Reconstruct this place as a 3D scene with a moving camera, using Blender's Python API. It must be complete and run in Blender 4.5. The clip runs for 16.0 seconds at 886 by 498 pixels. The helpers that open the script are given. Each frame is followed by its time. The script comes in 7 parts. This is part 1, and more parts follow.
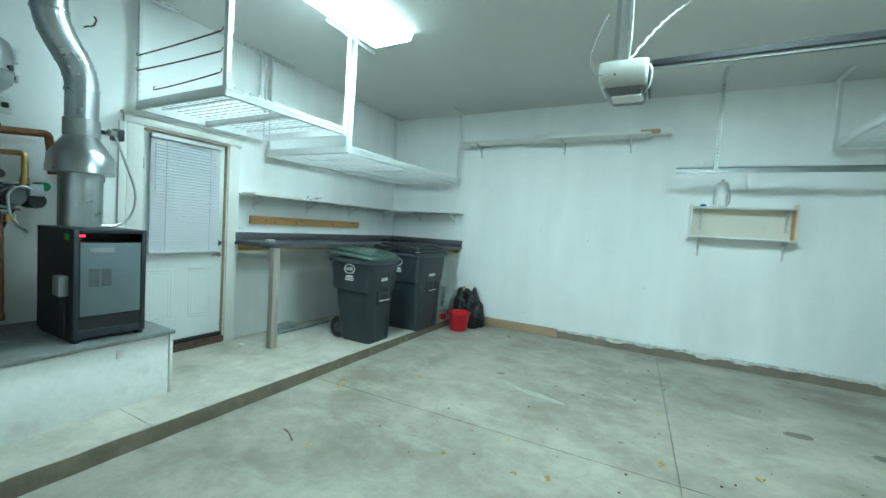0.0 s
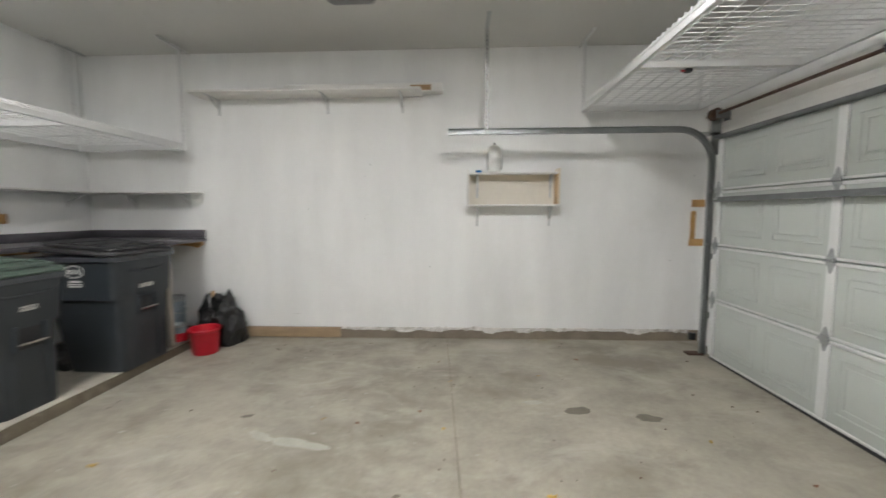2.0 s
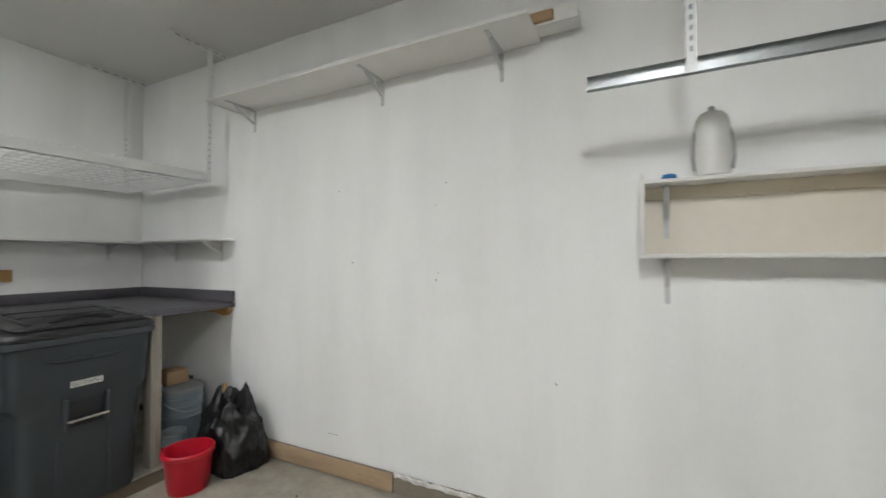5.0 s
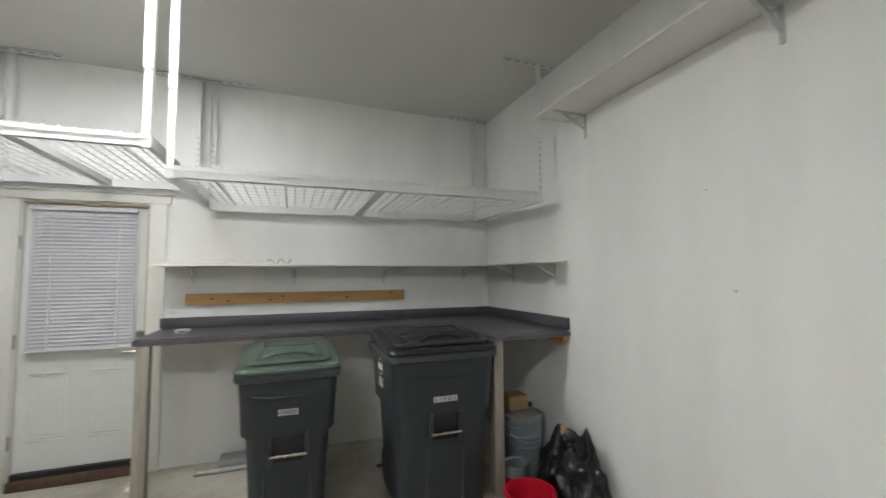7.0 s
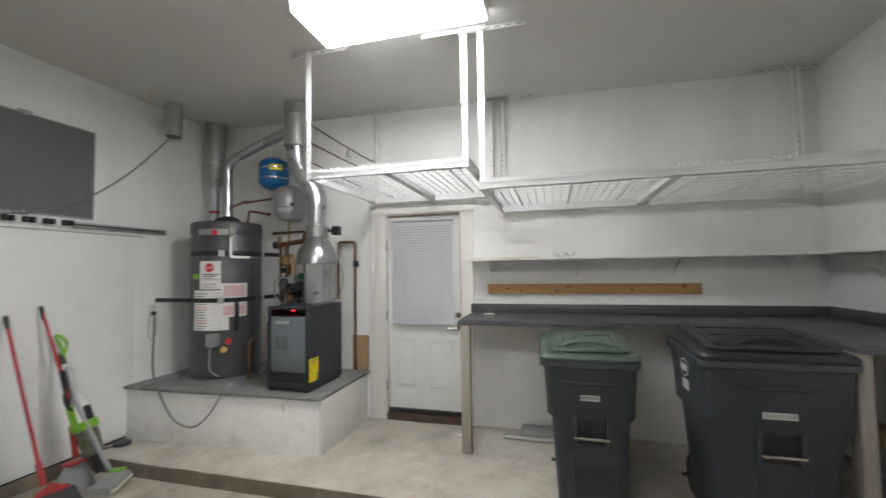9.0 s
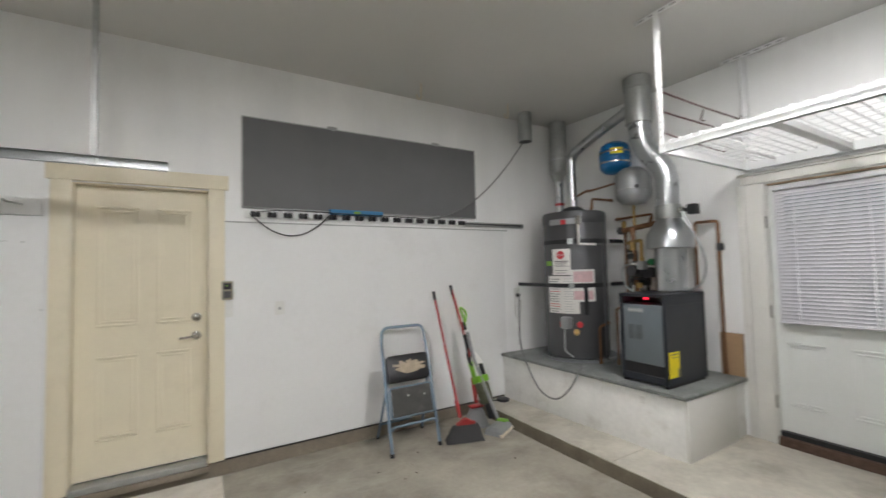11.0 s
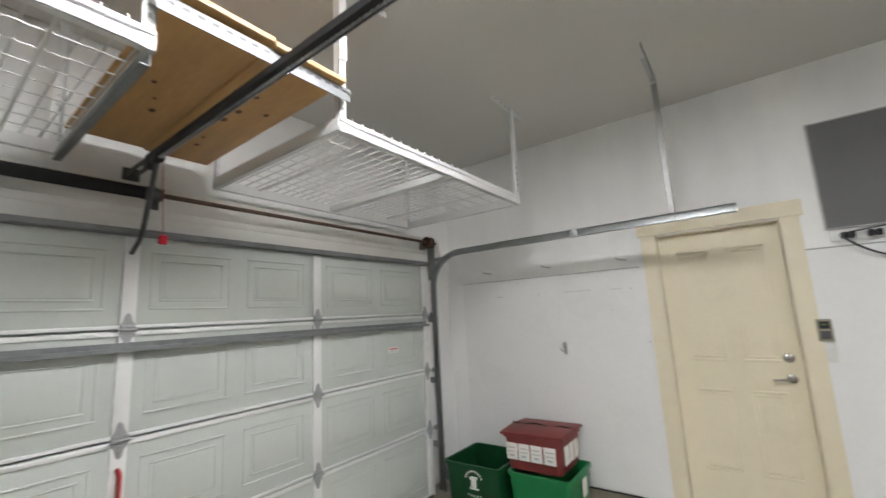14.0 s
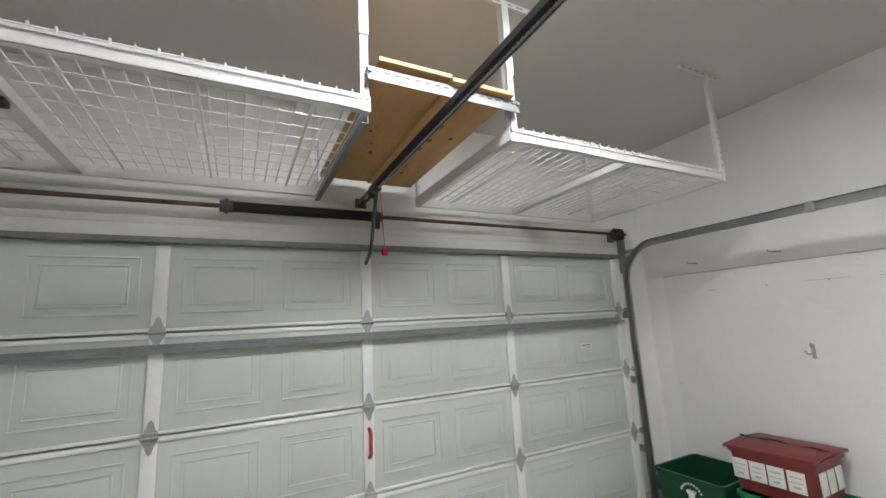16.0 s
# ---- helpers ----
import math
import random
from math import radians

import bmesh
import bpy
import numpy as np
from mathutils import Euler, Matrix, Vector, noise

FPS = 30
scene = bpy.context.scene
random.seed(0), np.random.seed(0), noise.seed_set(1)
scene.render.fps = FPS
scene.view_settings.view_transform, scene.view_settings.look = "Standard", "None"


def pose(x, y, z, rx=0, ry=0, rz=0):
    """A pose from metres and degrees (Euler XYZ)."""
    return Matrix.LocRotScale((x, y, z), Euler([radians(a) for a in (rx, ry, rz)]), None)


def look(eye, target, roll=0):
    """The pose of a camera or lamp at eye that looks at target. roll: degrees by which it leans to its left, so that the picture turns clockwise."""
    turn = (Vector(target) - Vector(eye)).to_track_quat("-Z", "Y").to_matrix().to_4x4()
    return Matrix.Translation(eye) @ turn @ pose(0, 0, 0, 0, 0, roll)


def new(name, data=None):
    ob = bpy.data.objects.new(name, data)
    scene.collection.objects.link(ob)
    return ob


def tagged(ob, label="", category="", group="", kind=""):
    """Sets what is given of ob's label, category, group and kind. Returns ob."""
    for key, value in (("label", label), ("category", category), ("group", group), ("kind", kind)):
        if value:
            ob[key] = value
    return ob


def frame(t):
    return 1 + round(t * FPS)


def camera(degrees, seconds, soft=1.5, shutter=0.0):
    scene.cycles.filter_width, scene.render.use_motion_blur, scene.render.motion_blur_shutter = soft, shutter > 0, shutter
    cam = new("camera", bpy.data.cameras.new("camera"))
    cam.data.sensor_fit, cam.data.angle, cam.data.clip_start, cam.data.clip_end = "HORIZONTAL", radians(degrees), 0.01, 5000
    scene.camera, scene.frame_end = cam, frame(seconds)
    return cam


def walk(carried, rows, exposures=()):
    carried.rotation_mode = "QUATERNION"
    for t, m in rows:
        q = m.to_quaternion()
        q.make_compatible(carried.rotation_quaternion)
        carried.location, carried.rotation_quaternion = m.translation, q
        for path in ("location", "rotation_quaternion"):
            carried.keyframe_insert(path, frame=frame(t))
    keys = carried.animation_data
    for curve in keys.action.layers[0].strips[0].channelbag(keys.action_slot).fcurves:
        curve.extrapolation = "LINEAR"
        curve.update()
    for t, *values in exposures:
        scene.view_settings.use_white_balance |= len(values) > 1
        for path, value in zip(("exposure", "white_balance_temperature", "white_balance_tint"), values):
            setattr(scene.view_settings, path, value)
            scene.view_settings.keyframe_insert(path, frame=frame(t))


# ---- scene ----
cam = camera(95.1, 16.0, shutter=0.4)
PATH = [
    (0, (4.138, 0.318, 1.383), (3.186, 2.074, 1.281), 3.5),
    (0.5, (4.158, 0.405, 1.403), (3.138, 2.118, 1.25), 1.5),
    (1, (4.156, 0.606, 1.401), (3.337, 2.419, 1.195), 0.2),
    (1.5, (4.162, 1.015, 1.379), (3.712, 2.954, 1.179), -0.4),
    (2, (4.314, 1.49, 1.394), (4.228, 3.48, 1.215), -0.2),
    (2.5, (4.444, 1.958, 1.4), (4.624, 3.943, 1.236), 0.1),
    (3, (4.515, 2.409, 1.434), (4.7, 4.394, 1.277), -0.1),
    (3.2, (4.552, 2.598, 1.427), (4.635, 4.591, 1.277), -0.2),
    (5.3, (4.305, 3.932, 1.479), (3.237, 5.621, 1.569), -0.1),
    (5.5, (4.216, 3.993, 1.485), (3.013, 5.588, 1.592), -0.0),
    (6, (4.02, 4.065, 1.508), (2.527, 5.391, 1.628), 0.1),
    (6.5, (3.924, 4.101, 1.518), (2.207, 5.119, 1.64), -0.3),
    (7, (3.893, 4.137, 1.523), (2.02, 4.826, 1.657), -0.5),
    (7.5, (3.913, 4.118, 1.54), (1.952, 4.487, 1.674), -0.6),
    (8, (3.936, 4.095, 1.543), (1.941, 4.112, 1.68), -0.7),
    (8.2, (3.939, 4.063, 1.546), (1.945, 3.972, 1.68), -0.8),
    (10.3, (4.049, 3.787, 1.529), (2.543, 2.472, 1.601), -1.1),
    (10.5, (4.019, 3.778, 1.5), (2.633, 2.338, 1.581), -1.2),
    (11, (4.001, 3.728, 1.489), (2.98, 2.011, 1.583), -1.4),
    (11.5, (3.974, 3.727, 1.501), (3.332, 1.836, 1.613), -1.8),
    (12, (3.999, 3.748, 1.513), (3.788, 1.764, 1.657), -2.4),
    (12.5, (4.077, 3.758, 1.53), (4.236, 1.773, 1.712), -3.1),
    (13, (4.181, 3.778, 1.573), (4.692, 1.856, 1.788), -3.7),
    (13.5, (4.244, 3.807, 1.576), (5.075, 2.007, 1.84), -3.7),
    (14, (4.226, 3.838, 1.591), (5.393, 2.245, 1.909), -3.0),
    (14.5, (4.177, 3.866, 1.603), (5.599, 2.506, 1.962), -2.2),
    (15, (4.123, 3.907, 1.594), (5.758, 2.826, 1.991), -1.5),
    (15.5, (4.108, 3.922, 1.581), (5.874, 3.073, 1.982), -1.7),
    (16, (4.097, 3.892, 1.574), (5.849, 2.994, 1.928), -3.0),
]
walk(cam, [(t, look(eye, target, roll)) for t, eye, target, roll in PATH],
     [(0.0, 0.30, 5000, -26.0), (0.25, 0.2, 5400, -18.0), (0.5, 0.0, 6150, -9.0), (0.9, -0.05, 6600, 0.0), (1.4, 0.0, 6600, 7.0), (2.0, 0.08, 6550, 9.0), (3.2, 0.12, 6450, 9.0), (5.4, 0.05, 6400, 7.0), (6.2, -0.06, 6450, 6.0), (7.0, -0.13, 6500, 7.0), (8.2, -0.12, 6500, 8.0), (10.4, -0.06, 6500, 10.0), (11.0, -0.03, 6500, 10.0), (11.6, 0.12, 6500, 10.0), (12.1, 0.2, 6500, 9.0), (12.6, 0.19, 6500, 9.0), (13.4, 0.12, 6500, 10.0), (14.5, 0.05, 6450, 10.0), (16.0, 0.06, 6450, 10.0)])

# ---- world and light ----
world = bpy.data.worlds.new("sky")
scene.world = world
world.use_nodes = True
sky = world.node_tree.nodes.new("ShaderNodeTexSky")
sky.sky_type, sky.sun_disc = "NISHITA", False
sky.sun_elevation, sky.sun_rotation = radians(25), radians(120)
back = world.node_tree.nodes["Background"]
back.inputs["Strength"].default_value = 0.08
world.node_tree.links.new(sky.outputs[0], back.inputs["Color"])
LAMP_POWER, LAMP_POWER_B = 43.0, 51.0      # glow of the two ceiling diffusers


# ---- materials ----
def paint(name, color, rough=0.6, metal=0.0, vary=0.08, scale=3.0, grain=60.0, bump=0.1, stain=None, amount=0.0, stain_scale=2.0,
          dirt_lo=0.55, dirt_hi=0.75, worn=None, worn_amount=0.0, worn_scale=3.0, wood=None, coat=0.0, each=0.0, fine_part=0.4, detail=5, roughen=0.5):
    """A surface with cloudy and fine variation, optional stains, and fine relief."""
    m = bpy.data.materials.new(name)
    m.use_nodes = True
    nt = m.node_tree
    N, L = nt.nodes, nt.links
    b = N["Principled BSDF"]
    tc = N.new("ShaderNodeTexCoord")
    vec = tc.outputs["Object"]
    if wood:
        mp = N.new("ShaderNodeMapping")
        mp.inputs["Scale"].default_value = wood
        L.new(vec, mp.inputs[0])
        vec = mp.outputs[0]
    big = N.new("ShaderNodeTexNoise")
    big.inputs["Scale"].default_value, big.inputs["Detail"].default_value = scale, detail
    big.inputs["Roughness"].default_value = roughen
    L.new(vec, big.inputs["Vector"])
    fine = N.new("ShaderNodeTexNoise")
    fine.inputs["Scale"].default_value, fine.inputs["Detail"].default_value = grain, 4
    L.new(vec, fine.inputs["Vector"])
    mix = N.new("ShaderNodeMix")
    mix.data_type = "FLOAT"
    mix.inputs[0].default_value = fine_part
    L.new(big.outputs["Fac"], mix.inputs[2])
    L.new(fine.outputs["Fac"], mix.inputs[3])
    ramp = N.new("ShaderNodeValToRGB")
    lo, hi = [c * (1 - vary) for c in color], [min(1, c * (1 + vary)) for c in color]
    ramp.color_ramp.elements[0].position, ramp.color_ramp.elements[0].color = 0.32, (*lo, 1)
    ramp.color_ramp.elements[1].position, ramp.color_ramp.elements[1].color = 0.68, (*hi, 1)
    L.new(mix.outputs[0], ramp.inputs[0])
    out = ramp.outputs[0]
    if stain:
        sn = N.new("ShaderNodeTexNoise")
        sn.inputs["Scale"].default_value, sn.inputs["Detail"].default_value, sn.inputs["Roughness"].default_value = stain_scale, 8, 0.65
        off = N.new("ShaderNodeMapping")
        off.inputs["Location"].default_value = (7.3, 2.1, 4.4)
        L.new(tc.outputs["Object"], off.inputs[0])
        L.new(off.outputs[0], sn.inputs["Vector"])
        mr = N.new("ShaderNodeMapRange")
        mr.inputs[1].default_value, mr.inputs[2].default_value, mr.inputs[4].default_value = dirt_lo, dirt_hi, amount
        L.new(sn.outputs["Fac"], mr.inputs[0])
        mc = N.new("ShaderNodeMix")
        mc.data_type = "RGBA"
        L.new(mr.outputs[0], mc.inputs[0])
        L.new(out, mc.inputs[6])
        mc.inputs[7].default_value = (*stain, 1)
        out = mc.outputs[2]
    if worn:
        wn = N.new("ShaderNodeTexNoise")
        wn.inputs["Scale"].default_value, wn.inputs["Detail"].default_value, wn.inputs["Roughness"].default_value = worn_scale, 9, 0.7
        wn.inputs["Distortion"].default_value = 0.6
        shift = N.new("ShaderNodeMapping")
        shift.inputs["Location"].default_value, shift.inputs["Scale"].default_value = (3.1, 9.7, 1.2), (0.75, 1.35, 1.0)
        L.new(tc.outputs["Object"], shift.inputs[0])
        L.new(shift.outputs[0], wn.inputs["Vector"])
        wr_ = N.new("ShaderNodeMapRange")
        wr_.inputs[1].default_value, wr_.inputs[2].default_value, wr_.inputs[4].default_value = 0.52, 0.72, worn_amount
        L.new(wn.outputs["Fac"], wr_.inputs[0])
        wc = N.new("ShaderNodeMix")
        wc.data_type = "RGBA"
        L.new(wr_.outputs[0], wc.inputs[0])
        L.new(out, wc.inputs[6])
        wc.inputs[7].default_value = (*worn, 1)
        out = wc.outputs[2]
    if each:
        oi = N.new("ShaderNodeObjectInfo")
        hv = N.new("ShaderNodeHueSaturation")
        mr2 = N.new("ShaderNodeMapRange")
        mr2.inputs[3].default_value, mr2.inputs[4].default_value = 1 - each, 1 + each
        L.new(oi.outputs["Random"], mr2.inputs[0])
        L.new(mr2.outputs[0], hv.inputs["Value"])
        L.new(out, hv.inputs["Color"])
        out = hv.outputs[0]
    L.new(out, b.inputs["Base Color"])
    rr = N.new("ShaderNodeMapRange")
    rr.inputs[3].default_value, rr.inputs[4].default_value = max(0.03, rough - 0.1), min(1, rough + 0.1)
    L.new(fine.outputs["Fac"], rr.inputs[0])
    L.new(rr.outputs[0], b.inputs["Roughness"])
    b.inputs["Metallic"].default_value = metal
    b.inputs["Coat Weight"].default_value = coat
    if bump:
        bp = N.new("ShaderNodeBump")
        bp.inputs["Strength"].default_value, bp.inputs["Distance"].default_value = bump, 0.004
        L.new(mix.outputs[0], bp.inputs["Height"])
        L.new(bp.outputs[0], b.inputs["Normal"])
    return m


WALL = paint("wall_paint", (0.865, 0.87, 0.862), 0.6, wood=(1.7, 1.7, 0.32), fine_part=0.16, vary=0.065, scale=1.3, grain=80, bump=0.12, stain=(0.70, 0.695, 0.68), amount=0.35, stain_scale=1.1, dirt_lo=0.52, dirt_hi=0.8, detail=6)
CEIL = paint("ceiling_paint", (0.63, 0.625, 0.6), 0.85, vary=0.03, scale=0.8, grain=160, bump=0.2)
PANEL = paint("smooth_white_panel", (0.82, 0.825, 0.82), 0.4, vary=0.025, scale=1.5, grain=30, bump=0.04, stain=(0.62, 0.6, 0.57), amount=0.25, stain_scale=2.2)
FLOOR = paint("garage_concrete", (0.345, 0.318, 0.26), 0.58, vary=0.3, scale=1.5, grain=34, bump=0.14, stain=(0.185, 0.163, 0.124), amount=0.7, stain_scale=1.5, dirt_lo=0.48, dirt_hi=0.66, worn=(0.5, 0.475, 0.41), worn_amount=0.6, worn_scale=1.9, fine_part=0.2, detail=12, roughen=0.7)
PALE = paint("pale_scuff", (0.4, 0.385, 0.34), 0.7, vary=0.15, scale=9, grain=60, bump=0.1)
SLAB = paint("slab_concrete", (0.5, 0.47, 0.4), 0.64, vary=0.28, scale=1.8, grain=34, bump=0.14, stain=(0.26, 0.23, 0.18), amount=0.6, stain_scale=1.9, dirt_lo=0.5, dirt_hi=0.68, worn=(0.62, 0.59, 0.52), worn_amount=0.5, worn_scale=2.3, fine_part=0.18, detail=11, roughen=0.66)
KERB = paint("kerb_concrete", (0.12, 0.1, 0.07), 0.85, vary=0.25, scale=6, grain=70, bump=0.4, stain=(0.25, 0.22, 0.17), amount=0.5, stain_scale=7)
STEM = paint("stem_concrete", (0.24, 0.205, 0.16), 0.85, vary=0.2, scale=5, grain=60, bump=0.4, stain=(0.16, 0.14, 0.11), amount=0.7, stain_scale=3)
HINGE = paint("bright_zinc", (0.4, 0.41, 0.42), 0.4, 0.6, vary=0.1, scale=20, grain=60, bump=0.05)
CHIP = paint("chipped_plaster", (0.72, 0.7, 0.67), 0.9, vary=0.3, scale=14, grain=60, bump=0.8, stain=(0.28, 0.24, 0.19), amount=0.75, stain_scale=9, dirt_lo=0.5, dirt_hi=0.66)
PLINTH = paint("dirty_plaster", (0.83, 0.825, 0.8), 0.75, vary=0.08, scale=4, grain=30, bump=0.3, stain=(0.42, 0.38, 0.31), amount=0.7, stain_scale=3.2, dirt_lo=0.55, dirt_hi=0.8)
TRIM = paint("white_trim_paint", (0.74, 0.73, 0.69), 0.45, vary=0.03, scale=5, grain=40, bump=0.05, stain=(0.5, 0.46, 0.4), amount=0.4, stain_scale=6, dirt_lo=0.6, dirt_hi=0.8)
CREAM = paint("cream_paint", (0.78, 0.71, 0.545), 0.42, vary=0.03, scale=4, grain=40, bump=0.05, stain=(0.58, 0.5, 0.36), amount=0.25, stain_scale=5)
DOORWHITE = paint("door_white", (0.72, 0.74, 0.72), 0.4, vary=0.03, scale=4, grain=40, bump=0.05)
RACK = paint("white_powder_coat", (0.75, 0.755, 0.75), 0.35, vary=0.03, scale=8, grain=50, bump=0.03)
WIRE = paint("white_wire", (0.72, 0.725, 0.72), 0.4, vary=0.04, scale=8, grain=50, bump=0.0)
GDOOR = paint("garage_door_paint", (0.55, 0.585, 0.555), 0.45, vary=0.025, scale=2, grain=25, bump=0.04, stain=(0.5, 0.52, 0.48), amount=0.4, stain_scale=2.5)
STILE = paint("stile_white", (0.77, 0.78, 0.77), 0.4, vary=0.03, scale=5, grain=30, bump=0.03)
GALV = paint("galvanized_steel", (0.47, 0.49, 0.49), 0.36, 0.9, vary=0.12, scale=6, grain=70, bump=0.06)
FOIL = paint("shiny_duct", (0.5, 0.52, 0.53), 0.3, 1.0, vary=0.1, scale=4, grain=9, bump=0.0)
DULL = paint("dull_grey_duct", (0.42, 0.43, 0.42), 0.5, 0.7, vary=0.12, scale=10, grain=40, bump=0.1)
DARK = paint("dark_steel", (0.09, 0.09, 0.095), 0.42, 0.6, vary=0.2, scale=12, grain=60, bump=0.1)
BLACK = paint("black_plastic", (0.014, 0.014, 0.016), 0.45, vary=0.2, scale=12, grain=60, bump=0.1)
SLEEVE = paint("black_sleeve", (0.009, 0.009, 0.01), 0.8, vary=0.2, scale=12, grain=60, bump=0.2)
STRUT = paint("dark_galvanized_steel", (0.22, 0.23, 0.235), 0.55, 0.45, vary=0.2, scale=9, grain=60, bump=0.08)
RAILBLACK = paint("black_rail_steel", (0.035, 0.035, 0.038), 0.5, 0.4, vary=0.2, scale=12, grain=60, bump=0.1)
RUST = paint("rusty_steel", (0.12, 0.075, 0.055), 0.7, 0.4, vary=0.35, scale=20, grain=60, bump=0.3)
BINGREY = paint("bin_grey", (0.033, 0.040, 0.047), 0.46, vary=0.1, scale=6, grain=120, bump=0.12, stain=(0.06, 0.065, 0.07), amount=0.35, stain_scale=5, dirt_lo=0.58)
LIDGREEN = paint("lid_green", (0.066, 0.096, 0.076), 0.4, vary=0.1, scale=6, grain=120, bump=0.12, stain=(0.11, 0.14, 0.12), amount=0.5, stain_scale=5)
LIDGREY = paint("lid_grey", (0.019, 0.019, 0.021), 0.42, vary=0.12, scale=6, grain=120, bump=0.12)
RED = paint("red_plastic", (0.5, 0.009, 0.026), 0.35, vary=0.1, scale=6, grain=60, bump=0.03)
REDPOLE = paint("red_enamel", (0.38, 0.035, 0.035), 0.35, vary=0.1, scale=6, grain=60, bump=0.03)
LAMINATE = paint("counter_laminate", (0.095, 0.09, 0.1), 0.42, vary=0.18, scale=25, grain=220, bump=0.03, stain=(0.16, 0.155, 0.16), amount=0.4, stain_scale=2.5)
PINE = paint("pine", (0.52, 0.31, 0.12), 0.5, vary=0.2, scale=2.2, grain=14, bump=0.12, wood=(9, 1, 9), stain=(0.3, 0.15, 0.05), amount=0.6, stain_scale=4, dirt_lo=0.62)
PINEX = paint("pine_board", (0.56, 0.37, 0.19), 0.5, vary=0.16, scale=2.2, grain=14, bump=0.12, wood=(1, 9, 9))
PLY = paint("plywood", (0.53, 0.31, 0.12), 0.55, vary=0.16, scale=2.0, grain=12, bump=0.08, wood=(0.8, 6, 6), stain=(0.36, 0.19, 0.07), amount=0.5, stain_scale=2.4, dirt_lo=0.56)
KNOT = paint("wood_knot", (0.13, 0.055, 0.025), 0.6, vary=0.3, scale=20, grain=60, bump=0.1)
BASEWOOD = paint("raw_baseboard", (0.4, 0.29, 0.18), 0.7, vary=0.2, scale=2.2, grain=14, bump=0.15, wood=(1, 9, 9))
SHELFWHITE = paint("shelf_white", (0.78, 0.77, 0.74), 0.5, vary=0.03, scale=3, grain=40, bump=0.04, stain=(0.55, 0.5, 0.42), amount=0.3, stain_scale=4, dirt_lo=0.6)
BOXWOOD = paint("pale_cabinet_board", (0.74, 0.66, 0.53), 0.5, vary=0.06, scale=3, grain=30, bump=0.05, wood=(1, 5, 5))
BACKBOARD = paint("beige_board", (0.74, 0.69, 0.6), 0.5, vary=0.04, scale=3, grain=30, bump=0.04)
POST = paint("grey_wood_post", (0.36, 0.33, 0.28), 0.7, vary=0.2, scale=3, grain=16, bump=0.2, wood=(9, 9, 1))
PLATTOP = paint("platform_top", (0.2, 0.212, 0.203), 0.6, worn=(0.48, 0.48, 0.46), worn_amount=0.7, worn_scale=3.5, vary=0.3, scale=3, grain=40, bump=0.15, stain=(0.33, 0.34, 0.32), amount=0.6, stain_scale=3)
BOILER = paint("boiler_charcoal", (0.032, 0.036, 0.044), 0.45, 0.2, vary=0.12, scale=6, grain=90, bump=0.06)
BOILFRONT = paint("boiler_front_grey", (0.16, 0.19, 0.21), 0.42, 0.2, vary=0.06, scale=6, grain=90, bump=0.05)
HEATER = paint("heater_grey", (0.09, 0.092, 0.096), 0.4, 0.35, vary=0.08, scale=5, grain=60, bump=0.05)
TANKGREY = paint("tank_grey", (0.33, 0.34, 0.345), 0.38, 0.3, vary=0.1, scale=8, grain=60, bump=0.05)
BLUE = paint("blue_enamel", (0.008, 0.14, 0.36), 0.35, vary=0.15, scale=6, grain=60, bump=0.03)
BLUEPL = paint("blue_plastic", (0.03, 0.2, 0.42), 0.45, vary=0.1, scale=6, grain=60, bump=0.03)
COPPER = paint("copper_pipe", (0.27, 0.145, 0.08), 0.38, 0.9, vary=0.3, scale=20, grain=60, bump=0.1)
BRASS = paint("brass", (0.5, 0.34, 0.13), 0.35, 0.9, vary=0.2, scale=20, grain=60, bump=0.1)
CHROME = paint("satin_nickel", (0.46, 0.44, 0.41), 0.25, 1.0, vary=0.06, scale=20, grain=60, bump=0.0)
YELLOW = paint("yellow_label", (0.85, 0.7, 0.01), 0.5, vary=0.05, scale=6, grain=60, bump=0.02)
PAPER = paint("paper_label", (0.78, 0.77, 0.74), 0.6, vary=0.05, scale=12, grain=60, bump=0.05)
PINK = paint("pink_label", (0.72, 0.5, 0.52), 0.6, vary=0.12, scale=25, grain=90, bump=0.02)
INK = paint("print_ink", (0.12, 0.12, 0.13), 0.6, vary=0.1, bump=0.0)
GREYINK = paint("grey_print", (0.45, 0.46, 0.47), 0.6, vary=0.1, bump=0.0)
REDINK = paint("red_print", (0.6, 0.04, 0.05), 0.5, vary=0.1, bump=0.0)
LIME = paint("lime_plastic", (0.2, 0.47, 0.03), 0.4, vary=0.1, scale=6, grain=60, bump=0.03)
WHITEPL = paint("white_plastic", (0.76, 0.76, 0.73), 0.4, vary=0.04, scale=6, grain=60, bump=0.03)
OPENER = paint("opener_cover", (0.66, 0.66, 0.61), 0.4, vary=0.05, scale=6, grain=60, bump=0.03, stain=(0.45, 0.38, 0.25), amount=0.45, stain_scale=7)
BRACKETGREY = paint("grey_painted_steel", (0.55, 0.56, 0.56), 0.45, 0.2, vary=0.06, scale=6, grain=60, bump=0.03)
SLOTGREY = paint("shaded_slot", (0.4, 0.4, 0.4), 0.6, vary=0.06, scale=6, grain=60, bump=0.03)
BINRIM = paint("bin_rim_grey", (0.055, 0.063, 0.072), 0.45, vary=0.1, scale=6, grain=120, bump=0.1)
OFFGREY = paint("grey_plastic", (0.17, 0.17, 0.175), 0.45, vary=0.06, scale=6, grain=60, bump=0.03)
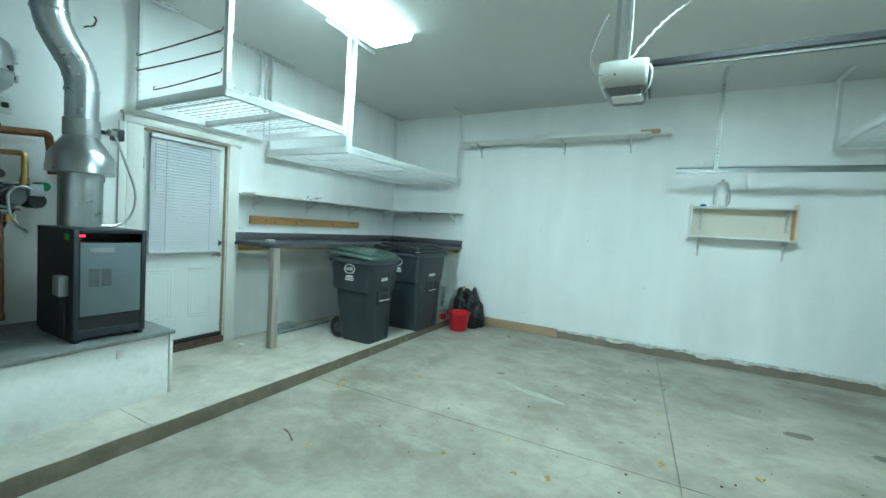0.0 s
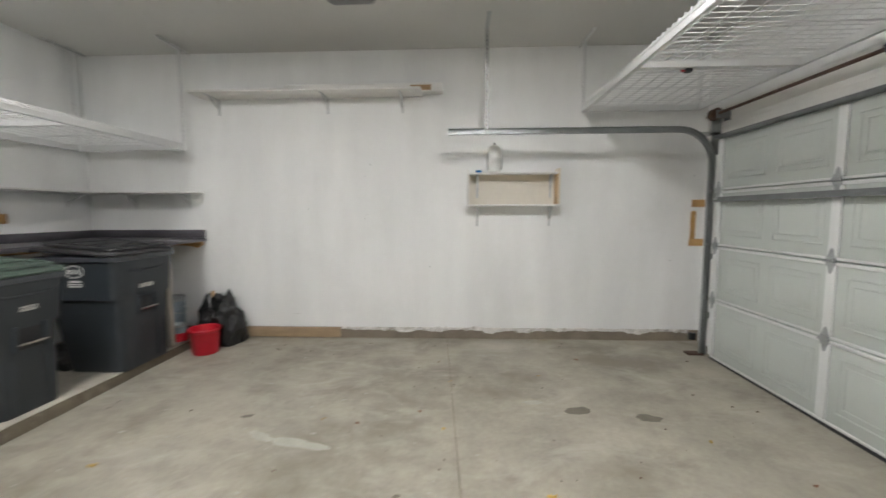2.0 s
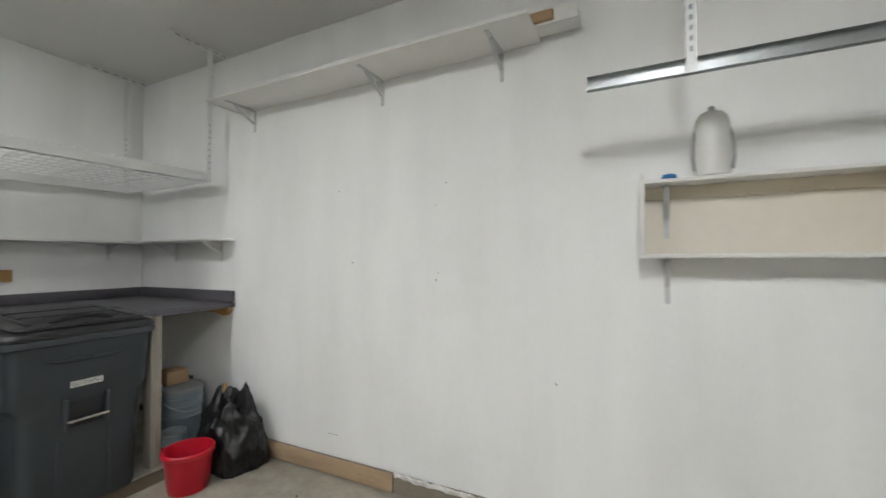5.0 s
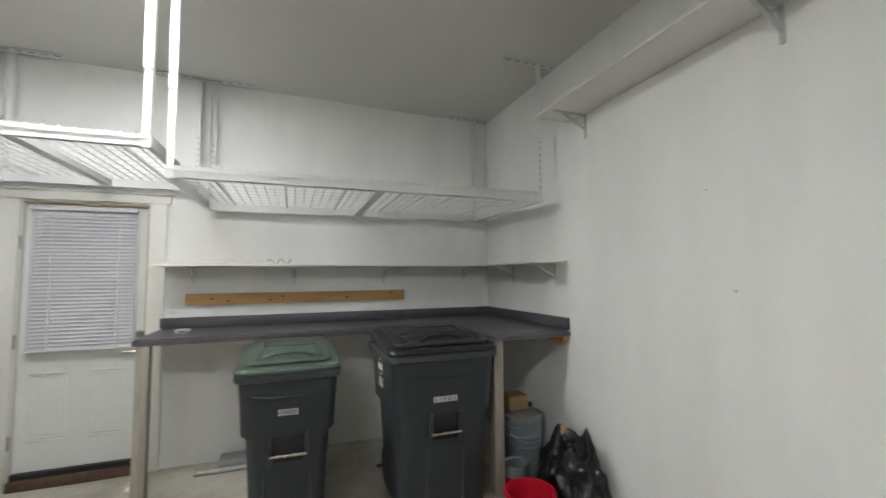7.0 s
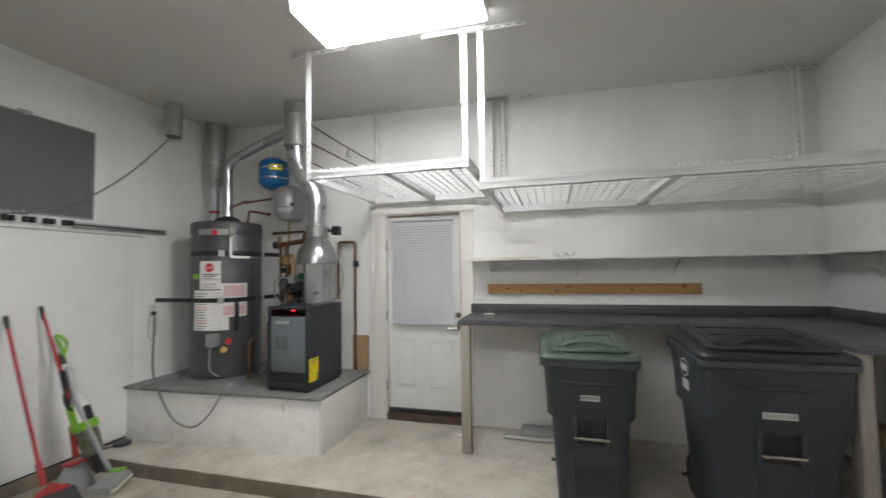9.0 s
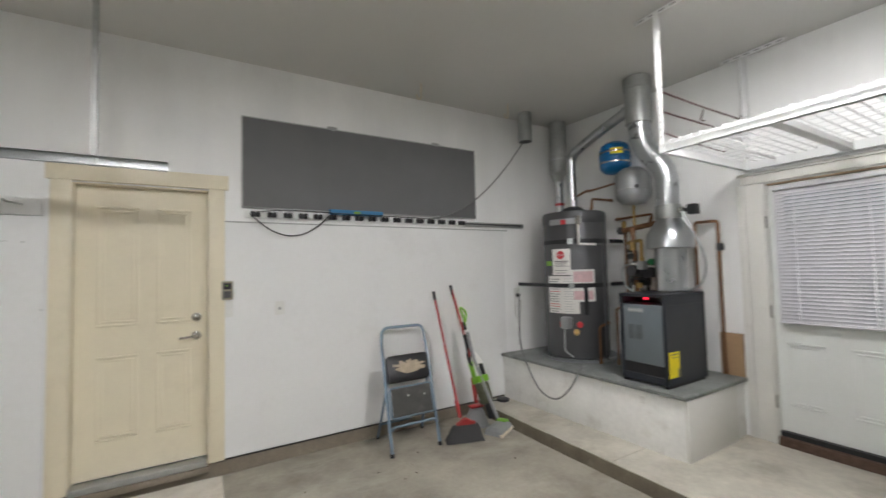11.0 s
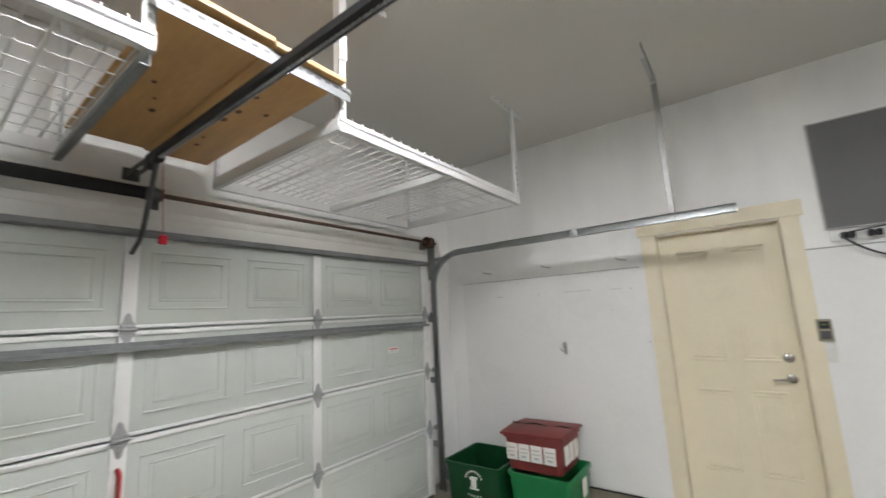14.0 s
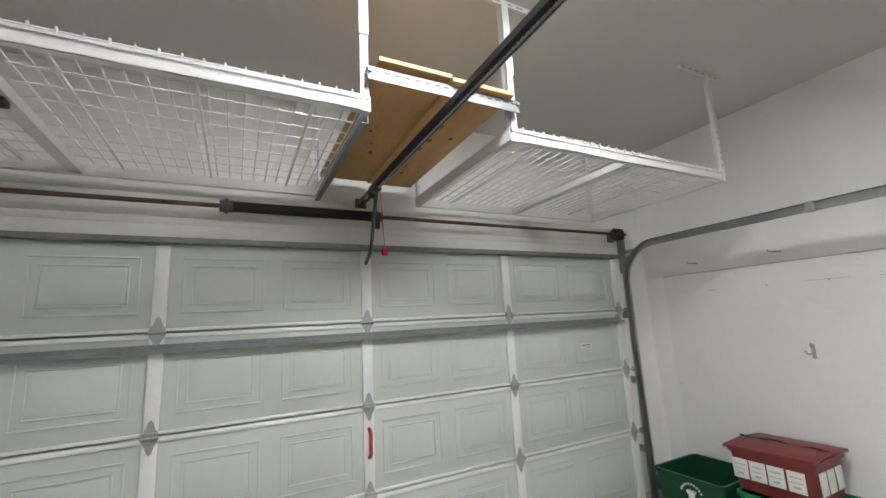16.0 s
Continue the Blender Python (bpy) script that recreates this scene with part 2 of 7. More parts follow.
BOARD = paint("grey_felt_board", (0.16, 0.163, 0.165), 0.85, vary=0.08, scale=2.5, grain=200, bump=0.1, stain=(0.19, 0.19, 0.19), amount=0.6, stain_scale=1.4, dirt_lo=0.45, dirt_hi=0.8)
STOOLBLUE = paint("blue_grey_steel", (0.2, 0.27, 0.34), 0.38, 0.4, vary=0.12, scale=12, grain=60, bump=0.05)
VINYL = paint("black_vinyl", (0.02, 0.02, 0.022), 0.4, vary=0.15, scale=14, grain=90, bump=0.25)
TORN = paint("torn_padding", (0.46, 0.38, 0.28), 0.9, vary=0.2, scale=20, grain=90, bump=0.4)
TREAD = paint("tread_rubber", (0.075, 0.073, 0.068), 0.75, vary=0.25, scale=10, grain=90, bump=0.4, stain=(0.2, 0.19, 0.17), amount=0.5, stain_scale=9)
TUBGREEN = paint("green_tub", (0.008, 0.19, 0.06), 0.42, vary=0.1, scale=5, grain=60, bump=0.05)
TUBDARK = paint("dark_green_tub", (0.004, 0.062, 0.02), 0.42, vary=0.1, scale=5, grain=60, bump=0.05)
MAROON = paint("maroon_tub", (0.2, 0.035, 0.033), 0.5, vary=0.12, scale=5, grain=60, bump=0.08, stain=(0.3, 0.09, 0.08), amount=0.4, stain_scale=8)
BAG = paint("black_bag", (0.004, 0.004, 0.0045), 0.36, vary=0.2, scale=16, grain=50, bump=0.12)
CARD = paint("cardboard", (0.38, 0.25, 0.14), 0.8, vary=0.1, scale=6, grain=40, bump=0.1)
PAILGREY = paint("pail_grey", (0.25, 0.30, 0.335), 0.4, 0.2, vary=0.12, scale=8, grain=60, bump=0.05)
FOLIAGE = paint("dry_leaf", (0.5, 0.33, 0.08), 0.7, vary=0.35, scale=12, grain=60, bump=0.1, each=0.35)
RUSTLEAF = paint("brown_leaf", (0.24, 0.1, 0.045), 0.7, vary=0.3, scale=12, grain=60, bump=0.1, each=0.3)
OIL = paint("oil_stain", (0.15, 0.135, 0.105), 0.6, vary=0.25, scale=10, grain=60, bump=0.05)
BRISTLE = paint("grey_bristle", (0.075, 0.077, 0.082), 0.8, vary=0.2, scale=40, grain=200, bump=0.5, wood=(8, 8, 1))
MURK = paint("murky_tank", (0.12, 0.125, 0.085), 0.25, vary=0.2, scale=8, grain=40, bump=0.02)
CORD = paint("grey_cable", (0.2, 0.2, 0.2), 0.5, vary=0.1, bump=0.0)
KEYPAD = paint("olive_beige_plastic", (0.3, 0.28, 0.21), 0.45, vary=0.06, scale=6, grain=60, bump=0.03)
WHITECORD = paint("white_cable", (0.5, 0.49, 0.45), 0.5, vary=0.05, bump=0.0)
BUNGEE = paint("dark_red_bungee", (0.075, 0.02, 0.025), 0.7, vary=0.3, scale=60, grain=120, bump=0.2)
BLINDS = paint("blind_vinyl", (0.68, 0.67, 0.7), 0.4, vary=0.02, scale=4, grain=40, bump=0.0)
TAN = paint("kraft_panel", (0.42, 0.34, 0.25), 0.7, vary=0.06, scale=2, grain=20, bump=0.06)
MATT = paint("worn_white_mat", (0.66, 0.62, 0.55), 0.8, vary=0.1, scale=7, grain=50, bump=0.3, stain=(0.42, 0.37, 0.3), amount=0.6, stain_scale=4, dirt_lo=0.5)
GLOW = bpy.data.materials.new("lit_diffuser")
GLOW.use_nodes = True
GLOW.node_tree.nodes["Principled BSDF"].inputs["Emission Color"].default_value = (1.0, 0.99, 1.0, 1)
GLOW.node_tree.nodes["Principled BSDF"].inputs["Emission Strength"].default_value = LAMP_POWER
GLOW_SIDE = GLOW.copy()
GLOW_SIDE.name = "lit_diffuser_side"
GLOW_SIDE.node_tree.nodes["Principled BSDF"].inputs["Emission Strength"].default_value = 9.0
GLOW_B = GLOW.copy()
GLOW_B.name = "lit_diffuser_bright"
GLOW_B.node_tree.nodes["Principled BSDF"].inputs["Emission Strength"].default_value = LAMP_POWER_B
LED = bpy.data.materials.new("red_readout")
LED.use_nodes = True
LED.node_tree.nodes["Principled BSDF"].inputs["Base Color"].default_value = (0.3, 0.0, 0.01, 1)
LED.node_tree.nodes["Principled BSDF"].inputs["Emission Color"].default_value = (1.0, 0.02, 0.05, 1)
LED.node_tree.nodes["Principled BSDF"].inputs["Emission Strength"].default_value = 3.0
GLASS = bpy.data.materials.new("window_glass")
GLASS.use_nodes = True
GLASS.node_tree.nodes["Principled BSDF"].inputs["Transmission Weight"].default_value = 1.0
GLASS.node_tree.nodes["Principled BSDF"].inputs["Roughness"].default_value = 0.02
GLASS.node_tree.nodes["Principled BSDF"].inputs["IOR"].default_value = 1.45


# ---- mesh helpers ----
def box(bm, x0, x1, y0, y1, z0, z1, bevel=0.0, m=None):
    g = bmesh.ops.create_cube(bm, size=1.0, matrix=Matrix.Translation(((x0 + x1) / 2, (y0 + y1) / 2, (z0 + z1) / 2)) @ Matrix.Diagonal((abs(x1 - x0), abs(y1 - y0), abs(z1 - z0), 1)))
    if bevel:
        es = {e for v in g["verts"] for e in v.link_edges}
        r = bmesh.ops.bevel(bm, geom=list(es), offset=bevel, segments=2, affect="EDGES", profile=0.5)
        vs = {v for f in r["faces"] for v in f.verts} | {v for v in g["verts"] if v.is_valid}
    else:
        vs = set(g["verts"])
    if m is not None:
        bmesh.ops.transform(bm, matrix=m, verts=list(vs))
    return bm


def boxes(*dims, bevel=0.0):
    bm = bmesh.new()
    for d in dims:
        box(bm, *d, bevel=bevel)
    return bm


def cyl(bm, p0, p1, r0, r1=None, n=20, caps=True):
    p0, p1 = Vector(p0), Vector(p1)
    d = p1 - p0
    m = Matrix.Translation((p0 + p1) / 2) @ d.to_track_quat("Z", "Y").to_matrix().to_4x4()
    bmesh.ops.create_cone(bm, cap_ends=caps, segments=n, radius1=r0, radius2=r0 if r1 is None else r1, depth=d.length, matrix=m)
    return bm


def rods(*items, n=16):
    bm = bmesh.new()
    for p0, p1, r in items:
        cyl(bm, p0, p1, r, n=n)
    return bm


def tube(points, r, n=10, bm=None):
    """A round tube along a line of points, with closed ends."""
    bm = bm or bmesh.new()
    P = [Vector(p) for p in points]
    rings, up = [], None
    for i, p in enumerate(P):
        d = (P[min(i + 1, len(P) - 1)] - P[max(i - 1, 0)]).normalized()
        if up is None:
            up = d.orthogonal().normalized()
        up = (up - d * up.dot(d)).normalized()
        side = d.cross(up)
        rings.append([bm.verts.new(p + (up * math.cos(a) + side * math.sin(a)) * r) for a in (2 * math.pi * k / n for k in range(n))])
    for a, b in zip(rings, rings[1:]):
        for k in range(n):
            bm.faces.new((a[k], a[(k + 1) % n], b[(k + 1) % n], b[k]))
    bm.faces.new(rings[0][::-1])
    bm.faces.new(rings[-1])
    return bm


def bend(points, radius=0.04, steps=5):
    """Rounds the corners of a line of points."""
    P = [Vector(p) for p in points]
    out = [P[0]]
    for a, b, c in zip(P, P[1:], P[2:]):
        r = min(radius, (b - a).length * 0.49, (c - b).length * 0.49)
        s, e = b + (a - b).normalized() * r, b + (c - b).normalized() * r
        out += [s.lerp(b, u).lerp(b.lerp(e, u), u) for u in (k / steps for k in range(steps + 1))]
    return out + [P[-1]]


def sag(p0, p1, drop, n=16):
    p0, p1 = Vector(p0), Vector(p1)
    return [p0.lerp(p1, k / n) - Vector((0, 0, drop * 4 * (k / n) * (1 - k / n))) for k in range(n + 1)]


def lathe(profile, at=(0, 0, 0), n=32, bm=None):
    """A turned body about the upright axis from (radius, height) pairs."""
    bm = bm or bmesh.new()
    rings = [[bm.verts.new((at[0] + r * math.cos(2 * math.pi * k / n), at[1] + r * math.sin(2 * math.pi * k / n), at[2] + z)) for k in range(n)] for r, z in profile]
    for a, b in zip(rings, rings[1:]):
        for k in range(n):
            bm.faces.new((a[k], a[(k + 1) % n], b[(k + 1) % n], b[k]))
    bm.faces.new(rings[0][::-1])
    bm.faces.new(rings[-1])
    return bm


def loft(sections, n=6):
    """A body through rounded rectangles (z, x0, x1, y0, y1, corner radius); closed at both ends."""
    bm = bmesh.new()
    rings = []
    for z, x0, x1, y0, y1, r in sections:
        ring = []
        for cx, cy, a0 in ((x1 - r, y1 - r, 0), (x0 + r, y1 - r, 90), (x0 + r, y0 + r, 180), (x1 - r, y0 + r, 270)):
            for k in range(n + 1):
                a = radians(a0 + 90 * k / n)
                ring.append(bm.verts.new((cx + r * math.cos(a), cy + r * math.sin(a), z)))
        rings.append(ring)
    c = len(rings[0])
    for a, b in zip(rings, rings[1:]):
        for k in range(c):
            bm.faces.new((a[k], a[(k + 1) % c], b[(k + 1) % c], b[k]))
    bm.faces.new(rings[0][::-1])
    bm.faces.new(rings[-1])
    return bm


def slab_with_holes(bm, axis, at0, at1, u0, u1, v0, v1, holes):
    """A wall across one axis between at0 and at1, over u and v, with rectangular holes (u0, u1, v0, v1)."""
    us = sorted({u0, u1, *(h[0] for h in holes), *(h[1] for h in holes)})
    vs = sorted({v0, v1, *(h[2] for h in holes), *(h[3] for h in holes)})
    for a, b in zip(us, us[1:]):
        for c, d in zip(vs, vs[1:]):
            if any(h[0] <= a and b <= h[1] and h[2] <= c and d <= h[3] for h in holes):
                continue
            if axis == "x":
                box(bm, at0, at1, a, b, c, d)
            else:
                box(bm, a, b, at0, at1, c, d)
    bmesh.ops.remove_doubles(bm, verts=bm.verts[:], dist=0.0005)
    inner = [f for f in bm.faces if sum(1 for g in bm.faces if g is not f and (g.calc_center_median() - f.calc_center_median()).length < 1e-4)]
    bmesh.ops.delete(bm, geom=inner, context="FACES")
    bmesh.ops.remove_doubles(bm, verts=bm.verts[:], dist=0.0005)
    return bm


def mesh_of(name, bm, material, smooth=True):
    smooth = smooth and not name.startswith("wall_")
    bmesh.ops.recalc_face_normals(bm, faces=bm.faces[:])
    me = bpy.data.meshes.new(name)
    bm.to_mesh(me)
    bm.free()
    me.materials.append(material)
    if smooth:
        me.polygons.foreach_set("use_smooth", [True] * len(me.polygons))
        me.set_sharp_from_angle(angle=radians(35))
    return me


def root_of(ob):
    while ob.parent:
        ob = ob.parent
    return ob


def thing(name, at, label, category, group="", kind=""):
    """An Empty at a thing's base; its parts are built in room coordinates."""
    ob = new(name)
    ob.location, ob.empty_display_size = at, 0.05
    return tagged(ob, label, category, group, kind)


def part(name, bm, material, parent, label=""):
    bm.transform(Matrix.Translation(-Vector(root_of(parent).location)))
    ob = new(name, mesh_of(name, bm, material))
    ob.parent = parent
    if name in ("wire_deck", "slotting", "digits", "print_bars", "print_lines", "vents", "chain", "knots"):
        tagged(ob, kind="stuff")
    return tagged(ob, label) if label else ob


def solo(name, bm, material, label, category="", group="", kind="", at=None):
    """A thing or piece of the setting that is one mesh."""
    if at is not None:
        bm.transform(Matrix.Translation(-Vector(at)))
    ob = new(name, mesh_of(name, bm, material))
    if at is not None:
        ob.location = at
    return tagged(ob, label, category, group, kind)


def lettering(text, size, m, material, parent, name="lettering"):
    """Raised words in the built-in font; m is the pose of their plane."""
    cu = bpy.data.curves.new("words", "FONT")
    cu.body, cu.size, cu.extrude, cu.align_x, cu.align_y = text, size, 0.0008, "CENTER", "CENTER"
    tmp = bpy.data.objects.new("words", cu)
    scene.collection.objects.link(tmp)
    bpy.context.view_layer.update()
    me = bpy.data.meshes.new_from_object(tmp.evaluated_get(bpy.context.evaluated_depsgraph_get()))
    bpy.data.objects.remove(tmp)
    me.transform(Matrix.Translation(-Vector(root_of(parent).location)) @ m)
    me.materials.clear()
    me.materials.append(material)
    ob = new(name, me)
    ob.parent = parent
    return ob


# ---- the room ----
LX, LY = 6.98, 6.07          # inner size of the garage


def floor_z(y):
    return -0.095 + 0.0068 * y


def ceil_z(y):
    return 3.272 - 0.0170 * y


def sheet(x0, x1, y0, y1, top, thick, nx=1, ny=8, rough=0.0):
    """A sloping sheet whose top follows top(y)."""
    bm = bmesh.new()
    g = bmesh.ops.create_grid(bm, x_segments=max(nx, 1), y_segments=ny, size=0.5)
    for v in g["verts"]:
        v.co.x, v.co.y = x0 + (v.co.x + 0.5) * (x1 - x0), y0 + (v.co.y + 0.5) * (y1 - y0)
        v.co.z = top(v.co.y) + (rough * noise.noise(v.co * 1.7) if rough else 0)
    r = bmesh.ops.extrude_face_region(bm, geom=bm.faces[:])
    for v in r["geom"]:
        if isinstance(v, bmesh.types.BMVert):
            v.co.z -= thick
    return bm


solo("ground", sheet(-60, 60, -60, 60, lambda y: -0.3, 0.1, 1, 1), SLAB, "plain grey ground outside the garage", "ground", kind="structure")
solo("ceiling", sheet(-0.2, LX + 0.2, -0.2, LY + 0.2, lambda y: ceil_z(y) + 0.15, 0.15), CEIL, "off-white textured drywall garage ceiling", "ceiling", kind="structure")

# four floor plates with sawn joints between them
floor = thing("floor", (4.1, 3.0, 0.0), "grey stained concrete garage floor with sawn joints", "floor", kind="structure")
J = 0.0035
for x0, x1 in ((1.36, 4.17 - J), (4.17 + J, LX + 0.12)):
    for y0, y1 in ((-0.02, 3.09 - J), (3.09 + J, LY + 0.02)):
        bm = sheet(x0, x1, y0, y1, floor_z, 0.12, 24, 24, 0.004)
        for v in bm.verts:
            w = max(0.0, 1 - abs(v.co.x - 4.17) / 2.6)
            q = max(0.0, 1 - abs(v.co.y - 3.09) / 2.9)
            v.co = Vector((v.co.x + (0.06 * (6.06 - v.co.y) - 0.01) * w, v.co.y + (-0.05 + 0.024 * (v.co.x - 1.4)) * q, v.co.z))
        part("plate", bm, FLOOR, floor)
part("joint_bed", sheet(1.3, LX + 0.1, -0.02, LY + 0.02, lambda y: floor_z(y) - 0.012, 0.2, 1, 2), STEM, floor)

slab = thing("raised_slab", (0.7, 3.0, 0.0), "raised concrete slab along the back of the garage", "slab", kind="structure")


def slab_z(y):
    return 0.016 - 0.012 * max(0.0, 1 - y / 3.6)


for y0, y1 in ((-0.02, 1.68), (1.687, LY + 0.02)):
    part("slab_plate", sheet(-0.05, 1.366, y0, y1, slab_z, 0.1, 20, 30, 0.004), SLAB, slab)
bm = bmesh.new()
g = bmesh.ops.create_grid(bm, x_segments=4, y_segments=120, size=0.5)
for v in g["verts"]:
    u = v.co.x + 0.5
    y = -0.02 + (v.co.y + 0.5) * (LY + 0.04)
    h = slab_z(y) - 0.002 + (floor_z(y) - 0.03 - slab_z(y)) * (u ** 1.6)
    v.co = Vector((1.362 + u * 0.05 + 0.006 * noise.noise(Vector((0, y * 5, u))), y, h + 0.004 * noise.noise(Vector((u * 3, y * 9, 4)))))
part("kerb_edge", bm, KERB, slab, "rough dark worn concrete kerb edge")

# walls: each with its openings through it
HI = 3.3
bm = slab_with_holes(bmesh.new(), "x", -0.15, 0.0, -0.15, LY + 0.15, -0.3, HI, [(2.225, 3.035, 0.06, 2.125)])
solo("wall_west", bm, WALL, "white painted drywall back wall", "wall", kind="structure")
bm = slab_with_holes(bmesh.new(), "y", -0.15, 0.0, 0.0, LX, 0.02, HI, [(3.955, 4.785, 0.02, 2.155)])
solo("wall_south", bm, WALL, "white painted drywall house-side wall", "wall", kind="structure")
bm = bmesh.new()
box(bm, 0.0, LX, LY, LY + 0.15, 0.07, HI)
solo("wall_north", bm, WALL, "white painted drywall side wall with faint scuffs", "wall", kind="structure")
bm = slab_with_holes(bmesh.new(), "x", LX, LX + 0.15, -0.15, LY + 0.15, -0.3, HI, [(0.72, 5.49, -0.3, 2.12)])
solo("wall_east", bm, WALL, "white painted drywall wall round the garage door", "wall", kind="structure")

# foundation strips under the drywall
bm = bmesh.new()
for x0, x1 in ((0.955, 3.9), (4.84, LX)):
    box(bm, x0, x1, -0.15, 0.012, -0.3, 0.012)
box(bm, 3.9, 4.84, -0.15, 0.0, -0.3, 0.018)
solo("stem_wall_south", bm, STEM, "bare grey concrete foundation strip", "foundation", kind="structure")
solo("wall_gap", boxes((0.955, 3.87, -0.006, 0.005, 0.013, 0.024), (4.87, LX, -0.006, 0.005, 0.013, 0.024)), BLACK, "dark gap under the drywall", "gap", kind="structure")
bm = bmesh.new()
box(bm, 0.0, LX, LY - 0.012, LY + 0.15, -0.3, 0.068)
solo("stem_wall_north", bm, STEM, "bare concrete foundation strip with plaster remains", "foundation", kind="structure")
bm = bmesh.new()
n = 420
rows = []
for k in range(n + 1):
    x = 2.93 + (6.86 - 2.93) * k / n
    c = 0.058 + 0.016 * noise.noise(Vector((x * 1.3, 0, 0)))
    up = 0.016 + 0.035 * max(0.0, noise.noise(Vector((x * 5.0, 3, 0)))) + 0.012 * noise.noise(Vector((x * 23.0, 1, 0)))
    dn = 0.012 + 0.085 * max(0.0, noise.noise(Vector((x * 3.1, 8, 0)))) + 0.016 * noise.noise(Vector((x * 17.0, 5, 0)))
    off = 0.009 + 0.005 * noise.noise(Vector((x * 11.0, 2, 0)))
    rows.append([bm.verts.new((x, LY - 0.012, c + max(up, 0.002))), bm.verts.new((x, LY - 0.012 - off, c + max(up, 0.002) - 0.004)), bm.verts.new((x, LY - 0.014 - off, c)), bm.verts.new((x, LY - 0.012 - off * 0.7, c - max(dn, 0.002))), bm.verts.new((x, LY - 0.011, c - max(dn, 0.002) - 0.003))])
for p, q in zip(rows, rows[1:]):
    for k in range(4):
        bm.faces.new((p[k], p[k + 1], q[k + 1], q[k]))
solo("plaster_remains", bm, CHIP, "torn plaster remains along the wall base", "plaster", kind="structure")
solo("baseboard", boxes((1.5, 2.92, LY - 0.03, LY - 0.012, -0.046, 0.068), bevel=0.004), BASEWOOD, "raw unpainted wooden baseboard", "baseboard", kind="structure")

# smooth hardboard on the lower house-side wall
solo("wall_panel_east", boxes((4.91, 6.78, 0.0, 0.007, 0.03, 1.905)), PANEL, "smooth white hardboard lining on the wall", "panel", kind="structure")
solo("wall_panel_west", boxes((0.96, 3.85, 0.0, 0.007, 0.03, 1.905)), PANEL, "smooth white hardboard lining on the wall", "panel", kind="structure")
solo("panel_trim", boxes((0.9, 3.85, 0.0, 0.012, 1.905, 1.915), (4.93, 6.78, 0.0, 0.010, 1.905, 1.911)), DULL, "thin grey trim along the panel top", "trim", kind="structure")


# ---- six-panel door ----
def panel_door(name, w, h, thick, panels, material, label, window=None):
    """A door leaf in its own coordinates: hinge edge at x = 0, inner face at y = 0 looking to -y."""
    d = thing(name, (0, 0, 0), label, "door", kind="structure")
    bm = bmesh.new()
    holes = [window] if window else []
    slab_with_holes(bm, "y", 0.0, thick, 0.0, w, 0.0, h, holes)
    leaf = part("leaf", bm, material, d)
    for x0, x1, z0, z1 in panels:
        b = bmesh.new()
        m = 0.028
        for d0, w0, h0 in ((0.0, 0.018, 0.012), (m, 0.014, 0.009)):
            u0, u1, v0, v1 = x0 + d0, x1 - d0, z0 + d0, z1 - d0
            for a in ((u0, u1, v1 - w0, v1), (u0, u1, v0, v0 + w0), (u0, u0 + w0, v0 + w0, v1 - w0), (u1 - w0, u1, v0 + w0, v1 - w0)):
                hh = h0 if a[1] - a[0] > 0.05 else 0.16 * h0
                box(b, a[0], a[1], -hh, 0.001, a[2], a[3], hh * 0.48)
        part("door_panel", b, material, leaf)
    return d


# entry door, seen from the garage; hinges to the east
PW = ((0.12, 0.365), (0.475, 0.70))
door_1 = panel_door("door_1", 0.81, 2.085, 0.04,
                    [(a, b, z0, z1) for a, b in PW for z0, z1 in ((0.245, 0.85), (1.06, 1.94))], CREAM,
                    "closed cream-painted panelled entry door")
for z in (1.09, 0.945):
    b = lathe([(0.032, 0), (0.034, 0.004), (0.03, 0.014), (0.018, 0.02)])
    b.transform(pose(0.735, 0, z, 90))
    ob = part("deadbolt" if z > 1 else "door_handle", b, CHROME, door_1, "satin nickel deadbolt" if z > 1 else "satin nickel lever handle")
    if z < 1.0:
        b = tube(bend([(0.735, -0.012, z), (0.735, -0.05, z), (0.62, -0.055, z - 0.008)], 0.02), 0.009)
        part("lever", b, CHROME, ob)
door_1.matrix_basis = pose(4.775, -0.065, 0.06, 0, 0, 180)
frame_1 = thing("door_frame_1", (4.37, 0, 0.1), "cream-painted door casing and jambs", "door frame", kind="structure")
for dims, nm in (((4.785, 4.895, 0.0, 0.022, 0.02, 2.165), "casing"), ((3.845, 3.955, 0.0, 0.022, 0.02, 2.165), "casing"), ((3.82, 4.92, 0.0, 0.026, 2.165, 2.28), "head_casing"),
                 ((4.777, 4.785, -0.14, -0.001, 0.02, 2.155), "jamb"), ((3.955, 3.963, -0.14, -0.001, 0.02, 2.155), "jamb"), ((3.963, 4.777, -0.14, -0.001, 2.147, 2.155), "head_jamb")):
    part(nm, boxes(dims, bevel=0.003), CREAM, frame_1)
part("threshold", boxes((3.963, 4.777, -0.12, 0.034, 0.006, 0.052), bevel=0.006), DULL, frame_1, "worn grey metal threshold")
part("sill_step", boxes((3.95, 4.79, 0.0, 0.045, -0.04, 0.005), bevel=0.004), STEM, frame_1)
solo("backing_1", boxes((3.9, 4.85, -0.3, -0.16, 0.0, 2.3)), WALL, "plain wall behind the entry door", "wall", kind="structure")
bm = sheet(3.865, 5.07, 0.055, 0.95, lambda y: floor_z(y) + 0.016, 0.012, 16, 12, 0.004)
solo("door_mat", bm, MATT, "worn dirty white board lying before the entry door", "mat")

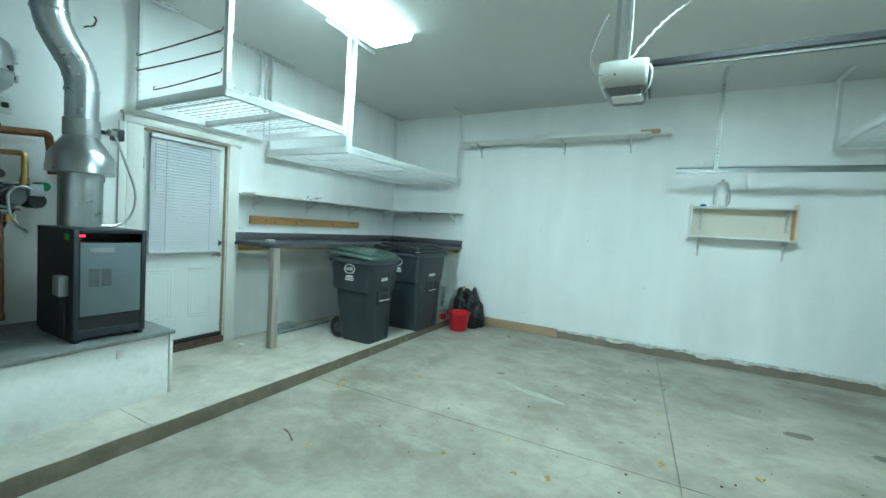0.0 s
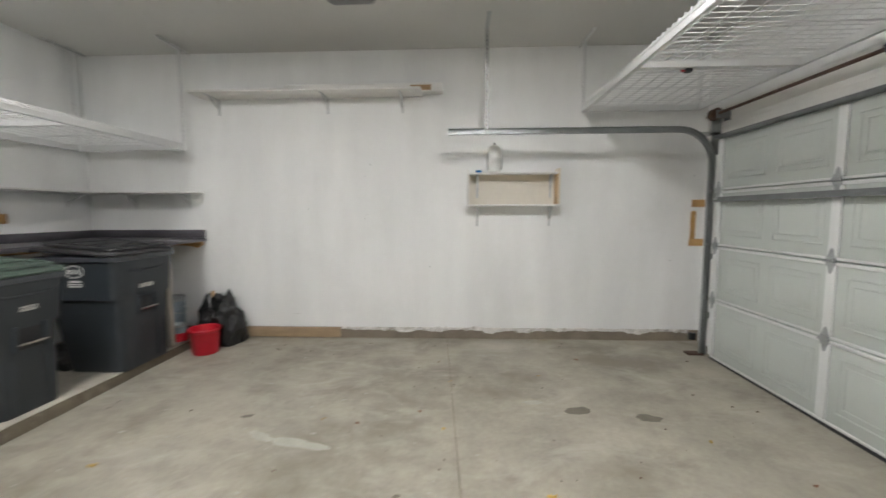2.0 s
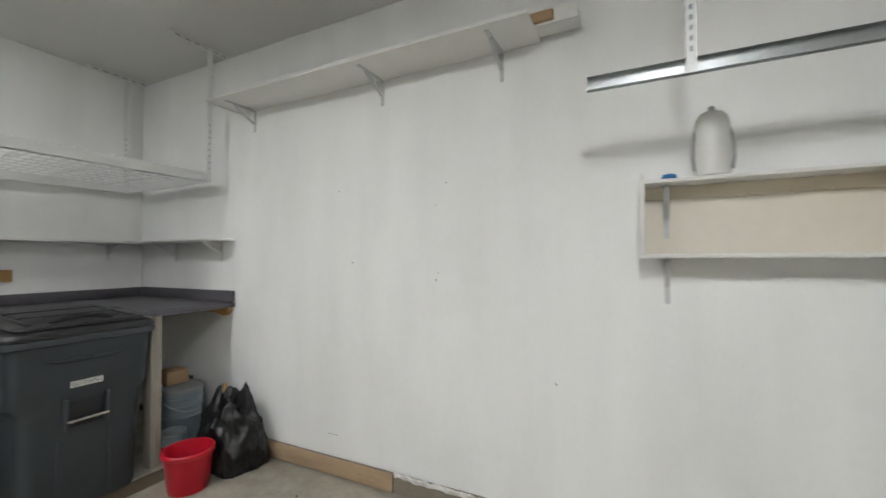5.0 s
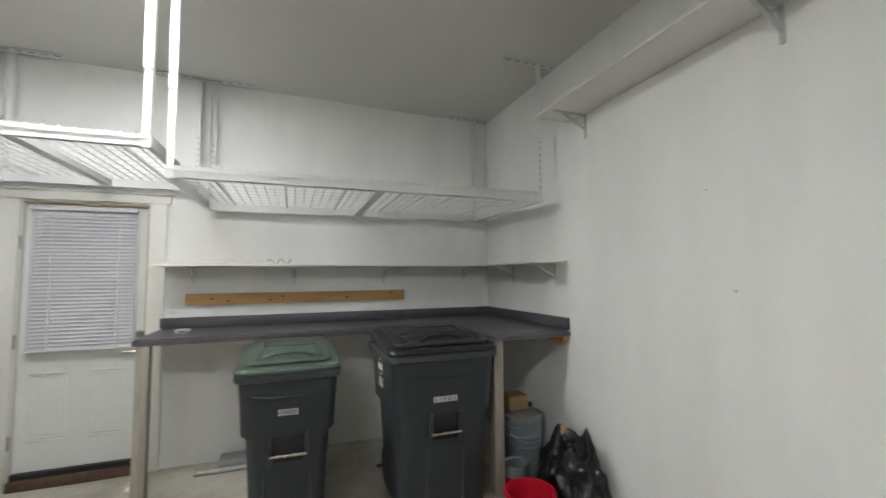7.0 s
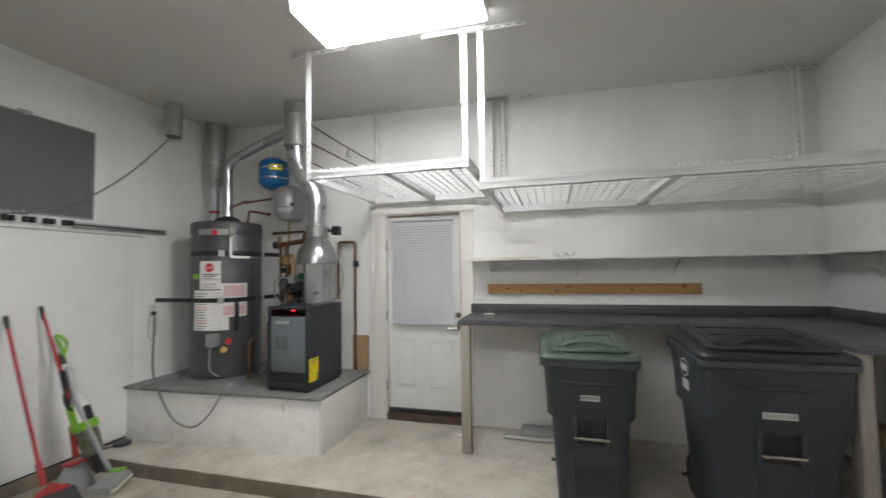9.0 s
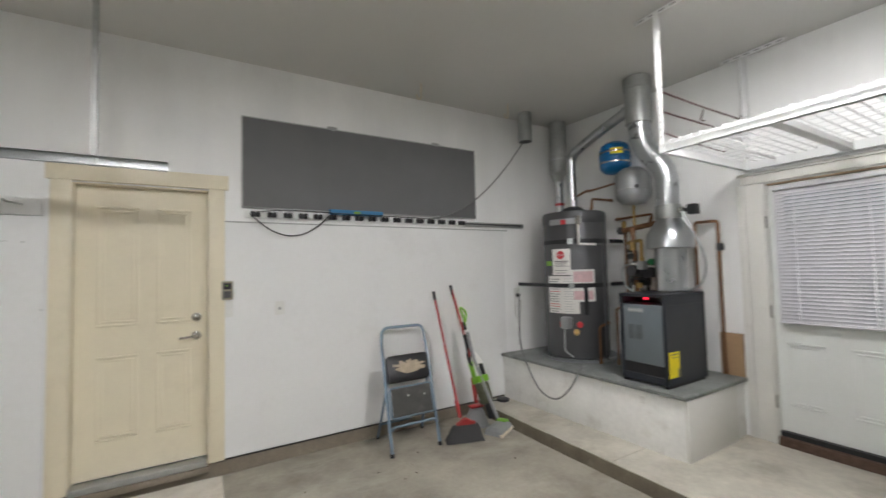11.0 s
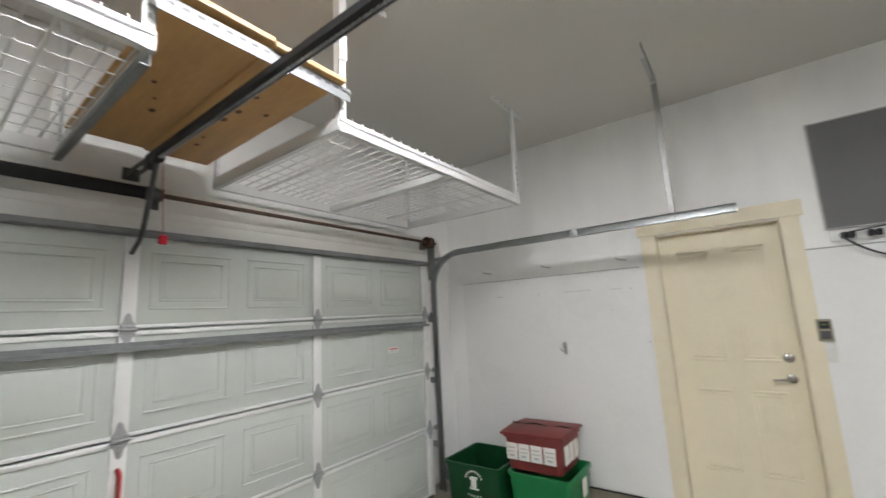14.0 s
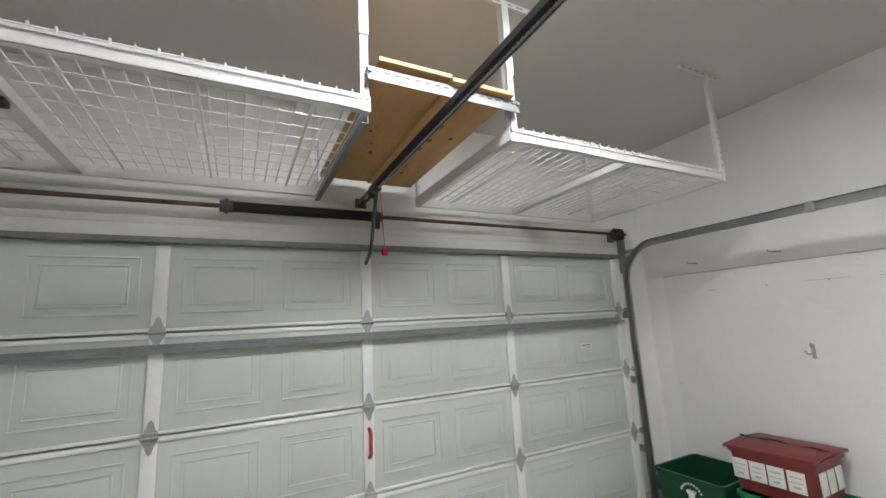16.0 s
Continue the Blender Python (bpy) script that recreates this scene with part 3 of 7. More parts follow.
# back door with a blind over its window
door_2 = panel_door("door_2", 0.79, 2.02, 0.045, [(0.065, 0.295, 0.225, 0.735), (0.445, 0.68, 0.225, 0.735)], DOORWHITE,
                    "closed white half-window back door", window=(0.085, 0.705, 0.96, 1.92))
part("window_frame", boxes((0.07, 0.72, -0.012, 0.0, 1.92, 1.95), (0.07, 0.72, -0.012, 0.0, 0.93, 0.96), (0.07, 0.1, -0.012, 0.0, 0.96, 1.92), (0.69, 0.72, -0.012, 0.0, 0.96, 1.92), bevel=0.003), DOORWHITE, door_2)
pane = part("pane", boxes((0.085, 0.705, 0.018, 0.026, 0.96, 1.92)), GLASS, door_2)
pane.visible_shadow = False
for z in (0.985, 0.86):
    b = lathe([(0.03, 0), (0.031, 0.004), (0.024, 0.014)])
    b.transform(pose(0.748, 0, z, 90))
    ob = part("deadbolt" if z > 0.9 else "door_handle", b, CHROME, door_2, "satin nickel deadbolt" if z > 0.9 else "satin nickel lever handle")
    if z < 0.9:
        part("lever", tube(bend([(0.748, -0.012, z), (0.748, -0.05, z), (0.65, -0.055, z - 0.006)], 0.02), 0.009), CHROME, ob)
door_2.matrix_basis = pose(-0.045, 2.235, 0.095, 0, 0, 90)
frame_2 = thing("door_frame_2", (0, 2.63, 0.05), "white-painted door casing with a crown head", "door frame", kind="structure")
for dims, nm in (((0.0, 0.022, 2.095, 2.225, 0.012, 2.13), "casing"), ((0.0, 0.022, 3.035, 3.155, 0.012, 2.13), "casing"), ((0.0, 0.026, 2.07, 3.18, 2.13, 2.20), "head_casing"), ((0.0, 0.045, 2.05, 3.2, 2.20, 2.222), "head_cap"),
                 ((-0.14, -0.001, 2.225, 2.233, 0.06, 2.125), "jamb"), ((-0.14, -0.001, 3.027, 3.035, 0.06, 2.125), "jamb"), ((-0.14, -0.001, 2.233, 3.027, 2.117, 2.125), "head_jamb")):
    part(nm, boxes(dims, bevel=0.003), TRIM, frame_2)
part("weatherstrip", boxes((-0.044, -0.003, 3.02, 3.0265, 0.12, 2.116)), BASEWOOD, frame_2, "bare wooden jamb edge")
part("weatherstrip", boxes((-0.044, -0.003, 2.24, 3.019, 2.105, 2.1165)), BASEWOOD, frame_2, "bare wooden jamb edge")
part("threshold", boxes((-0.12, 0.03, 2.233, 3.027, 0.005, 0.08), bevel=0.006), RUST, frame_2, "worn dark wooden threshold")
part("door_sweep", boxes((-0.046, -0.005, 2.24, 3.02, 0.081, 0.118)), BLACK, frame_2, "black rubber door sweep")
hinge_bm = rods(((0.006, 2.228, 0.3), (0.006, 2.228, 0.4), 0.007))
part("hinge", hinge_bm, CHROME, frame_2)
part("hinge", rods(((0.006, 2.228, 1.75), (0.006, 2.228, 1.85), 0.007)), CHROME, frame_2)
part("hinge", rods(((0.006, 2.228, 1.02), (0.006, 2.228, 1.12), 0.007)), CHROME, frame_2)

blind = thing("window_blind", (0.0, 2.63, 2.09), "closed white horizontal mini blind over the door window", "blind")
part("head_rail", boxes((-0.03, 0.028, 2.285, 2.95, 2.05, 2.085), bevel=0.004), BLINDS, blind)
part("bottom_rail", boxes((-0.012, 0.02, 2.285, 2.95, 0.985, 1.0), bevel=0.004), BLINDS, blind)
slat_bm = bmesh.new()
sv = [[slat_bm.verts.new((0.014 - 0.022 * i / 4 + 0.003 * math.sin(math.pi * i / 4), y, -0.0137 + 0.0274 * i / 4)) for i, a in enumerate((0, 0.3, 0.6, 0.9, 1.2))] for y in (2.288, 2.947)]
for i in range(4):
    slat_bm.faces.new((sv[0][i], sv[0][i + 1], sv[1][i + 1], sv[1][i]))
slat_bm.transform(Matrix.Translation(-Vector(blind.location)))
slat_mesh = mesh_of("slat", slat_bm, BLINDS)
for k in range(37):
    s = new("slat", slat_mesh)
    s.parent, s.location = blind, (0, 0, 1.014 + k * 0.0283)
for y in (2.42, 2.84):
    part("ladder_cord", rods(((0.0165, y, 1.0), (0.0165, y, 2.05), 0.003), n=6), BLINDS, blind)
part("tilt_wand", rods(((0.03, 2.32, 1.55), (0.022, 2.32, 2.06), 0.003), n=6), BLINDS, blind)

# ---- heater platform ----
plat = thing("platform", (0.47, 1.0, 0.05), "white plastered platform under the heaters with a grey top", "platform", kind="structure")


def skewed(bm):
    """The platform front stands further out towards the house wall."""
    for v in bm.verts:
        if v.co.x > 0.5:
            v.co.x += 0.09 * (1 - min(v.co.y, 2.03) / 2.03)
    return bm


part("plinth", skewed(boxes((0.0, 0.925, 0.0, 2.005, -0.01, 0.462), bevel=0.012)), PLINTH, plat)
part("top_board", skewed(boxes((0.0, 0.955, 0.0, 2.035, 0.465, 0.495), bevel=0.008)), PLATTOP, plat, "stained grey-green platform top")
part("end_trim", boxes((0.2, 0.93, 2.005, 2.03, 0.012, 0.464), bevel=0.004), TRIM, plat)
part("outlet", boxes((0.93, 0.95, 1.66, 1.70, 0.36, 0.42), bevel=0.002), SHELFWHITE, plat, "small beige cover plate")
part("mid_trim", boxes((0.0, 0.024, 2.036, 2.094, 0.012, 2.13), bevel=0.003), TRIM, plat)


# ---- ceiling lights ----
def ceiling_light(x0, x1, y0, y1, glow):
    z = ceil_z((y0 + y1) / 2)
    at = ((x0 + x1) / 2, (y0 + y1) / 2, z)
    d = thing("ceiling_light", at, "lit fluorescent ceiling light with a white wrap diffuser", "ceiling light", "ceiling lights")
    part("housing", boxes((x0 + 0.02, x1 - 0.02, y0 + 0.01, y1 - 0.01, z - 0.035, z + 0.012), bevel=0.004), RACK, d)
    part("diffuser", loft([(z - 0.095, x0 + 0.05, x1 - 0.05, y0 + 0.004, y1 - 0.004, 0.02), (z - 0.085, x0 + 0.02, x1 - 0.02, y0 + 0.002, y1 - 0.002, 0.02), (z - 0.04, x0, x1, y0, y1, 0.02), (z - 0.037, x0 + 0.02, x1 - 0.02, y0, y1, 0.02)]), GLOW_SIDE, d)
    part("lens", boxes((x0 + 0.05, x1 - 0.05, y0 + 0.015, y1 - 0.015, z - 0.1, z - 0.0955), bevel=0.001), glow, d)
    part("end_cap", boxes((x0 + 0.03, x1 - 0.03, y1, y1 + 0.012, z - 0.09, z - 0.01), bevel=0.004), RACK, d)
    part("end_cap", boxes((x0 + 0.03, x1 - 0.03, y0 - 0.012, y0, z - 0.09, z - 0.01), bevel=0.004), RACK, d)
    return d


ceiling_light(1.44, 1.93, 2.42, 3.56, GLOW)
ceiling_light(4.40, 4.89, 2.42, 3.56, GLOW_B)


# ---- overhead storage racks ----
def rack(x0, x1, y0, y1, z, front, beams, label, posts_up=True):
    """A hanging rack with its deck between z and z + 0.07; front is the x of its room side."""
    r = thing("overhead_rack", ((x0 + x1) / 2, (y0 + y1) / 2, z), label, "storage rack", "overhead storage racks")
    t, h = 0.004, 0.068
    back = x0 if front == x1 else x1
    dx = 1 if front == x1 else -1
    for x, nm in ((front, "front_beam"), (back, "rear_beam")):
        s = -1 if x == x1 else 1
        part(nm, boxes((min(x, x + s * t), max(x, x + s * t), y0, y1, z, z + h), (min(x, x + s * 0.03), max(x, x + s * 0.03), y0, y1, z - 0.0, z + t)), RACK, r)
    for y, s in ((y0, 1), (y1, -1)):
        part("side_beam", boxes((x0 + t, x1 - t, min(y, y + s * t), max(y, y + s * t), z, z + h), (x0 + 0.03, x1 - 0.03, min(y, y + s * 0.03), max(y, y + s * 0.03), z, z + t)), RACK, r)
    for k in range(1, beams + 1):
        y = y0 + (y1 - y0) * k / (beams + 1)
        part("cross_beam", boxes((x0 + t, x1 - t, y - 0.028, y + 0.028, z + 0.012, z + 0.016), (x0 + t, x1 - t, y - 0.03, y - 0.026, z + 0.012, z + 0.055), (x0 + t, x1 - t, y + 0.026, y + 0.03, z + 0.012, z + 0.055)), RACK, r)
    # wire decks, bent down over the long beams
    n = max(1, round((y1 - y0) / 1.24))
    dw = (y1 - y0) / n
    for k in range(n):
        a, b = y0 + k * dw + 0.012, y0 + (k + 1) * dw - 0.012
        bm = bmesh.new()
        zt = z + h + 0.004
        rw = 0.0028
        ny, nx = max(2, round((b - a) / 0.066)), max(2, round((x1 - x0) / 0.118))
        for i in range(ny + 1):
            y = a + (b - a) * i / ny
            box(bm, x0 - 0.004, x1 + 0.004, y - rw, y + rw, zt - rw, zt + rw)
            for x in (x0 - 0.006, x1 + 0.006):
                box(bm, x - rw, x + rw, y - rw, y + rw, zt - 0.024, zt + rw)
                cyl(bm, (x, y, zt - 0.004), (x, y, zt + 0.005), 0.0042, n=6)
        for i in range(nx + 1):
            x = x0 + (x1 - x0) * i / nx
            box(bm, x - rw, x + rw, a, b, zt - 3 * rw, zt - rw)
        for x in (x0 - 0.007, x1 + 0.007):
            box(bm, x - rw, x + rw, a, b, zt - 0.026, zt - 0.021)
        for i in range(3):
            y = a + (b - a) * (0.16 + 0.34 * i)
            box(bm, x0, x1, y - 0.006, y + 0.006, zt - 0.02, zt - 0.012)
        part("wire_deck", bm, WIRE, r, "white wire mesh deck")
    # posts: an outer sleeve above and a punched inner leg below
    for x in (front, back):
        sx = 1 if x == x0 else -1
        for y in (y0, y1):
            sy = 1 if y == y0 else -1
            zc = ceil_z(y)
            bm = bmesh.new()
            px, py = x - sx * 0.005, y + sy * 0.006
            box(bm, min(px, px + sx * 0.004), max(px, px + sx * 0.004), min(py, py + sy * 0.038), max(py, py + sy * 0.038), z - 0.004, zc - 0.005)
            box(bm, min(px, px + sx * 0.038), max(px, px + sx * 0.038), min(py, py + sy * 0.004), max(py, py + sy * 0.004), z - 0.004, zc - 0.005)
            post = part("post", bm, RACK, r)
            holes = bmesh.new()
            zz = z + 0.1
            while zz < z + 0.5 * (zc - z):
                hx = px - sx * 0.0008 if x == front else px + sx * 0.0048
                box(holes, hx - 0.0008, hx + 0.0008, py + sy * 0.019 - 0.005, py + sy * 0.019 + 0.005, zz, zz + 0.016)
                zz += 0.05
            part("slotting", holes, SLOTGREY, post, "punched slots")
            part("sleeve", boxes((px - sx * 0.004 - 0.0025, px - sx * 0.004 + 0.0025, min(py, py + sy * 0.042), max(py, py + sy * 0.042), z + 0.45 * (zc - z), zc - 0.006)), RACK, post)
    for x in (front, back):
        for y in (y0, y1):
            mid = y + (0.1 if y == y0 else -0.1)
            bx = x + (0.012 if x == x0 else -0.012)
            zc = ceil_z(mid) - 0.002
            br = part("ceiling_bracket", boxes((bx - 0.02, bx + 0.02, mid - 0.23, mid + 0.23, zc - 0.008, zc - 0.001), (bx + dx * 0.018 - 0.002, bx + dx * 0.018 + 0.002, mid - 0.23, mid + 0.23, zc - 0.034, zc - 0.006)), RACK, r)
            hs = bmesh.new()
            for k in range(6):
                yy = mid - 0.2 + k * 0.075
                box(hs, bx + dx * 0.021 - 0.0008, bx + dx * 0.021 + 0.0008, yy, yy + 0.04, zc - 0.024, zc - 0.014)
            part("slotting", hs, SLOTGREY, br, "punched slots")
    return r


rack(0.07, 1.305, 2.13, 3.395, 2.24, 1.305, 1, "white steel overhead rack hanging over the back door")
rack(0.07, 1.285, 3.455, 5.915, 2.085, 1.285, 1, "long white steel overhead rack hanging above the workbench")
er = rack(5.595, 6.80, 3.425, 5.95, 2.445, 5.595, 1, "long white steel overhead rack above the garage door")
rack(5.595, 6.80, 0.885, 2.72, 2.435, 5.595, 1, "white steel overhead rack above the garage door")
part("end_channel", boxes((5.62, 6.75, 3.43, 3.433, 2.402, 2.444), (5.62, 6.75, 3.43, 3.46, 2.402, 2.405)), STRUT, er, "dark galvanized end channel")
for z0, z1, g in ((2.691, 2.686, 0.0), (2.548, 2.561, 0.0), (2.399, 2.369, 0.28)):
    b = thing("bungee_cord", (0.68, 2.125, z0), "dark red bungee cord stretched across the rack end", "bungee cord", "bungee cords on the rack")
    part("cord", tube(sag((1.25, 2.122, z0), (0.11 + g, 2.122, z1), 0.006, 8), 0.006 if not g else 0.005, 8), BUNGEE, b)
    for x, z in ((1.25, z0), (0.11 + g, z1)):
        s = 1 if x > 0.7 else -1
        part("hook", tube(bend([(x - s * 0.03, 2.122, z), (x + s * 0.015, 2.122, z), (x + s * 0.03, 2.124, z + 0.02), (x + s * 0.012, 2.13, z + 0.03)], 0.012), 0.0035, 6), BLACK, b)

# ---- garage door ----
DX = 6.795                    # inner skin of the door
Y0, Y1 = 0.685, 5.535
ROWS_Z = (-0.045, 0.535, 1.065, 1.595, 2.11)
STILES = (0.72, 1.965, 3.115, 4.27, 5.50)
gd = thing("garage_door", (DX, 3.11, 0.0), "closed pale grey-green steel sectional garage door", "garage door", kind="structure")
sections = []
for a, b in zip(ROWS_Z, ROWS_Z[1:]):
    bm = boxes((DX, DX + 0.045, Y0, Y1, a + 0.004, b - 0.004), bevel=0.003)
    sec = part("door_section", bm, GDOOR, gd)
    sections.append(sec)
    part("joint_rail", boxes((DX - 0.014, DX - 0.0005, Y0 + 0.02, Y1 - 0.02, b - 0.03, b - 0.006), bevel=0.004), STILE, sec) if b < 2.1 else None
    part("joint_rail", boxes((DX - 0.011, DX - 0.0005, Y0 + 0.02, Y1 - 0.02, a + 0.006, a + 0.024), bevel=0.004), STILE, sec)
    for y0, y1 in zip(STILES, STILES[1:]):
        w = (y1 - y0 - 0.085) / 2
        for k in range(2):
            p0 = y0 + 0.0425 + k * w + 0.055
            p1 = p0 + w - 0.11
            z0, z1 = a + 0.10, b - 0.10
            pb = bmesh.new()
            for m, d, t in ((0.0, 0.010, 0.011), (0.045, 0.009, 0.010)):
                u0, u1, v0, v1 = p0 + m, p1 - m, z0 + m, z1 - m
                for q in ((u0, u1, v1 - t, v1), (u0, u1, v0, v0 + t), (u0, u0 + t, v0 + t, v1 - t), (u1 - t, u1, v0 + t, v1 - t)):
                    deep = d if q[1] - q[0] > 0.05 else 0.3 * d
                    box(pb, DX - deep, DX + 0.001, q[0], q[1], q[2], q[3], 0.4 * deep)
            box(pb, DX - 0.004, DX + 0.001, p0 + 0.06, p1 - 0.06, z0 + 0.06, z1 - 0.06, 0.003)
            part("embossed_panel", pb, GDOOR, sec)
    for y in STILES:
        e = 0.034
        part("stile", boxes((DX - 0.022, DX - 0.001, y - e, y + e, a + 0.03, b - 0.034), bevel=0.003), STILE, sec)


def hinge_at(y, z):
    bm = bmesh.new()
    x = DX - 0.0225
    for s in (-1, 1):
        v = [bm.verts.new((x, y + dy, z + s * dz)) for dy, dz in ((-0.036, 0.006), (-0.036, 0.02), (-0.02, 0.045), (-0.012, 0.075), (0.0, 0.088), (0.012, 0.075), (0.02, 0.045), (0.036, 0.02), (0.036, 0.006))]
        f = bm.faces.new(v)
        r = bmesh.ops.extrude_face_region(bm, geom=[f])
        for q in r["geom"]:
            if isinstance(q, bmesh.types.BMVert):
                q.co.x -= 0.004
    cyl(bm, (x - 0.012, y - 0.04, z), (x - 0.012, y + 0.04, z), 0.009, n=10)
    for dz in (0.06, -0.06, 0.03, -0.03):
        cyl(bm, (x - 0.004, y, z + dz), (x - 0.011, y, z + dz), 0.007, n=6)
    box(bm, x - 0.016, x - 0.002, y - 0.03, y + 0.03, z + 0.004, z + 0.026, 0.004)
    return bm


for z in ROWS_Z[1:4]:
    for y in STILES:
        part("hinge", hinge_at(y, z), HINGE, gd, "galvanized strap hinge")
    for y, s in ((0.69, -1), (5.53, 1)):
        part("roller", rods(((DX - 0.035, y - s * 0.03, z), (DX - 0.035, y + s * 0.06, z), 0.006), ((DX - 0.035, y + s * 0.045, z), (DX - 0.035, y + s * 0.07, z), 0.022)), DULL, gd, "steel roller")
part("strut", boxes((DX - 0.06, DX - 0.023, Y0 + 0.02, Y1 - 0.02, 1.487, 1.491), (DX - 0.062, DX - 0.058, Y0 + 0.02, Y1 - 0.02, 1.487, 1.508), (DX - 0.027, DX - 0.023, Y0 + 0.02, Y1 - 0.02, 1.487, 1.533), (DX - 0.06, DX - 0.023, Y0 + 0.02, Y1 - 0.02, 1.504, 1.508)), STRUT, gd, "galvanized stiffening strut")
part("top_strut", boxes((DX - 0.05, DX + 0.04, Y0 - 0.02, Y1 + 0.02, 2.112, 2.116), (DX - 0.052, DX - 0.047, Y0 - 0.02, Y1 + 0.02, 2.088, 2.118), (DX - 0.03, DX - 0.024, Y0, Y1, 2.08, 2.112)), STRUT, gd, "dark grey steel strut along the top")
part("bottom_seal", boxes((DX - 0.005, DX + 0.05, Y0, Y1, floor_z(0.6) - 0.02, -0.042), bevel=0.004), BLACK, gd, "black rubber bottom seal")
part("pull_handle", tube(bend([(DX - 0.022, 3.115, 0.93), (DX - 0.06, 3.115, 0.915), (DX - 0.06, 3.115, 0.775), (DX - 0.022, 3.115, 0.76)], 0.03), 0.011), REDPOLE, gd, "red pull handle")
warn = part("warning_label", boxes((DX - 0.009, DX - 0.0055, 1.10, 1.22, 1.28, 1.325)), PAPER, gd, "white warning sticker with red print")
part("red_bar", boxes((DX - 0.0105, DX - 0.009, 1.11, 1.21, 1.308, 1.318)), REDINK, warn)
part("print_lines", boxes((DX - 0.0105, DX - 0.009, 1.11, 1.21, 1.297, 1.300), (DX - 0.0105, DX - 0.009, 1.12, 1.21, 1.288, 1.291)), INK, warn)
solo("door_outside", boxes((LX + 0.02, LX + 0.15, 0.72, 5.49, -0.3, 2.12)), GDOOR, "outer face behind the closed garage door", "garage door", kind="structure")

# header boards over the door
hd = thing("door_header", (6.88, 3.1, 2.2), "white-painted stepped header boards over the garage door", "header", kind="structure")
for x, z0, z1 in ((6.852, 2.125, 2.215), (6.862, 2.217, 2.262), (6.872, 2.264, 2.40)):
    part("board", boxes((x, LX, 0.3, 5.85, z0, z1), bevel=0.003), TRIM, hd)
for y0, y1 in ((0.58, 0.69), (5.53, 5.64)):
    part("side_jamb", boxes((6.85, LX, y0, y1, -0.1, 2.124), bevel=0.003), TRIM, hd)

# torsion shaft, spring, drums
ts = thing("torsion_shaft", (6.765, 3.1, 2.33), "steel torsion shaft with a black-sleeved spring and cable drums", "torsion spring")
SZ = 2.325
part("shaft", rods(((6.765, 0.5, SZ), (6.765, 5.72, SZ), 0.0135)), RUST, ts)
part("spring", rods(((6.765, 3.06, SZ), (6.765, 3.96, SZ), 0.033), n=24), SLEEVE, ts, "black-sleeved torsion spring")
for y in (3.05, 3.97):
    part("cone", rods(((6.765, y - 0.035, SZ), (6.765, y + 0.035, SZ), 0.037), ((6.765, y - 0.01, SZ), (6.765, y + 0.01, SZ), 0.045)), DARK, ts, "cast winding cone")
for y in (0.62, 5.6):
    part("drum", rods(((6.765, y - 0.03, SZ), (6.765, y + 0.03, SZ), 0.045), ((6.765, y - 0.036, SZ), (6.765, y - 0.026, SZ), 0.056), ((6.765, y + 0.026, SZ), (6.765, y + 0.036, SZ), 0.056), n=24), RUST, ts, "rusty cable drum")
    part("end_bearing", boxes((6.735, 6.87, y - 0.065, y - 0.06, SZ - 0.05, SZ + 0.03), (6.862, 6.872, y - 0.06, y + 0.02, SZ - 0.06, SZ + 0.04)), STRUT, ts)
part("centre_plate", boxes((6.735, 6.87, 3.0, 3.005, SZ - 0.03, SZ + 0.03), (6.866, 6.872, 2.98, 3.04, SZ - 0.06, SZ + 0.06)), DARK, ts)


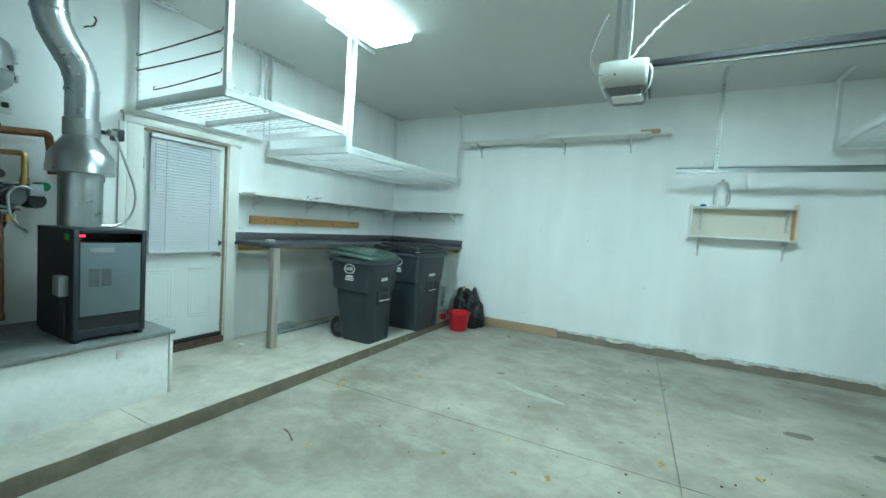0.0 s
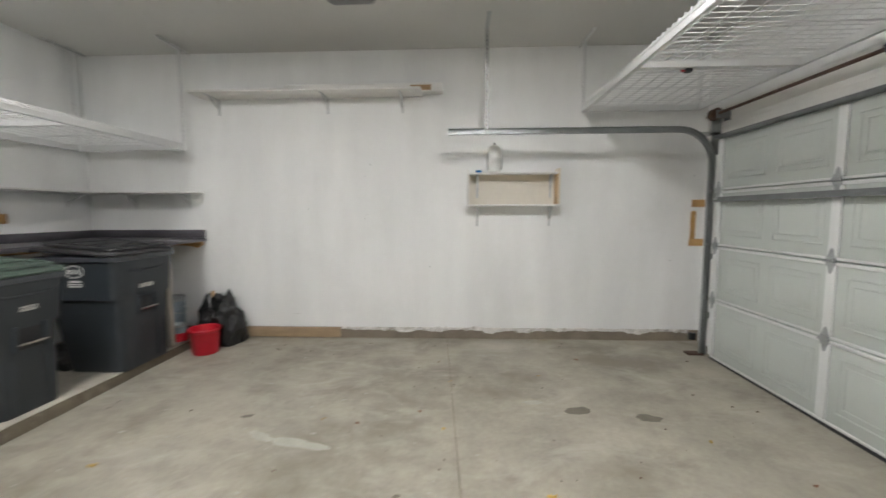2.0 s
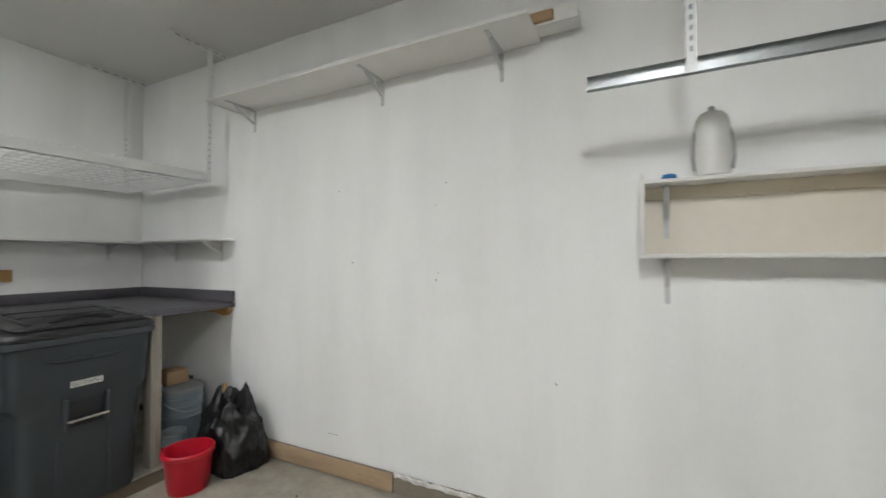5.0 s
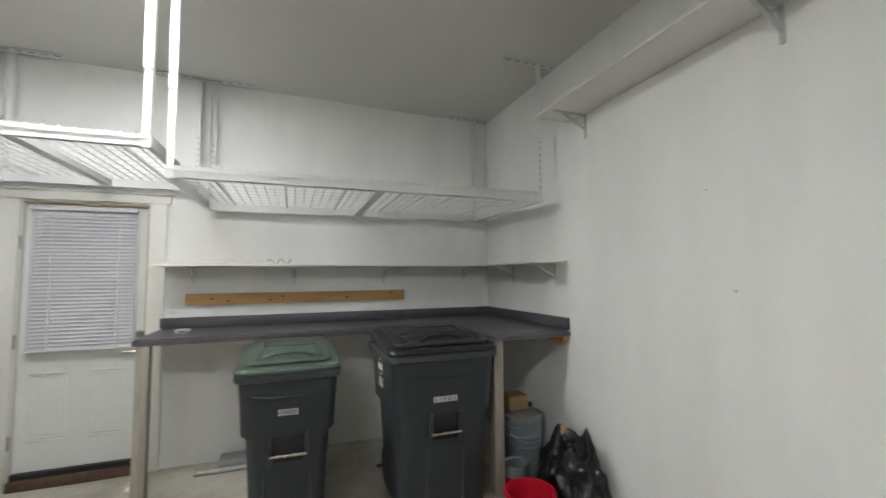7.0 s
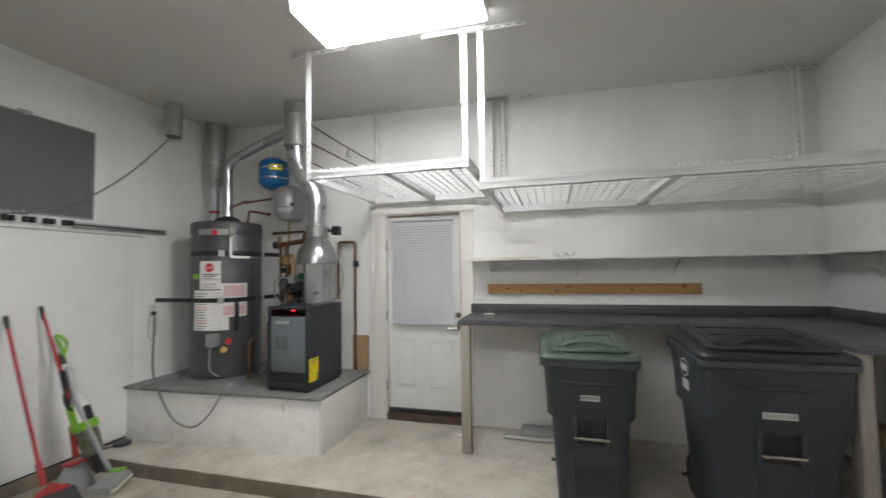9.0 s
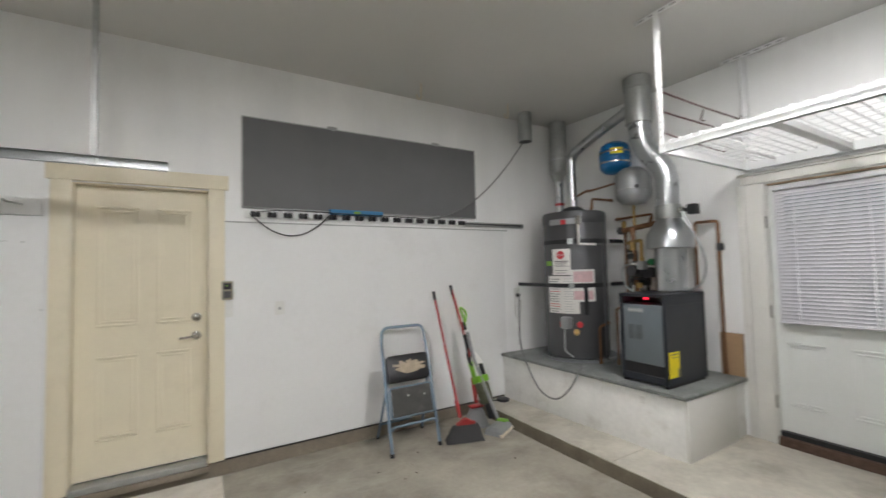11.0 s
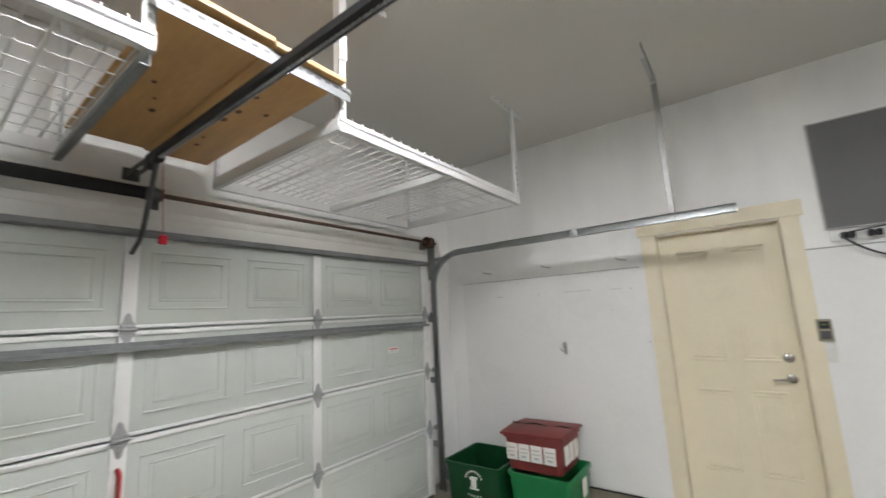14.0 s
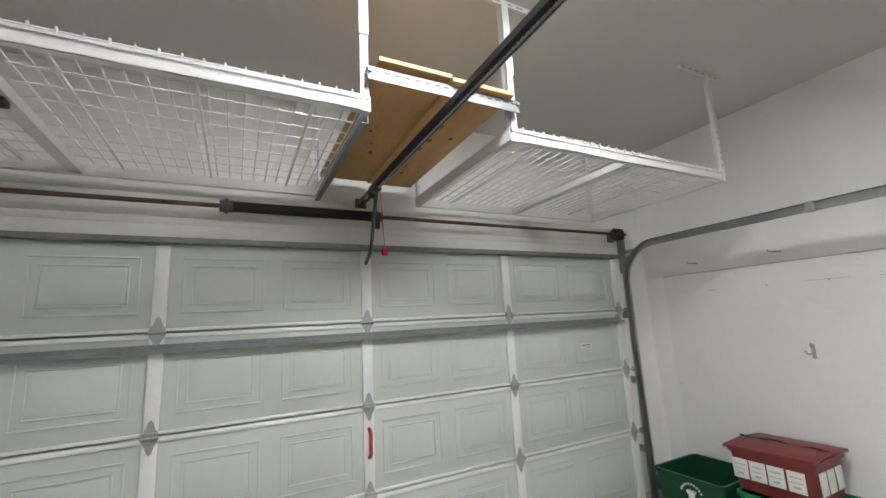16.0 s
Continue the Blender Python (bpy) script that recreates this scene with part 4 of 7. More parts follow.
# tracks: upright, curve, level run
def track(y, name_label):
    t = thing("door_track", (6.72, y, 0.0), name_label, "door track", "garage door tracks")
    s = 1 if y > 3 else -1
    pts = [Vector((DX - 0.035, y, -0.05)), Vector((DX - 0.035, y, 1.86))]
    R = 0.33
    cx, cz = DX - 0.035 - R, 1.86
    pts += [Vector((cx + R * math.cos(a), y, cz + R * math.sin(a))) for a in (radians(d) for d in range(10, 91, 10))]
    pts += [Vector((4.197, y, cz + R))]
    bm = bmesh.new()
    prof = [(-0.028, 0.014), (-0.032, 0.0), (-0.028, -0.014), (0.0, -0.017), (0.028, -0.014), (0.032, 0.0), (0.028, 0.014)]
    rings = []
    for i, p in enumerate(pts):
        d = (pts[min(i + 1, len(pts) - 1)] - pts[max(i - 1, 0)]).normalized()
        nrm = Vector((d.z, 0, -d.x))
        rings.append([bm.verts.new(p + nrm * a + Vector((0, -s * b, 0))) for a, b in prof])
    for a, b in zip(rings, rings[1:]):
        for k in range(len(prof) - 1):
            bm.faces.new((a[k], a[k + 1], b[k + 1], b[k]))
    bmesh.ops.solidify(bm, geom=bm.faces[:], thickness=0.0025)
    part("rail", bm, GALV, t)
    zr = cz + R
    part("splice", boxes((5.265, 5.315, y - 0.018, y + 0.018, cz + R - 0.034, cz + R + 0.033), bevel=0.006), HINGE, t, "bright splice plate") if s < 0 else None
    part("hanger", boxes((4.553, 4.556, y - 0.016, y + 0.016, zr - 0.03, ceil_z(y) - 0.01), (4.553, 4.59, y - 0.016, y - 0.013, zr - 0.03, ceil_z(y) - 0.03)), DULL, t, "punched steel hanger strap")
    hb = bmesh.new()
    z = zr + 0.05
    while z < ceil_z(y) - 0.06:
        box(hb, 4.5515, 4.5525, y - 0.005, y + 0.005, z, z + 0.02)
        box(hb, 4.566, 4.576, y - 0.0175, y - 0.0165, z, z + 0.02)
        z += 0.04
    part("slotting", hb, DARK, t)
    part("sway_strap", boxes((4.553, 4.59, y - s * 0.0 - 0.016, y + 0.016, ceil_z(y) - 0.012, ceil_z(y) - 0.004)), GALV, t)
    reach = s * (0.56 if s < 0 else 0.32)
    part("ceiling_angle", boxes((4.55, 4.59, min(y, y - reach), max(y, y - reach), ceil_z(y) - 0.006, ceil_z(y) - 0.002), (4.55, 4.554, min(y, y - reach), max(y, y - reach), ceil_z(y) - 0.04, ceil_z(y) - 0.006)), GALV, t)
    for z in (0.35, 0.95, 1.55):
        part("wall_bracket", boxes((DX - 0.03, LX, y + s * 0.035 - 0.002, y + s * 0.035 + 0.002, z - 0.03, z + 0.03), (DX - 0.05, DX - 0.02, min(y, y + s * 0.037), max(y, y + s * 0.037), z - 0.02, z + 0.02)), GALV, t)
    part("flag_bracket", boxes((6.6, 6.85, y + s * 0.04 - 0.002, y + s * 0.04 + 0.002, 2.13, 2.17), (6.76, 6.85, y + s * 0.04 - 0.002, y + s * 0.04 + 0.002, 1.95, 2.3)), GALV, t)
    return t


track(5.60, "galvanized steel garage door track beside the wall")
track(0.575, "galvanized steel garage door track beside the house wall")

# opener and its rail
op = thing("garage_door_opener", (3.83, 3.12, 2.5), "off-white garage door opener hanging from the ceiling", "door opener")
body = part("body", loft([(2.285, 3.73, 3.965, 3.035, 3.26, 0.02), (2.30, 3.715, 3.975, 3.0, 3.28, 0.025), (2.325, 3.705, 3.98, 2.985, 3.285, 0.025), (2.40, 3.70, 3.98, 2.98, 3.29, 0.025), (2.428, 3.702, 3.978, 2.99, 3.29, 0.03), (2.442, 3.73, 3.955, 3.02, 3.27, 0.03)]), OPENER, op)
part("grey_band", loft([(2.232, 3.775, 3.95, 3.06, 3.25, 0.02), (2.24, 3.765, 3.96, 3.045, 3.262, 0.025), (2.284, 3.728, 3.967, 3.03, 3.265, 0.02)]), OFFGREY, body, "grey sloping lower band")
part("light_lens", loft([(2.222, 3.785, 3.955, 3.03, 3.16, 0.015), (2.231, 3.78, 3.96, 3.03, 3.17, 0.015)]), WHITEPL, body)
part("side_cover", boxes((3.981, 3.992, 3.03, 3.25, 2.26, 2.42), bevel=0.004), BLACK, body)
part("side_wire", tube(bend([(3.985, 3.03, 2.40), (4.0, 3.0, 2.36), (4.0, 2.99, 2.27), (3.97, 3.0, 2.225)], 0.04), 0.006, 8), WHITECORD, body)
body.location.z += 0.028
part("button", rods(((3.80, 2.977, 2.345), (3.80, 2.988, 2.345), 0.007)), OFFGREY, body)
for x in (3.765, 3.815):
    part("hanger", boxes((x, x + 0.028, 3.12, 3.123, 2.43, ceil_z(3.1) - 0.004), (x, x + 0.003, 3.12, 3.15, 2.43, ceil_z(3.1) - 0.004)), GALV, op, "punched steel hanger")
part("rail", boxes((3.95, 6.62, 3.107, 3.110, 2.45, 2.482), (3.95, 6.62, 3.130, 3.133, 2.45, 2.482), (3.95, 6.62, 3.107, 3.133, 2.479, 2.482), (3.95, 6.62, 3.102, 3.138, 2.448, 2.451)), RAILBLACK, op, "dark steel opener rail")
ch = bmesh.new()
k = 0
while k < 210:
    x = 3.98 + k * 0.0125
    box(ch, x, x + 0.009, 3.115 - (0.004 if k % 2 else 0.002), 3.125 + (0.004 if k % 2 else 0.002), 2.424, 2.432)
    k += 1
part("chain", ch, GALV, op, "steel drive chain")
part("return_chain", tube(sag((3.98, 3.12, 2.43), (6.5, 3.12, 2.43), 0.008, 20), 0.004, 6), DARK, op)
part("header_bracket", boxes((6.6, 6.87, 3.098, 3.101, 2.43, 2.46), (6.6, 6.87, 3.139, 3.142, 2.43, 2.46), (6.866, 6.872, 3.08, 3.16, 2.41, 2.48)), DARK, op)
part("pulley", rods(((6.585, 3.1, 2.435), (6.585, 3.14, 2.435), 0.035)), BLACK, op)
part("trolley", boxes((6.45, 6.54, 3.1, 3.14, 2.415, 2.445), bevel=0.004), BLACK, op)
part("door_arm", tube(bend([(6.5, 3.12, 2.41), (6.56, 3.12, 2.25), (6.64, 3.12, 2.05), (6.765, 3.12, 1.99)], 0.08), 0.012, 8), DARK, op, "curved steel door arm")
part("release_cord", rods(((6.48, 3.10, 2.42), (6.48, 3.08, 2.04), 0.002), n=6), REDPOLE, op)
part("release_knob", boxes((6.465, 6.495, 3.062, 3.098, 2.0, 2.045), bevel=0.008), RED, op, "red release knob")
part("wire", tube([Vector((3.84, 3.06, 2.445)).lerp(Vector((4.2, 3.9, ceil_z(3.9) - 0.004)), u) + Vector((0.006 * math.sin(u * 60), 0.006 * math.cos(u * 60), 0.05 * math.sin(math.pi * u))) for u in (k / 60 for k in range(61))], 0.007, 6), WHITECORD, op, "twisted white cable")
part("cord", tube(bend([(3.86, 3.08, 2.44), (3.87, 3.06, 2.60), (3.85, 3.2, 2.95), (3.82, 3.6, ceil_z(3.6) - 0.005)], 0.1), 0.006, 6), WHITECORD, op)
part("antenna_wire", tube(bend([(3.74, 3.0, 2.39), (3.69, 2.97, 2.37), (3.64, 2.98, 2.46), (3.67, 3.05, 2.66), (3.72, 3.1, 2.8)], 0.08), 0.004, 6), CORD, op)

# plywood shelf bridging the two racks
pw = thing("plywood_shelf", (6.1, 3.07, 2.6), "brown plywood boards bridging the two overhead racks", "shelf")
for y0, y1, zo in ((2.735, 3.07, 0.0), (3.072, 3.41, 0.012)):
    b = bmesh.new()
    box(b, 5.522, 6.86, y0, y1, 0.0, 0.021, 0.002)
    for v in b.verts:
        v.co.z += 2.622 + zo - (v.co.x - 5.56) * 0.016
    brd = part("board", b, PLY, pw)
    kb = bmesh.new()
    rg = random.Random(int(y0 * 100))
    for i in range(7 if y0 < 3 else 3):
        kx, ky, kr = rg.uniform(5.7, 6.75), rg.uniform(y0 + 0.05, y1 - 0.05), rg.uniform(0.008, 0.017)
        bmesh.ops.create_circle(kb, cap_ends=True, segments=12, radius=kr, matrix=Matrix.Translation((kx, ky, 2.6205 + zo - (kx - 5.56) * 0.016)) @ Matrix.Diagonal((1.6, 1, 1, 1)))
    part("knots", kb, KNOT, brd, "dark knots")
part("steel_angle", boxes((5.545, 5.549, 2.69, 3.45, 2.560, 2.620), (5.549, 5.585, 2.69, 3.45, 2.616, 2.620)), STRUT, pw, "punched galvanized angle")
sb = bmesh.new()
for k in range(16):
    box(sb, 5.5435, 5.5455, 2.71 + k * 0.046, 2.735 + k * 0.046, 2.596, 2.605)
part("slotting", sb, DARK, pw)
# Board ends in paler pine: the light on the sawn edges, put into colour.
part("edge_strip", boxes((5.516, 5.5215, 3.073, 3.409, 2.635, 2.655), bevel=0.001), PINEX, pw, "sawn board end, coloured paler for the light on it")
part("edge_strip", boxes((5.516, 5.5215, 2.736, 3.069, 2.623, 2.643), bevel=0.001), PINEX, pw, "sawn board end, coloured paler for the light on it")
for y in (2.70, 3.44):
    part("bolt", rods(((5.535, y, 2.60), (5.552, y, 2.60), 0.009), n=8), GALV, pw)


# ---- workbench corner ----
cn = thing("counter", (0.4, 4.6, 1.07), "L-shaped dark grey laminate countertop with a backsplash", "countertop")
bm = bmesh.new()
outline = [(0.0, 3.125), (0.60, 3.125), (0.625, 3.15), (0.625, 5.40), (0.68, 5.45), (1.34, 5.45), (1.362, 5.47), (1.362, LY), (0.0, LY)]
f = bm.faces.new([bm.verts.new((x, y, 1.072)) for x, y in outline])
r = bmesh.ops.extrude_face_region(bm, geom=[f])
bmesh.ops.translate(bm, verts=[v for v in r["geom"] if isinstance(v, bmesh.types.BMVert)], vec=(0, 0, 0.043))
bmesh.ops.bevel(bm, geom=[e for e in bm.edges if abs(e.verts[0].co.z - e.verts[1].co.z) < 1e-5 and e.verts[0].co.z > 1.1], offset=0.012, segments=3, affect="EDGES")
part("worktop", bm, LAMINATE, cn)
part("backsplash", boxes((0.002, 0.024, 3.13, LY - 0.026, 1.116, 1.204), bevel=0.005), LAMINATE, cn)
part("backsplash", boxes((0.002, 1.362, LY - 0.024, LY - 0.002, 1.116, 1.206), bevel=0.005), LAMINATE, cn)
part("ledger", boxes((0.0, 0.04, 3.18, 5.4, 1.0, 1.071), bevel=0.003), PINE, cn, "orange-brown wooden ledger under the worktop")
bm = bmesh.new()
prof = [(0.7, 1.071), (1.34, 1.071), (1.34, 1.035), (1.28, 1.0), (1.2, 1.02), (0.7, 1.05)]
f = bm.faces.new([bm.verts.new((x, LY - 0.045, z)) for x, z in prof])
r = bmesh.ops.extrude_face_region(bm, geom=[f])
bmesh.ops.translate(bm, verts=[v for v in r["geom"] if isinstance(v, bmesh.types.BMVert)], vec=(0, 0.04, 0))
part("ledger", bm, PINE, cn)
part("leg", boxes((0.555, 0.625, 3.155, 3.235, 0.012, 1.071), bevel=0.005), POST, cn, "bare grey wooden post")
part("leg", boxes((1.235, 1.325, 5.455, 5.525, 0.012, 1.071), bevel=0.005), POST, cn, "bare grey wooden post")

sh = thing("wall_shelf", (0.3, 4.6, 1.62), "long L-shaped white shelf on brackets above the workbench", "shelf")
part("board", boxes((0.0, 0.30, 3.15, LY - 0.002, 1.617, 1.634), bevel=0.003), SHELFWHITE, sh)
part("board", boxes((0.302, 1.36, LY - 0.29, LY - 0.002, 1.617, 1.634), bevel=0.003), SHELFWHITE, sh)


def shelf_bracket(parent, wall_point, out, depth, drop, material):
    """A stamped L bracket with a brace; out is the direction from the wall."""
    p, o = Vector(wall_point), Vector(out)
    side = Vector((0, 0, 1)).cross(o) * 0.011
    bm = bmesh.new()

    def strip(a, b, t):
        a, b = Vector(a), Vector(b)
        d = (b - a).normalized()
        n = d.cross(side.normalized()) * t
        vs = [bm.verts.new(q) for q in (a - side - n, a + side - n, a + side + n, a - side + n, b - side - n, b + side - n, b + side + n, b - side + n)]
        for q in ((0, 1, 2, 3), (4, 5, 6, 7), (0, 1, 5, 4), (1, 2, 6, 5), (2, 3, 7, 6), (3, 0, 4, 7)):
            bm.faces.new([vs[i] for i in q])
    strip(p + o * 0.004, p + o * 0.004 - Vector((0, 0, drop)), 0.003)
    strip(p + o * 0.004 - Vector((0, 0, 0.004)), p + o * depth - Vector((0, 0, 0.004)), 0.003)
    strip(p + o * 0.008 - Vector((0, 0, drop * 0.62)), p + o * depth * 0.72 - Vector((0, 0, 0.008)), 0.004)
    return part("bracket", bm, material, parent, "painted steel shelf bracket")


for y in (3.35, 4.14, 4.95, 5.79):
    shelf_bracket(sh, (0.0, y, 1.615), (1, 0, 0), 0.26, 0.15, RACK)
for x in (0.55, 1.20):
    shelf_bracket(sh, (x, LY, 1.615), (0, -1, 0), 0.25, 0.17, RACK)
solo("thin_board", boxes((0.05, 0.27, 3.17, 3.82, 1.635, 1.645), bevel=0.002), BOXWOOD, "thin pale board lying on the shelf", "board", at=(0.16, 3.5, 1.635))
wr = thing("wire_coil", (0.2, 4.0, 1.635), "loose coil of white wire on the shelf", "wire")
part("wire", tube([(0.2 + 0.05 * math.cos(a * 1.7) + 0.01 * a, 3.93 + 0.028 * a, 1.655 + 0.022 * math.sin(a * 2.1)) for a in (k * 0.35 for k in range(20))], 0.004, 6), WHITECORD, wr)

strip = thing("wooden_strip", (0.015, 4.2, 1.3), "varnished pine strip screwed to the wall", "wooden strip")
part("plank", boxes((0.001, 0.03, 3.304, 5.154, 1.302, 1.395), bevel=0.003), PINE, strip)
kb = bmesh.new()
for y, z in ((3.5, 1.35), (3.62, 1.33), (4.05, 1.36), (4.6, 1.34), (5.02, 1.37), (3.95, 1.33)):
    bmesh.ops.create_circle(kb, cap_ends=True, segments=10, radius=0.008, matrix=Matrix.Translation((0.0308, y, z)) @ pose(0, 0, 0, 0, 90, 0) @ Matrix.Diagonal((1, 1.8, 1, 1)))
part("knots", kb, KNOT, strip)
pl = thing("wall_plate", (0.003, 3.2, 1.24), "small white cover plate beside the shelf", "cover plate")
part("plate", boxes((0.0005, 0.007, 3.18, 3.25, 1.235, 1.262), bevel=0.002), WHITEPL, pl)
gad = thing("small_device", (0.3, 3.36, 1.116), "small white device lying on the dark countertop", "device")
part("case", loft([(1.116, 0.27, 0.34, 3.31, 3.40, 0.02), (1.135, 0.265, 0.345, 3.305, 3.405, 0.02), (1.143, 0.28, 0.33, 3.32, 3.39, 0.02)]), WHITEPL, gad)
part("slot", boxes((0.343, 0.3465, 3.33, 3.38, 1.122, 1.131)), OFFGREY, gad)
solo("concrete_block", boxes((0.03, 0.2, 3.6, 3.88, 0.013, 0.085), bevel=0.008), DULL, "grey block lying on the floor by the wall", "block", at=(0.11, 3.74, 0.013))
solo("floor_conduit", tube([(0.24, 3.45, 0.034), (0.24, 3.7, 0.034), (0.235, 4.4, 0.034)], 0.02), DULL, "grey pipe lying along the wall", "pipe", at=(0.24, 3.9, 0.014))


fc = thing("plastic_disc", (0.29, 3.056, 0.05), "small white plastic disc on the slab", "disc")
part("cap", lathe([(0.03, 0.0), (0.032, 0.004), (0.03, 0.014), (0.02, 0.018)], (0.29, 3.056, 0.05), 18), WHITEPL, fc)


fc.location.z -= 0.036


# ---- wheeled rubbish bins ----
def wheelie_bin(x0, x1, y0, y1, base, rim, lid_material, label, grooves):
    """Front faces +x; x0..x1, y0..y1 is the lid's outline."""
    b = thing("rubbish_bin", ((x0 + x1) / 2, (y0 + y1) / 2, base), label, "rubbish bin", "wheeled rubbish bins")
    w, d, h = y1 - y0, x1 - x0, rim - base
    fx, bx = x1 - 0.04, x0 + 0.07
    s0, s1 = y0 + 0.025, y1 - 0.025
    body = part("body", loft([
        (base + 0.0, bx + 0.15, fx - 0.03, s0 + 0.085, s1 - 0.085, 0.05),
        (base + 0.03, bx + 0.13, fx - 0.022, s0 + 0.075, s1 - 0.075, 0.06),
        (base + 0.42 * h, bx + 0.07, fx - 0.014, s0 + 0.055, s1 - 0.06, 0.07),
        (base + 0.605 * h, bx + 0.045, fx - 0.008, s0 + 0.046, s1 - 0.046, 0.07),
        (base + 0.635 * h, bx + 0.015, fx - 0.002, s0 + 0.018, s1 - 0.018, 0.07),
        (base + 0.78 * h, bx + 0.008, fx + 0.006, s0 + 0.012, s1 - 0.012, 0.07),
        (base + 0.93 * h, bx, fx + 0.014, s0 + 0.004, s1 - 0.004, 0.06),
        (rim - 0.012, bx - 0.004, fx + 0.02, s0 - 0.002, s1 + 0.002, 0.06)]), BINGREY, b)
    part("rim", loft([(rim - 0.05, bx - 0.01, fx + 0.022, s0 - 0.008, s1 + 0.008, 0.06), (rim - 0.045, bx - 0.03, fx + 0.034, s0 - 0.018, s1 + 0.018, 0.06), (rim - 0.012, bx - 0.03, fx + 0.036, s0 - 0.02, s1 + 0.02, 0.06), (rim - 0.008, bx - 0.02, fx + 0.026, s0 - 0.012, s1 + 0.012, 0.06)]), BINRIM, body, "paler moulded rim")
    yc = (y0 + y1) / 2
    # shoulder lip, lifting recess with its bar, lower recess
    zf = base + 0.86 * h
    part("front_lip", tube(bend([(fx + 0.002, yc - 0.2, zf + 0.01), (fx + 0.008, yc - 0.13, zf - 0.008), (fx + 0.008, yc + 0.13, zf - 0.008), (fx + 0.002, yc + 0.2, zf + 0.01)], 0.06), 0.012, 10), BINGREY, body)
    zr = base + 0.53 * h
    rx = fx - 0.011
    rec = part("lift_recess", boxes((rx - 0.01, rx + 0.006, yc - 0.085, yc + 0.085, zr - 0.06, zr + 0.10), bevel=0.004), BLACK, body, "dark lifting recess")
    part("lift_bar", rods(((rx + 0.022, yc - 0.1, zr - 0.02), (rx + 0.022, yc + 0.1, zr - 0.02), 0.011)), CHROME, body, "bright metal lifting bar")
    for s in (-1, 1):
        part("recess_side", boxes((rx - 0.01, rx + 0.026, yc + s * 0.1 - 0.012, yc + s * 0.1 + 0.012, zr - 0.07, zr + 0.11), bevel=0.006), BINGREY, body)
        part("lower_rib", boxes((fx - 0.05, fx - 0.012, yc + s * 0.125 - 0.014, yc + s * 0.125 + 0.014, base + 0.04, zr - 0.12), bevel=0.008), BINGREY, body)
    # number plate on the front
    zn = base + (0.76 if h < 1.0 else 0.715) * h
    num = bmesh.new()
    rg = random.Random(int(x1 * 100))
    count = 5 if h < 1.0 else 7
    for k in range(count):
        yy = yc - 0.0115 * count + k * 0.023
        box(num, fx + 0.0005, fx + 0.006, yy, yy + 0.005, zn - 0.017, zn + 0.017)
        if rg.random() < 0.9:
            box(num, fx + 0.0005, fx + 0.006, yy + 0.012, yy + 0.017, zn - 0.017, zn + 0.017)
            box(num, fx + 0.0005, fx + 0.006, yy + 0.0052, yy + 0.0118, zn + 0.012, zn + 0.017)
            box(num, fx + 0.0005, fx + 0.006, yy + 0.0052, yy + 0.0118, zn - 0.017, zn - 0.012)
    part("digits", num, PAPER, body, "white stencilled number")
    # round mark and bars on the side towards the house
    sx = (x0 + x1) / 2 + 0.02
    zl = base + 0.875 * h
    ys = s0 + 0.0085
    ring = bmesh.new()
    for k in range(32):
        a, c = 2 * math.pi * k / 32, 2 * math.pi * (k + 1) / 32
        q = [ring.verts.new((sx + rr * 1.45 * math.cos(t), ys + 0.02 * (zl - (zl + rr * math.sin(t))) * -1 - 0.006, zl + rr * math.sin(t))) for rr, t in ((0.055, a), (0.055, c), (0.047, c), (0.047, a))]
        ring.faces.new(q)
    part("round_mark", ring, PAPER, body, "white printed oval mark")
    bars = bmesh.new()
    for k in range(5):
        box(bars, sx - 0.055 + k * 0.022, sx - 0.048 + k * 0.022, ys - 0.008, ys - 0.004, zl - 0.02, zl + 0.018)
    for dz, hw in ((-0.085, 0.05), (-0.108, 0.062), (-0.126, 0.06)):
        box(bars, sx - hw, sx + hw, ys - 0.004, ys, zl + dz - (0.009 if dz > -0.1 else 0.005), zl + dz + (0.009 if dz > -0.1 else 0.005))
    part("print_bars", bars, PAPER, body)
    # axle and wheels at the back
    for y, s in ((s0 + 0.12, -1), (s1 - 0.12, 1)):
        wz = base + 0.125
        wh = part("wheel", rods(((bx + 0.09, y - 0.03, wz), (bx + 0.09, y + 0.03, wz), 0.125), n=28), BLACK, b)
        part("hub", rods(((bx + 0.09, y + s * 0.03, wz), (bx + 0.09, y + s * 0.036, wz), 0.06), ((bx + 0.09, y + s * 0.036, wz), (bx + 0.09, y + s * 0.042, wz), 0.02), n=20), DARK, wh)
    part("axle", rods(((bx + 0.09, s0 + 0.03, base + 0.125), (bx + 0.09, s1 - 0.03, base + 0.125), 0.012)), DARK, b)
    # lid: rises to the back, raised panel, grip
    slope = 0.055
    lid_bm = loft([(rim - 0.002, x0 + 0.006, x1 - 0.006, y0 + 0.006, y1 - 0.006, 0.07), (rim + 0.012, x0 + 0.004, x1 - 0.004, y0 + 0.004, y1 - 0.004, 0.07), (rim + 0.028, x0 + 0.015, x1 - 0.014, y0 + 0.015, y1 - 0.015, 0.07), (rim + 0.034, x0 + 0.05, x1 - 0.04, y0 + 0.04, y1 - 0.04, 0.06)])
